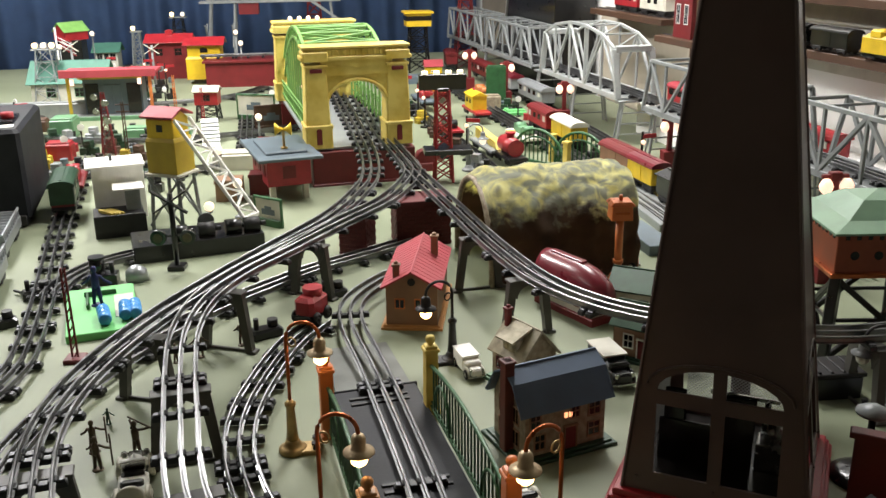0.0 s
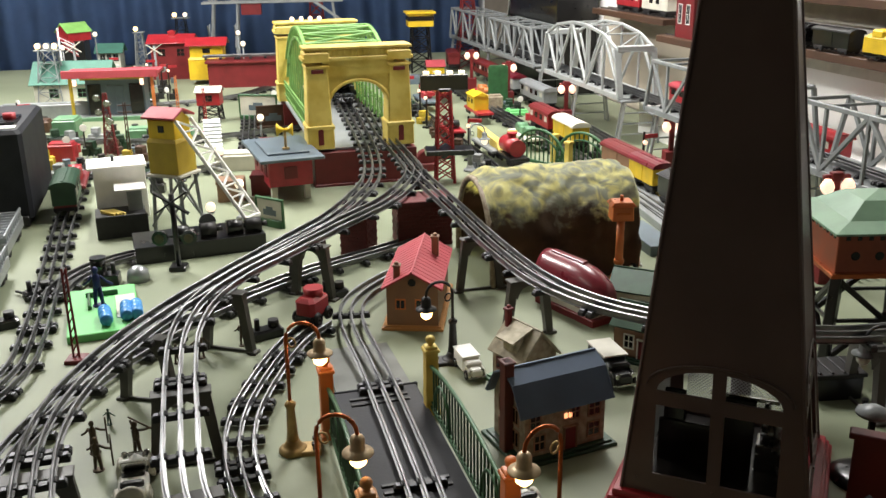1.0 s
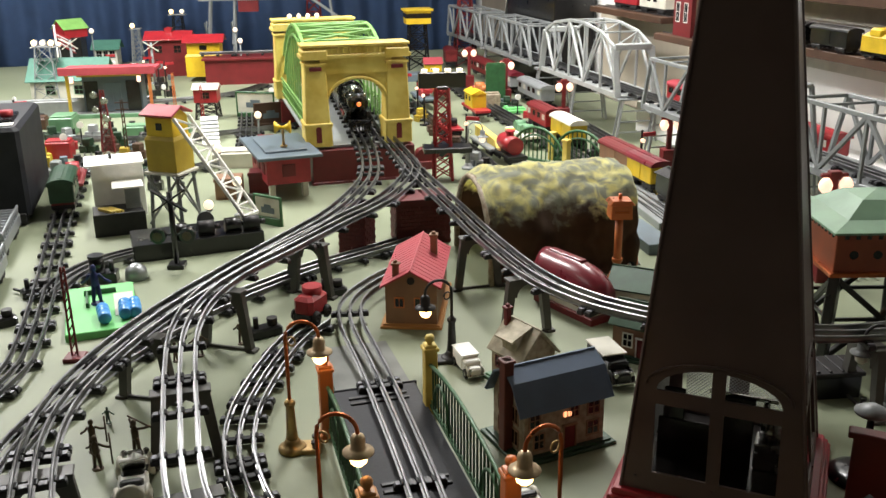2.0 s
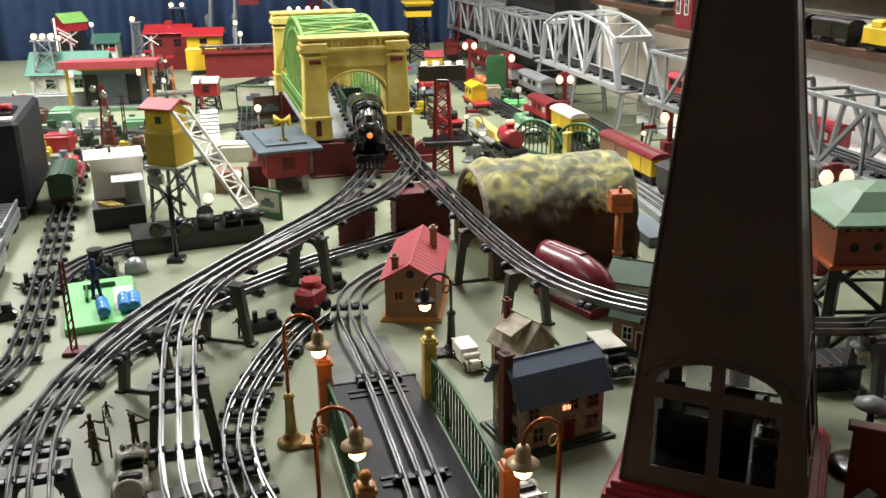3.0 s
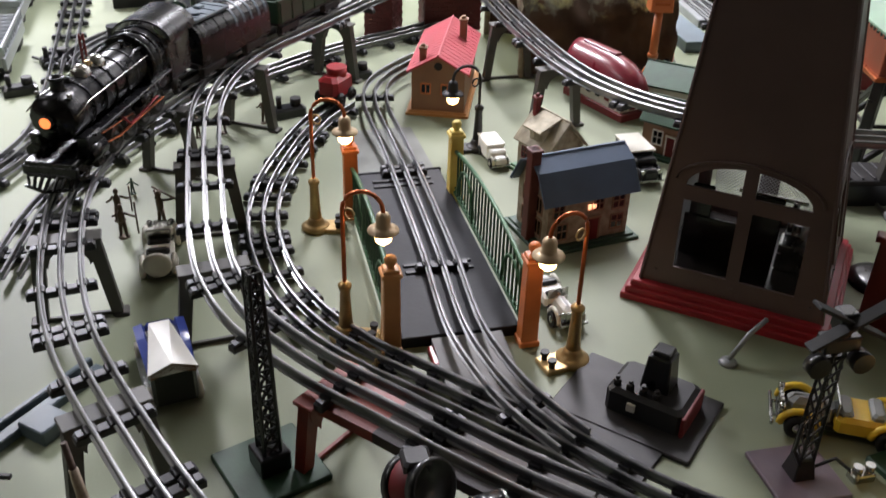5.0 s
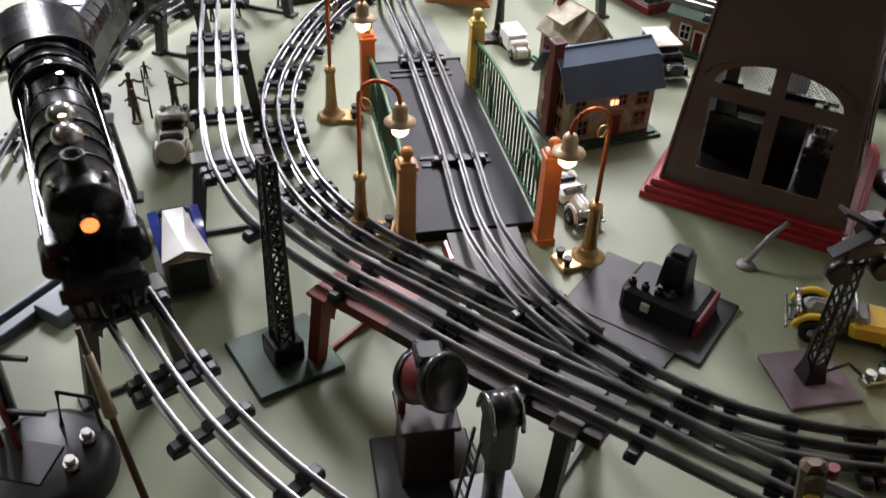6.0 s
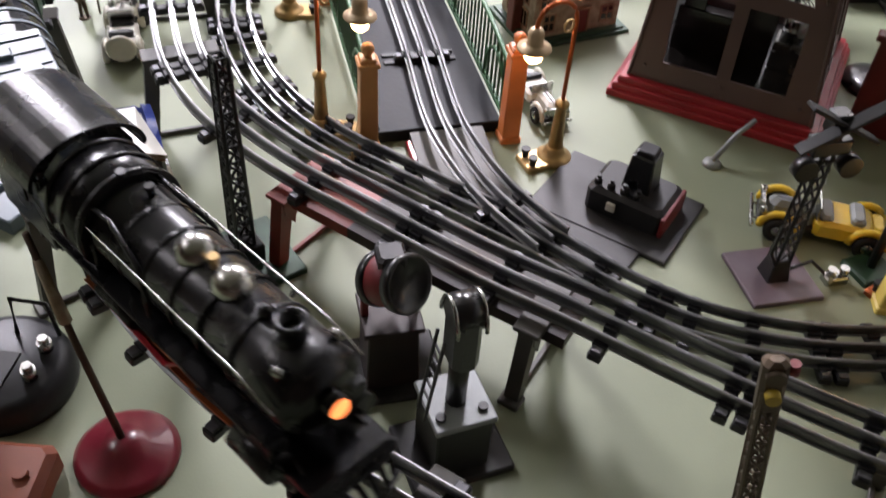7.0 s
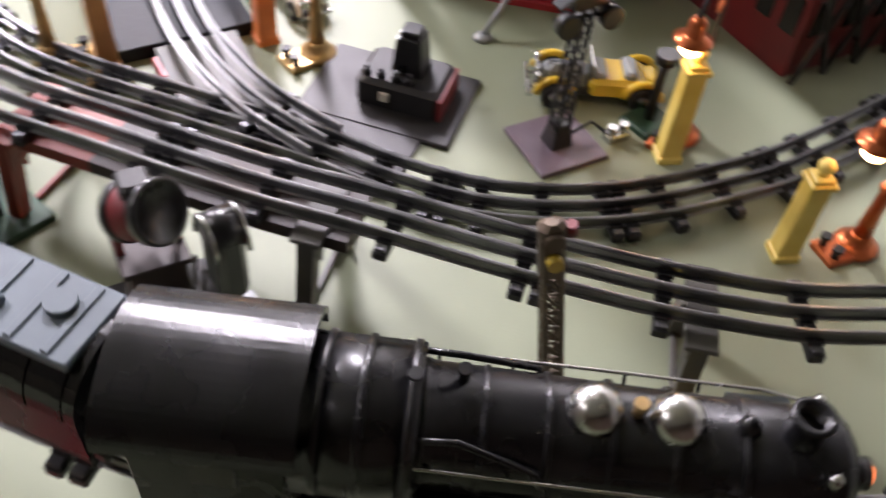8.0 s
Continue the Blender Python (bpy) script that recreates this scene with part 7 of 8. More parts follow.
def globe_lamp(x, y, h, z=0.0, glass="pearl"):
    t = thing("globe_lamp", pose(x, y, z), "slim toy lamp post with a glowing white globe", "street lamp", "globe lamps")
    part("base", turned([(0.012, 0), (0.012, 0.004), (0.006, 0.008)], 12), "grey", t)
    part("post", joined((cyl, 0.003, h - 0.024, (0, 0, 0.004)), (cyl, 0.007, 0.004, (0, 0, h - 0.026))), "grey", t)
    part("globe", turned([(0.005, h - 0.022), (0.009, h - 0.018), (0.010, h - 0.012), (0.0075, h - 0.006), (0.003, h - 0.0035), (0, h - 0.003)], 16), glass, t)


for x, y, h, gl in ((-0.693, 2.80, 0.10, "pearl"), (-0.638, 2.30, 0.115, "rosy"), (-0.53, 2.10, 0.09, "pearl"), (-0.555, 1.99, 0.070, "pearl"), (-1.12, 4.0, 0.18, "pearl"), (-1.95, 4.1, 0.2, "pearl"), (-1.85, 4.2, 0.2, "pearl"), (-1.9, 4.0, 0.165, "pearl"), (-1.36, 4.15, 0.18, "pearl"), (-1.22, 4.25, 0.2, "pearl")):
    globe_lamp(x, y, h, 0.0, gl)
house("stilt_cabin", 0, 0, 0, 0.075, 0.06, 0.045, 0.058, "red", "offwhite", "small red toy cabin with a pale roof on black stilts", windows=[("f", 0, 0.015, 0.025, 0.018)], trim="darkred").matrix_basis = pose(-0.985, 3.2, 0.055, 0, 0, 8)
tagged(lattice_tower("cabin_stand", pose(-0.985, 3.2, 0, 0, 0, 8), 0.0545, 0.07, 0.06, "black", "black lattice stand under a red cabin", "stand", 2, 0.005))
t = thing("slide_chute", pose(-0.86, 2.86, 0, 0, 0, 20), "white toy loading chute with ribbed sides", "toy chute")
part("chute", made(prism, [(-0.06, 0.0), (0.06, 0.0), (0.06, 0.06), (0.04, 0.06)], 0.05, pose(0, 0, 0, 0, 0, 90)), "white", t)
for k in range(6):
    part("rib", joined((box, 0.05, 0.004, 0.004, (0, -0.045 + 0.014 * k, 0.009 + 0.0085 * k))), "silver", t)
for u0, col, lab in ((0.0, "tan", "tan toy loading crate with glowing lamp"), (0.06, "darkred", "dark red toy loading crate")):
    tagged(part("crate", joined((box, 0.06, 0.05, 0.05), (box, 0.064, 0.006, 0.008, (0, -0.025, 0.042))), col, m=pose(-0.60 + u0, 2.25 + u0, 0, 0, 0, 12)), lab, "crate")
# raised deck at the back with red panels
tagged(part("back_deck", joined((box, 0.58, 0.18, 0.10), (box, 0.60, 0.20, 0.008, (0, 0, 0.098))), "darkred", m=pose(-0.98, 4.05, 0, 0, 0, 14)), "dark red raised deck carrying track at the back", "raised deck")
track("elevated_track", [(-1.28, 3.96, 0.1245), (-1.0, 4.03, 0.1245), (-0.75, 4.10, 0.1245)], "three-rail track on the dark red deck", 0.06)
house("gate_cabin", 0, 0, 0, 0.07, 0.05, 0.05, 0.07, "yellow", "red", "tiny yellow toy cabin with a striped red roof", windows=[("f", 0, 0.02, 0.02, 0.02)], trim="white").matrix_basis = pose(-0.86, 3.99, 0.107, 0, 0, 12)


def gantry_crane():
    t = thing("gantry_crane", pose(-1.12, 4.55, 0, 0, 0, 14), "tall grey lattice gantry crane with sloping booms", "toy crane")
    for x in (-0.32, -0.2, 0.28):
        for y in (-0.05, 0.05):
            part("leg", joined((beam, (x, y, 0), (x * 0.9, y * 0.6, 0.30), 0.010)), "grey", t)
        part("cross_tie", joined((beam, (x, -0.05, 0.1), (x, 0.05, 0.2), 0.006), (beam, (x, 0.05, 0.1), (x, -0.05, 0.2), 0.006)), "grey", t)
    for y in (-0.035, 0.035):
        part("girder", joined((beam, (-0.34, y, 0.30), (0.3, y, 0.30), 0.010), (beam, (-0.34, y, 0.345), (0.1, y, 0.345), 0.008), (beam, (0.1, y, 0.345), (0.36, y, 0.16), 0.010)), "grey", t)
        for k in range(9):
            part("web", joined((beam, (-0.34 + 0.05 * k, y, 0.30 if k % 2 else 0.345), (-0.29 + 0.05 * k, y, 0.345 if k % 2 else 0.30), 0.006)), "grey", t)
    part("operator_cab", joined((box, 0.09, 0.07, 0.05, (-0.12, 0, 0.245))), "darkred", t)


gantry_crane()
watch = lattice_tower("control_tower", pose(-0.44, 4.40, 0, 0, 0, 15), 0.20, 0.09, 0.07, "black", "yellow control tower cabin on black lattice legs", "toy tower", 4, 0.006)
part("cabin", joined((box, 0.11, 0.10, 0.055, (0, 0, 0.20)), (box, 0.13, 0.12, 0.008, (0, 0, 0.255))), "yellow", watch)
part("window_band", joined((box, 0.112, 0.102, 0.02, (0, 0, 0.225))), "windark", watch)
house("back_cabin", -0.345, 4.15, 12, 0.07, 0.06, 0.06, 0.08, "yellow", "roofred", "small yellow toy cabin with a red roof", windows=[("f", 0, 0.02, 0.02, 0.02)], trim="white")
boxcar(pose(-0.30, 4.45, 0.0185, 0, 0, 100), "darkred", "darkred", "dark red toy freight car at the back")
lattice_tower("water_tower", pose(-0.24, 4.55, 0, 0, 0, 15), 0.30, 0.10, 0.05, "darkred", "dark red lattice water tower at the back", "toy tower", 6, 0.006)
lattice_tower("water_tower", pose(-0.98, 4.72, 0, 0, 0, 15), 0.34, 0.09, 0.05, "darkred", "dark red lattice beacon tower at the back", "toy tower", 6, 0.006)
floodlights(lattice_tower("floodlight_tower", pose(-1.62, 4.62, 0, 0, 0, 10), 0.22, 0.07, 0.04, "black", "black lattice floodlight tower with a lit lamp", "floodlight tower", 4), 0.22, 2, 0.05)
floodlights(lattice_tower("floodlight_tower", pose(-1.76, 4.45, 0, 0, 0, 10), 0.17, 0.05, 0.03, "grey", "grey lattice tower with a horn lamp", "floodlight tower", 4), 0.17, 1, 0.02)
tagged(part("water_tank", turned([(0.04, 0), (0.04, 0.19), (0.045, 0.192), (0.045, 0.24), (0.03, 0.262), (0, 0.264)], 18), "black", m=pose(-1.98, 4.7, 0)), "black round toy water tank at the back", "toy tank")
t = thing("flag_pole", pose(-1.83, 3.85, 0, 0, 0, 10), "white flag pole with a small striped flag", "flag pole")
part("pole", joined((cyl, 0.0035, 0.24, (0, 0, 0)), (cyl, 0.005, 0.006, (0, 0, 0.238))), "white", t)
for k in range(7):
    part("stripe", joined((beam, (0.004 + 0.002 * k, -0.002, 0.215 - 0.008 * k), (0.06 + 0.002 * k, 0.0, 0.185 - 0.009 * k), 0.007, 0.002)), "red" if k % 2 == 0 else "white", t)
for x, y, sx, sy, sz, col, lab, cat in ((-1.62, 3.06, 0.10, 0.05, 0.03, "yellow", "low yellow toy loading block", "toy block"), (-1.47, 3.0, 0.06, 0.05, 0.035, "wood", "brown toy crate stack", "crate"), (-1.345, 2.93, 0.07, 0.09, 0.055, "roofgreen", "green toy ramp block", "toy ramp"), (-1.05, 2.93, 0.2, 0.05, 0.03, "roofgreen", "long green platform block", "toy platform"),
                                     (-1.55, 3.22, 0.34, 0.03, 0.05, "grey", "long low grey retaining wall", "toy wall"), (-1.9, 3.12, 0.3, 0.04, 0.06, "grey", "long low grey retaining wall", "toy wall"), (-0.08, 3.42, 0.10, 0.03, 0.05, "beige", "beige toy loading wall", "toy wall"), (-0.05, 3.5, 0.07, 0.006, 0.14, "green", "green toy sign board beside the lamps", "sign board"), (0.02, 3.36, 0.07, 0.07, 0.012, "lawn", "small green toy mat", "toy mat"),
                                     (-0.40, 4.05, 0.09, 0.06, 0.03, "slate", "dark grey toy platform block", "toy platform"), (-0.16, 2.70, 0.05, 0.05, 0.03, "black", "black toy equipment block", "toy block"), (-0.68, 2.55, 0.12, 0.06, 0.04, "offwhite", "pale toy loading platform", "toy platform"), (-0.62, 2.62, 0.05, 0.05, 0.06, "darkred", "dark red toy hut", "toy hut"), (-1.2, 2.62, 0.07, 0.05, 0.045, "red", "red toy barrel rack", "toy rack"), (-1.33, 2.5, 0.12, 0.05, 0.03, "grey", "grey toy platform block", "toy platform")):
    tagged(part(cat.replace(" ", "_"), joined((box, sx, sy, sz, (0, 0, 0), {"ch": 0.003}), (box, sx * 0.9, sy * 0.8, 0.006, (0, 0, sz - 0.001))), col, m=pose(x, y, 0, 0, 0, 14)), lab, cat)


# ---------------------------------------------------------------- near edge of the table
near_mast = lattice_tower("lattice_mast", pose(-0.112, 0.800, 0.005, 0, 0, 42), 0.185, 0.0145, 0.009, "black", "slender black lattice toy mast on a dark green plate", "lattice mast", 13, 0.0026)
part("base_plate", joined((box, 0.074, 0.074, 0.005, (0, 0, -0.005), {"ch": 0.004})), "darkgreen", near_mast)
part("foot", joined((box, 0.026, 0.026, 0.018, (0, 0, 0))), "black", near_mast)


def searchlight():
    t = thing("searchlight", pose(0.020, 0.712, 0, 0, 0, 20) @ Matrix.Scale(0.86, 4), "black toy searchlight tower with a red drum lamp", "searchlight")
    part("base_plate", joined((box, 0.085, 0.07, 0.006, (0, 0, 0), {"ch": 0.008})), "iron", t)
    part("housing", joined((box, 0.044, 0.044, 0.066, (0, 0, 0.006), {"top": (0.9, 0.9)}), (box, 0.048, 0.048, 0.004, (0, 0, 0.07))), "girder", t)
    for s in (-1, 1):
        part("yoke_arm", joined((beam, (s * 0.02, 0, 0.072), (s * 0.02, 0, 0.11), 0.006)), "darkred", t)
    drum = Matrix.Translation((0, -0.004, 0.112)) @ pose(0, 0, 0, 65, 0, 38)
    part("drum", turned([(0, -0.02), (0.018, -0.018), (0.021, -0.013), (0.021, 0.015), (0.018, 0.017), (0, 0.017)], 24, drum), "darkred", t, "dark red drum lamp body")
    part("lens_hood", turned([(0.0235, 0.012), (0.0235, 0.02), (0.021, 0.021), (0.019, 0.018), (0, 0.017)], 24, drum), "black", t)
    part("rim", turned([(0.0225, -0.016), (0.0225, -0.010), (0.021, -0.009)], 24, drum), "black", t)
    part("vent_cap", joined((box, 0.022, 0.022, 0.010, (0.0, 0.0, 0.130), {"ch": 0.004})), "iron", t)


searchlight()


def block_signal():
    t = thing("block_signal", pose(0.073, 0.652, 0, 0, 0, 28) @ Matrix.Scale(0.94, 4), "dark toy block signal with a hooded two-lens head and ladder", "block signal")
    part("base_plate", joined((box, 0.075, 0.06, 0.006, (0, 0, 0), {"ch": 0.006})), "iron", t)
    part("relay_box", joined((box, 0.04, 0.042, 0.052, (0, 0, 0.006))), "iron", t)
    part("relay_lid", joined((box, 0.044, 0.046, 0.004, (0, 0, 0.056))), "grey", t, "pale grey lid with screws")
    for sx in (-1, 1):
        part("screw", joined((cyl, 0.0035, 0.003, (sx * 0.015, -0.012, 0.0595))), "black", t)
    part("post", joined((cyl, 0.007, 0.05, (0, 0, 0.06))), "black", t)
    part("head", joined((box, 0.018, 0.026, 0.046, (0, 0, 0.105), {"ch": 0.006}), (cyl, 0.013, 0.018, (-0.009, 0, 0.148), "x")), "black", t)
    for s in (-1, 1):
        rim = [(s * 0.0095, 0.014 * math.cos(math.pi * k / 10), 0.140 + 0.021 * math.sin(math.pi * k / 10)) for k in range(11)]
        part("hood_edge", made(tube, rim, 0.0015, 6), "chrome", t, "bright worn metal hood edge")
        part("ladder_rail", joined((beam, (-0.026, s * 0.006 - 0.004, 0.06), (-0.016, s * 0.006 - 0.004, 0.135), 0.002)), "iron", t)
    for k in range(6):
        part("rung", joined((beam, (-0.0245 + 0.0014 * k, -0.010, 0.068 + 0.011 * k), (-0.0245 + 0.0014 * k, 0.002, 0.068 + 0.011 * k), 0.0015)), "iron", t)


block_signal()


def switch_motor():
    t = thing("switch_motor", pose(0.197, 0.925, 0, 0, 0, -25), "dark toy switch motor on a grey plate beside the switch", "switch motor", "switch motors")
    part("plate", joined((box, 0.13, 0.092, 0.004, (-0.012, -0.004, 0), {"ch": 0.02})), "iron", t)
    part("housing", joined((box, 0.07, 0.05, 0.024, (0, 0, 0.004), {"ch": 0.004})), "iron", t)
    part("red_side", joined((box, 0.004, 0.05, 0.02, (0.036, 0, 0.004))), "darkred", t, "dark red side panel")
    part("lantern_box", joined((box, 0.026, 0.026, 0.034, (0.002, 0.004, 0.027), {"top": (0.8, 0.8)}), (box, 0.016, 0.016, 0.006, (0.002, 0.004, 0.06))), "black", t)
    for k in range(4):
        part("terminal", joined((cyl, 0.0035, 0.006, (-0.028 + 0.012 * k, -0.017, 0.028)), (cyl, 0.002, 0.004, (-0.028 + 0.012 * k, -0.017, 0.033))), "iron", t)
    part("clasp", joined((box, 0.008, 0.003, 0.008, (-0.01, -0.0262, 0.012))), "offwhite", t)


switch_motor()
tagged(part("switch_plate", joined((box, 0.15, 0.055, 0.003, (0, 0, 0), {"ch": 0.015})), "iron", m=pose(0.125, 0.878, 0, 0, 0, -28)), "flat dark metal switch plate under the junction", "switch plate")


def semaphore():
    t = thing("crossing_gate_signal", pose(0.312, 0.862, 0, 0, 0, 20), "black lattice crossing signal on a mauve tin plate", "crossing signal", "crossing signals")
    part("base_plate", joined((box, 0.062, 0.062, 0.004, (0, 0, 0), {"ch": 0.003})), "mauve", t)
    part("foot", joined((box, 0.02, 0.02, 0.02, (0, 0, 0.004), {"top": (0.7, 0.7)})), "black", t)
    for sx in (-1, 1):
        for sy in (-1, 1):
            part("upright", joined((beam, (sx * 0.006, sy * 0.006, 0.02), (sx * 0.004, sy * 0.004, 0.15), 0.0024)), "black", t)
    for k in range(11):
        z = 0.024 + 0.0115 * k
        for s in (-1, 1):
            part("brace", joined((beam, (-0.0055, s * 0.0055, z), (0.0055, s * 0.0055, z + 0.0115), 0.0016), (beam, (s * 0.0055, -0.0055, z), (s * 0.0055, 0.0055, z + 0.0115), 0.0016)), "black", t)
    for s in (-1, 1):
        part("lamp", joined((cyl, 0.009, 0.01, (s * 0.018, -0.012, 0.122), "y"), (beam, (0, 0, 0.122), (s * 0.02, 0, 0.122), 0.004)), "black", t)
        part("cross_board", joined((beam, (-s * 0.032, -0.008 - 0.002 * s, 0.142), (s * 0.032, -0.008 - 0.002 * s, 0.178), 0.011, 0.003)), "rubber", t)
    part("bracket", joined((box, 0.03, 0.014, 0.012, (0, 0, 0.132)), (box, 0.014, 0.014, 0.016, (0, 0, 0.15))), "black", t)
    part("wire", made(tube, [(-0.006, -0.006, 0.02), (-0.018, -0.01, 0.04), (-0.016, -0.008, 0.065), (-0.004, -0.005, 0.075)], 0.0016, 6), "black", t)
    part("wire", made(tube, [(0.008, -0.004, 0.012), (0.03, -0.002, 0.016), (0.044, -0.008, 0.004)], 0.0016, 6), "black", t)
    part("connector", joined((box, 0.02, 0.012, 0.007, (0.05, -0.012, 0)), (cyl, 0.004, 0.01, (0.045, -0.012, 0.004)), (cyl, 0.004, 0.01, (0.056, -0.012, 0.004))), "chrome", t, "bright wire connector")


semaphore()


def disc_pole():
    t = thing("disc_pole", pose(-0.135, 0.612, 0, 0, 0, 0), "thin rusty pole leaning on a round red-brown base", "pole", "poles")
    part("base", turned([(0.034, 0), (0.034, 0.004), (0.029, 0.008), (0.016, 0.011), (0.012, 0.018), (0, 0.019)], 26), "burgundy", t)
    part("rod", made(tube, [(0, 0, 0.012), (-0.022, 0.016, 0.09), (-0.040, 0.03, 0.165)], 0.0026, 8, 0.002), "wood", t)
    part("tape", made(tube, [(-0.026, 0.019, 0.105), (-0.036, 0.027, 0.148)], 0.0042, 6, 0.0028), "beige", t, "frayed pale tape")


disc_pole()


def transformer():
    t = thing("transformer", pose(-0.238, 0.655, 0, 0, 0, 0) @ Matrix.Scale(0.86, 4), "round black toy transformer with chrome knobs and a lattice post", "transformer")
    part("base", turned([(0.055, 0), (0.056, 0.006), (0.052, 0.022), (0.044, 0.026), (0, 0.026)], 30), "tie", t)
    for x, y in ((0.030, -0.010), (0.030, 0.018)):
        knob = part("knob", joined((cyl, 0.006, 0.01, (x, y, 0.025)), (cyl, 0.004, 0.006, (x, y, 0.034))), "chrome", t)
    part("face_plate", joined((box, 0.05, 0.04, 0.002, (-0.012, -0.01, 0.0255))), "iron", t)
    part("handle", made(tube, [(0.0, 0.03, 0.026), (0.0, 0.036, 0.06), (0.03, 0.036, 0.06), (0.034, 0.034, 0.026)], 0.002, 6), "black", t)
    for s in (-1, 1):
        part("post_rail", joined((beam, (-0.028 + s * 0.008, 0.0, 0.026), (-0.034 + s * 0.005, 0.0, 0.16), 0.004)), "darkred", t)
        part("post_arm", joined((beam, (-0.034, 0, 0.10 + 0.03 * s), (0.01, 0.005, 0.10 + 0.03 * s), 0.004)), "iron", t)
    part("pipe", made(tube, [(-0.045, 0.03, 0.026), (-0.044, 0.03, 0.12), (-0.03, 0.035, 0.16)], 0.007, 8), "black", t)


transformer()
tagged(part("control_box", joined((box, 0.055, 0.05, 0.02, (0, 0, 0), {"ch": 0.005}), (cyl, 0.005, 0.004, (0.012, 0, 0.019))), "copper_orange", m=pose(-0.198, 0.575, 0, 0, 0, 5)), "orange toy control box with a black button", "control box")
red_tray = thing("red_tray", pose(-0.105, 0.515, 0, 0, 0, 3), "shallow red tin tray at the table edge", "tray")
part("tray_floor", joined((box, 0.13, 0.075, 0.004)), "red", red_tray)
for s in (-1, 1):
    part("tray_rim", joined((box, 0.13, 0.006, 0.02, (0, s * 0.035, 0))), "roofred", red_tray)
    part("tray_rim", joined((box, 0.006, 0.064, 0.02, (s * 0.062, 0, 0))), "roofred", red_tray)
white_mast = lattice_tower("lattice_mast", pose(0.256, 0.603, 0.006, 0, -9, 0), 0.165, 0.011, 0.008, "bronze", "olive-grey lattice toy signal mast on a pale plate", "lattice mast", 12, 0.0024)
part("base_plate", joined((box, 0.06, 0.05, 0.006, (0, 0, -0.006), {"ch": 0.003})), "offwhite", white_mast)
part("foot", turned([(0.014, 0), (0.012, 0.008), (0.006, 0.012)], 14), "iron", white_mast)
part("signal_head", joined((box, 0.013, 0.01, 0.036, (0, 0, 0.15), {"ch": 0.003}), (cyl, 0.005, 0.006, (0, -0.008, 0.178), "y")), "bronze", white_mast)
part("marker", joined((cyl, 0.003, 0.007, (0.009, 0, 0.176))), "darkred", white_mast)
part("mini_lamp", joined((cyl, 0.004, 0.006, (0, -0.010, 0.165), "y")), "mustard", white_mast)
t = thing("small_lamp", pose(0.395, 0.885, 0, 0, 0, 30), "small dark green toy lamp on a square base", "street lamp", "street lamps")
part("base", joined((box, 0.036, 0.032, 0.006, (0, 0, 0), {"ch": 0.003})), "darkgreen", t)
part("stem", made(tube, [(0, 0, 0.006), (0.002, 0.002, 0.04), (0.006, 0.004, 0.06)], 0.004, 8), "black", t)
part("cap", joined((cyl, 0.009, 0.008, (0.006, 0.004, 0.058))), "black", t)
t = thing("tube_bracket", pose(0.283, 1.012, 0, 0, 0, -20), "thin bent grey tube from the tower foot", "bracket")
part("tube", made(tube, [(0.016, 0.03, 0.034), (0.006, 0.012, 0.026), (-0.006, -0.01, 0.004)], 0.0026, 8), "grey", t)
part("foot", turned([(0.009, 0), (0.008, 0.003), (0.003, 0.005)], 14, Matrix.Translation((-0.006, -0.01, 0))), "grey", t)


def red_building():
    t = thing("red_building", pose(0.60, 1.05, 0, 0, 0, 22), "dark red tin building with black roof trusses", "toy building")
    part("walls_block", joined((box, 0.20, 0.15, 0.10)), "darkred", t)
    part("cornice", joined((box, 0.21, 0.16, 0.008, (0, 0, 0.098))), "wood", t)
    for k in range(5):
        part("window", joined((box, 0.02, 0.003, 0.035, (-0.08 + 0.04 * k, -0.0755, 0.04))), "windark", t)
        part("window", joined((box, 0.003, 0.018, 0.035, (-0.1005, -0.06 + 0.03 * k, 0.04))), "windark", t)
    for k in range(5):
        part("truss_bar", joined((beam, (-0.1 + 0.04 * k, -0.085, 0.0), (-0.06 + 0.04 * k, -0.085, 0.10), 0.005), (beam, (-0.06 + 0.04 * k, -0.085, 0.0), (-0.1 + 0.04 * k, -0.085, 0.10), 0.005)), "black", t)


red_building()
t = thing("red_engine", pose(-0.234, 1.525, 0.0195, 0, 0, -108), "small red toy engine at the track end", "toy engine")
part("body", joined((box, 0.05, 0.034, 0.028, (0, 0, 0.012), {"ch": 0.006}), (cyl, 0.015, 0.02, (-0.005, 0, 0.03))), "red", t)
part("chassis", joined((box, 0.055, 0.03, 0.01, (0, 0, 0.004))), "black", t)
wheel_set(t, (-0.015, 0.015), 0.008, 0.008, 0.017)
figure(-0.052, 0.93, 30, 0.02, "brass", "tiny brass cast figure beside a lamp")
t = thing("track_lever", pose(-0.335, 0.80, 0, 0, 0, 70), "dark metal lever bar lying near the table edge", "lever")
part("bar", joined((box, 0.20, 0.012, 0.008, (0, 0, 0)), (box, 0.20, 0.006, 0.012, (0, 0.012, 0)), (cyl, 0.006, 0.02, (-0.06, 0, 0.006)), (box, 0.03, 0.03, 0.014, (0.02, -0.018, 0))), "slate", t)

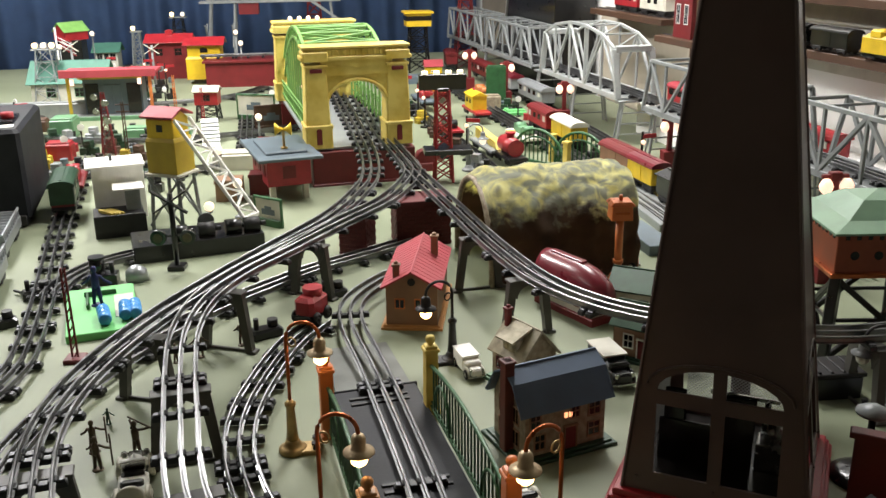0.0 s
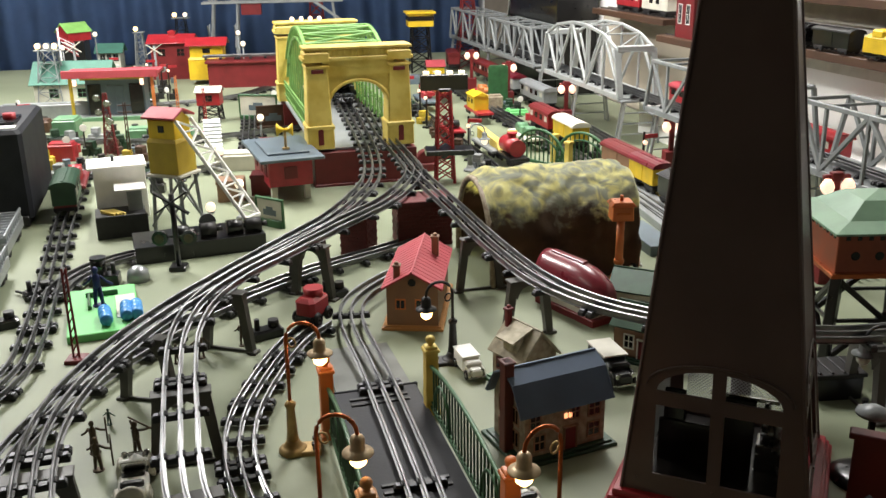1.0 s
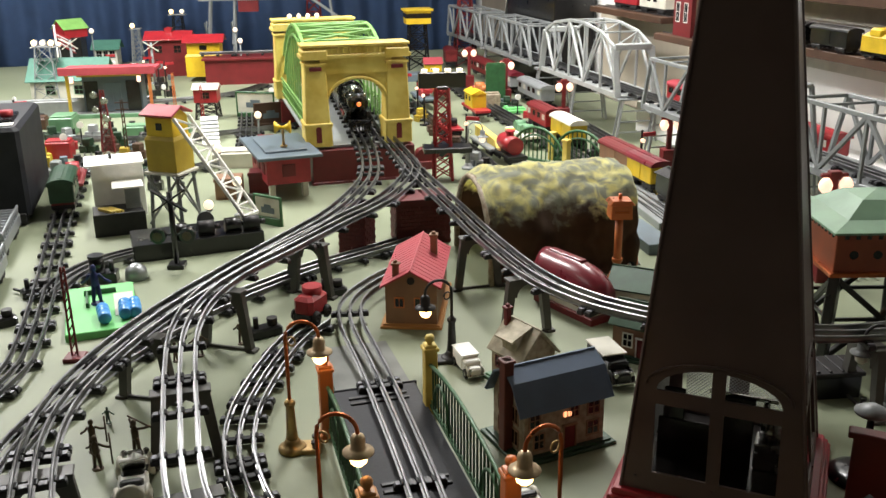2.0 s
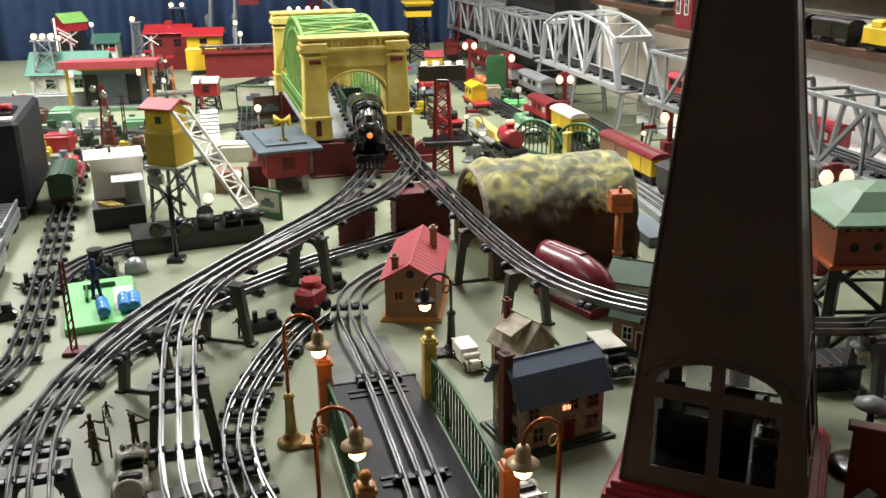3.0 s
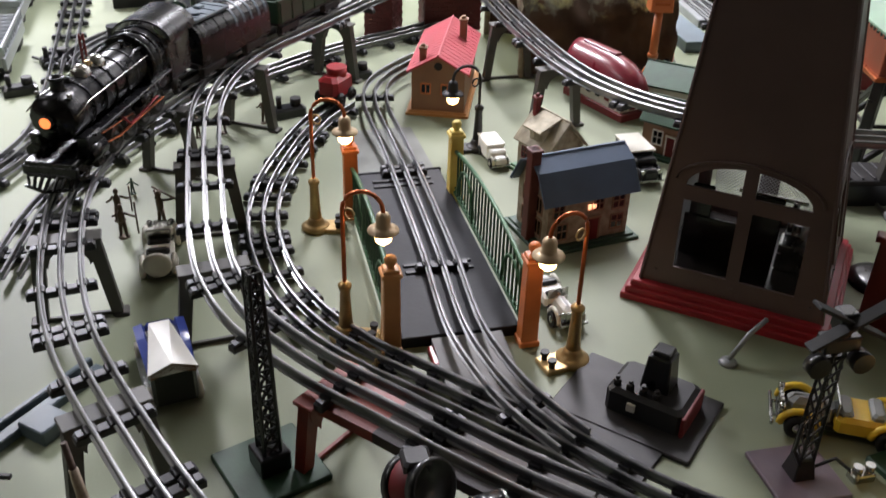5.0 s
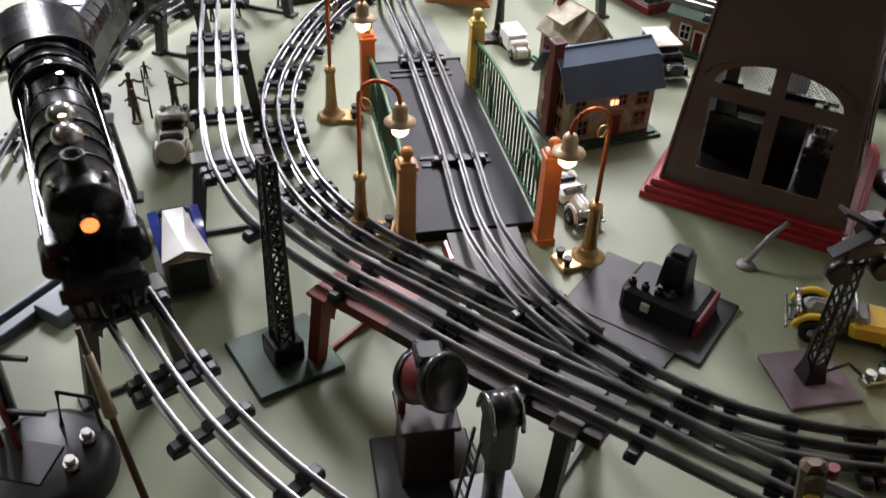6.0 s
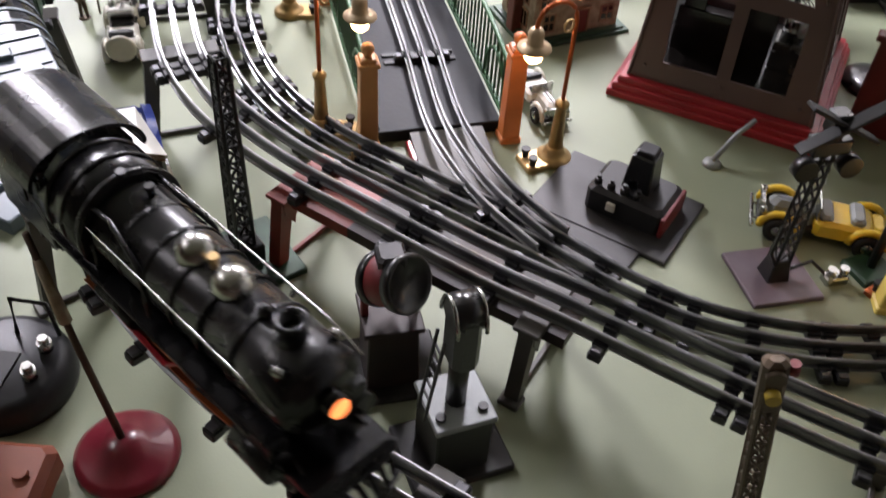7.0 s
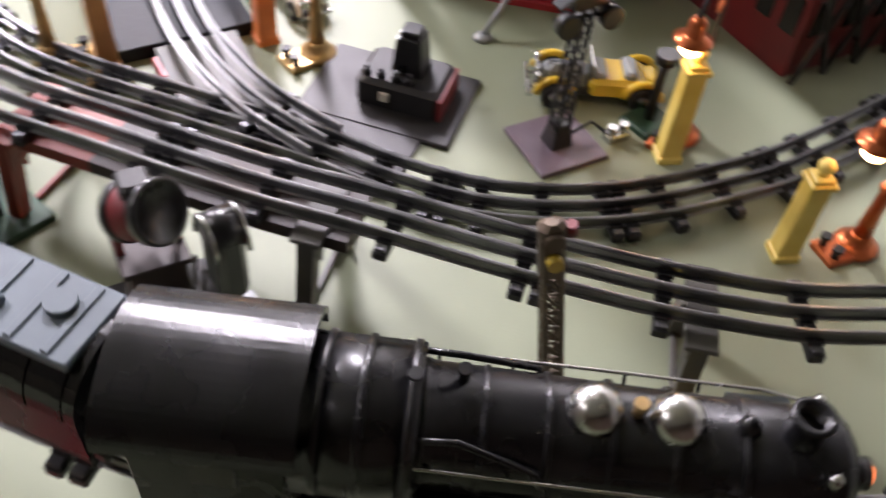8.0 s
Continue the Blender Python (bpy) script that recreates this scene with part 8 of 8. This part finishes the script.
# Past the red end, the dark plate doubles as the shade below the track.
t = thing("rust_girder", Matrix(), "rusty red girder end with a dark length standing in for shade under the track", "girder")
for (x0, y0), (x1, y1), paint, note in (((-0.062, 0.832), (-0.012, 0.803), "red_trestle", "rusty red girder end"), ((-0.012, 0.803), (0.15, 0.725), "girder", "dark brown girder length, also filling in the track's shade")):
    i0, i1 = near(B_LINE, x0, y0), near(B_LINE, x1, y1)
    bm = bmesh.new()
    sweep(bm, [p + Vector((0, 0, -0.0165)) for p in B_LINE[i0:i1 + 1]], [(-0.022, -0.010), (0.022, -0.010), (0.022, 0), (-0.022, 0)])
    part("plate", bm, paint, t, note)
disc = thing("disc_lamp", pose(0.459, 1.178, 0, 0, 0, 0), "dark toy lamp on a round black base", "street lamp", "street lamps")
part("base", turned([(0.036, 0), (0.036, 0.005), (0.026, 0.010), (0.010, 0.014)], 24), "black", disc)
part("stem", made(tube, [(0, 0, 0.01), (0, 0, 0.07), (0.008, 0, 0.085)], 0.004, 8), "iron", disc)
part("cap", turned([(0.004, 0.09), (0.018, 0.082), (0.018, 0.079), (0.004, 0.082)], 18), "grey", disc)


# ---------------------------------------------------------------- trackside clutter across the far table
def relay_box():
    t = thing("relay_box", pose(0, 0, -5), "small black toy relay box beside the tracks", "relay box", "relay boxes")
    part("case", joined((box, 0.034, 0.026, 0.022, (0, 0, 0), {"ch": 0.003})), "black", t)
    part("cap", joined((cyl, 0.008, 0.016, (0.006, 0, 0.021)), (cyl, 0.0095, 0.003, (0.006, 0, 0.036))), "iron", t)
    return t


def oil_drum(col, label):
    t = thing("oil_drum", pose(0, 0, -5), label, "oil drum", "oil drums")
    part("drum", turned([(0.010, 0), (0.0105, 0.001), (0.010, 0.009), (0.0106, 0.010), (0.010, 0.011), (0.010, 0.019), (0.0106, 0.0205), (0.010, 0.022), (0.008, 0.021)], 14), col, t)
    return t


def track_sign():
    t = thing("track_sign", pose(0, 0, -5), "white round toy trackside sign on a dark post", "sign", "trackside signs")
    part("post", joined((cyl, 0.0022, 0.06, (0, 0, 0)), (box, 0.016, 0.016, 0.004)), "black", t)
    part("board", joined((cyl, 0.010, 0.003, (0, -0.003, 0.058), "y")), "white", t)
    return t


def crate_stack(col, label):
    t = thing("crate_stack", pose(0, 0, -5), label, "crates", "crate stacks")
    for k, (x, y, z) in enumerate(((-0.012, 0, 0), (0.013, 0.003, 0), (0.0, 0.001, 0.0205))):
        part("crate", joined((box, 0.023, 0.022, 0.020, (x, y, z)), (box, 0.0245, 0.0235, 0.003, (x, y, z + 0.0085))), col, t)
    return t


def semaphore_post():
    t = thing("semaphore_post", pose(0, 0, -5), "slim dark semaphore post with a red arm", "signal post", "semaphores")
    part("base", joined((box, 0.022, 0.022, 0.006)), "black", t)
    part("mast", joined((beam, (0, 0, 0.005), (0, 0, 0.12), 0.005)), "black", t)
    part("arm", joined((box, 0.036, 0.003, 0.010, (0.018, -0.004, 0.104))), "red", t)
    part("lamp", joined((cyl, 0.005, 0.006, (0, -0.008, 0.095), "y")), "rosy", t)
    return t


PROTOS = [relay_box(), oil_drum("red", "bright red toy oil drum among the tracks"), oil_drum("slate", "dark grey toy oil drum among the tracks"), track_sign(), crate_stack("wood", "stack of dark brown toy crates"), crate_stack("mustard", "stack of mustard toy crates"), semaphore_post(), relay_box(), crate_stack("iron", "stack of black toy cases"), relay_box(), crate_stack("darkgreen", "stack of dark green toy cases"), crate_stack("silver", "stack of silver toy cases"), oil_drum("black", "black toy oil drum among the tracks")]
rnd = random.Random(21)
TAKEN = []
BLOCKED = [(-0.645, 2.0, 0.13), (-0.74, 2.05, 0.14), (-0.49, 2.38, 0.15), (-1.285, 3.22, 0.22), (-1.085, 2.12, 0.2), (-0.905, 2.07, 0.1), (-0.985, 2.27, 0.1), (-0.548, 1.9, 0.14), (-0.448, 2.78, 0.26), (-0.6, 3.1, 0.2), (-0.33, 2.4, 0.2), (-1.63, 3.56, 0.18), (-1.5, 4.2, 0.14), (-1.29, 4.05, 0.13), (-0.98, 4.05, 0.38), (-0.985, 3.2, 0.07), (-0.128, 2.44, 0.09), (-0.86, 2.86, 0.08), (-0.6, 2.27, 0.09)]
for line in (A_LINE, B_LINE):
    BLOCKED += [(q.x, q.y, 0.05) for q in line[::4] if q.y > 1.7]


def free(x, y, r):
    return all((x - a) ** 2 + (y - b) ** 2 > (r + c) ** 2 for a, b, c in BLOCKED + TAKEN)


def scatter(count, x0, x1, y0, y1, skew):
    placed = 0
    for _ in range(count * 8):
        if placed >= count:
            break
        y = rnd.uniform(y0, y1)
        x = rnd.uniform(x0, x1) - skew * (y - y0)
        if not free(x, y, 0.028):
            continue
        TAKEN.append((x, y, 0.028))
        copy_thing(PROTOS[rnd.randrange(len(PROTOS))], pose(x, y, 0, 0, 0, rnd.uniform(-30, 50)))
        placed += 1


scatter(70, -1.05, -0.66, 2.15, 3.9, 0.42)
scatter(42, -1.60, -1.12, 2.45, 4.3, 0.12)
scatter(18, 0.36, 0.40, 2.35, 3.7, 0.36)
scatter(26, -0.52, -0.42, 2.55, 3.8, 0.36)
scatter(24, -0.02, 0.0, 2.45, 4.2, 0.36)
for proto in PROTOS:
    for o in (*proto.children_recursive, proto):
        bpy.data.objects.remove(o)
track("ground_track", up([(-1.75, 2.75), (-1.35, 2.55), (-1.05, 2.42), (-0.80, 2.45), (-0.70, 2.62), (-0.78, 2.95), (-0.95, 3.5)], 0.0185), "three-rail loop curving through the toy town", 0.06)
track("ground_track", up([(-2.1, 3.45), (-1.7, 3.32), (-1.3, 3.42), (-1.05, 3.6), (-0.98, 3.85)], 0.0185), "three-rail track behind the station", 0.06)


# ---------------------------------------------------------------- what moves
def run_of(line):
    s = [0.0]
    for p, q in zip(line, line[1:]):
        s.append(s[-1] + (q - p).length)
    return s


def motions():
    """The train rolls along the outer elevated track; TRAVEL gives the place of its headlamp on the line."""
    runs = run_of(A_LINE)
    marks = [(t, runs[near(A_LINE, x, y)]) for t, x, y in TRAVEL]
    ts, ss = [m[0] for m in marks], [m[1] for m in marks]

    def at(t):
        for k in range(len(ts) - 1):
            if t <= ts[k + 1]:
                break
        sl = [(ss[i + 1] - ss[i]) / (ts[i + 1] - ts[i]) for i in range(len(ts) - 1)]
        m = [sl[0]] + [(sl[i] + sl[i + 1]) / 2 for i in range(len(sl) - 1)] + [sl[-1]]
        h = ts[k + 1] - ts[k]
        f = (t - ts[k]) / h
        return (2 * f ** 3 - 3 * f * f + 1) * ss[k] + (f ** 3 - 2 * f * f + f) * h * m[k] + (3 * f * f - 2 * f ** 3) * ss[k + 1] + (f ** 3 - f * f) * h * m[k + 1]
    times = [round(0.1 * k, 1) for k in range(81)]
    for ob, back, half in ((LOCO, 0.141, 0.06), (TENDER, 0.141 + 0.243, 0.05), (CAR, 0.141 + 0.243 + 0.198, 0.06)):
        rows = []
        for t in times:
            s = at(t) - back
            p, _ = along(A_LINE, max(0.0, s + half))
            q, _ = along(A_LINE, max(0.0, s - half))
            d = p - q
            c = (p + q) / 2
            rows.append((t, pose(c.x, c.y, ZE + 0.0005, 0, 0, math.degrees(math.atan2(d.y, d.x)))))
        walk(ob, rows)


# seconds, and the headlamp's place on the plan
TRAVEL = [(0.0, -0.62, 3.43), (1.5, -0.41, 2.70), (2.8, -0.255, 2.16), (3.5, -0.257, 1.78), (4.0, -0.335, 1.53), (4.5, -0.396, 1.26), (6.0, -0.20, 0.735), (6.5, -0.105, 0.645), (7.0, 0.030, 0.562), (7.5, 0.19, 0.505), (8.0, 0.335, 0.484)]

motions()
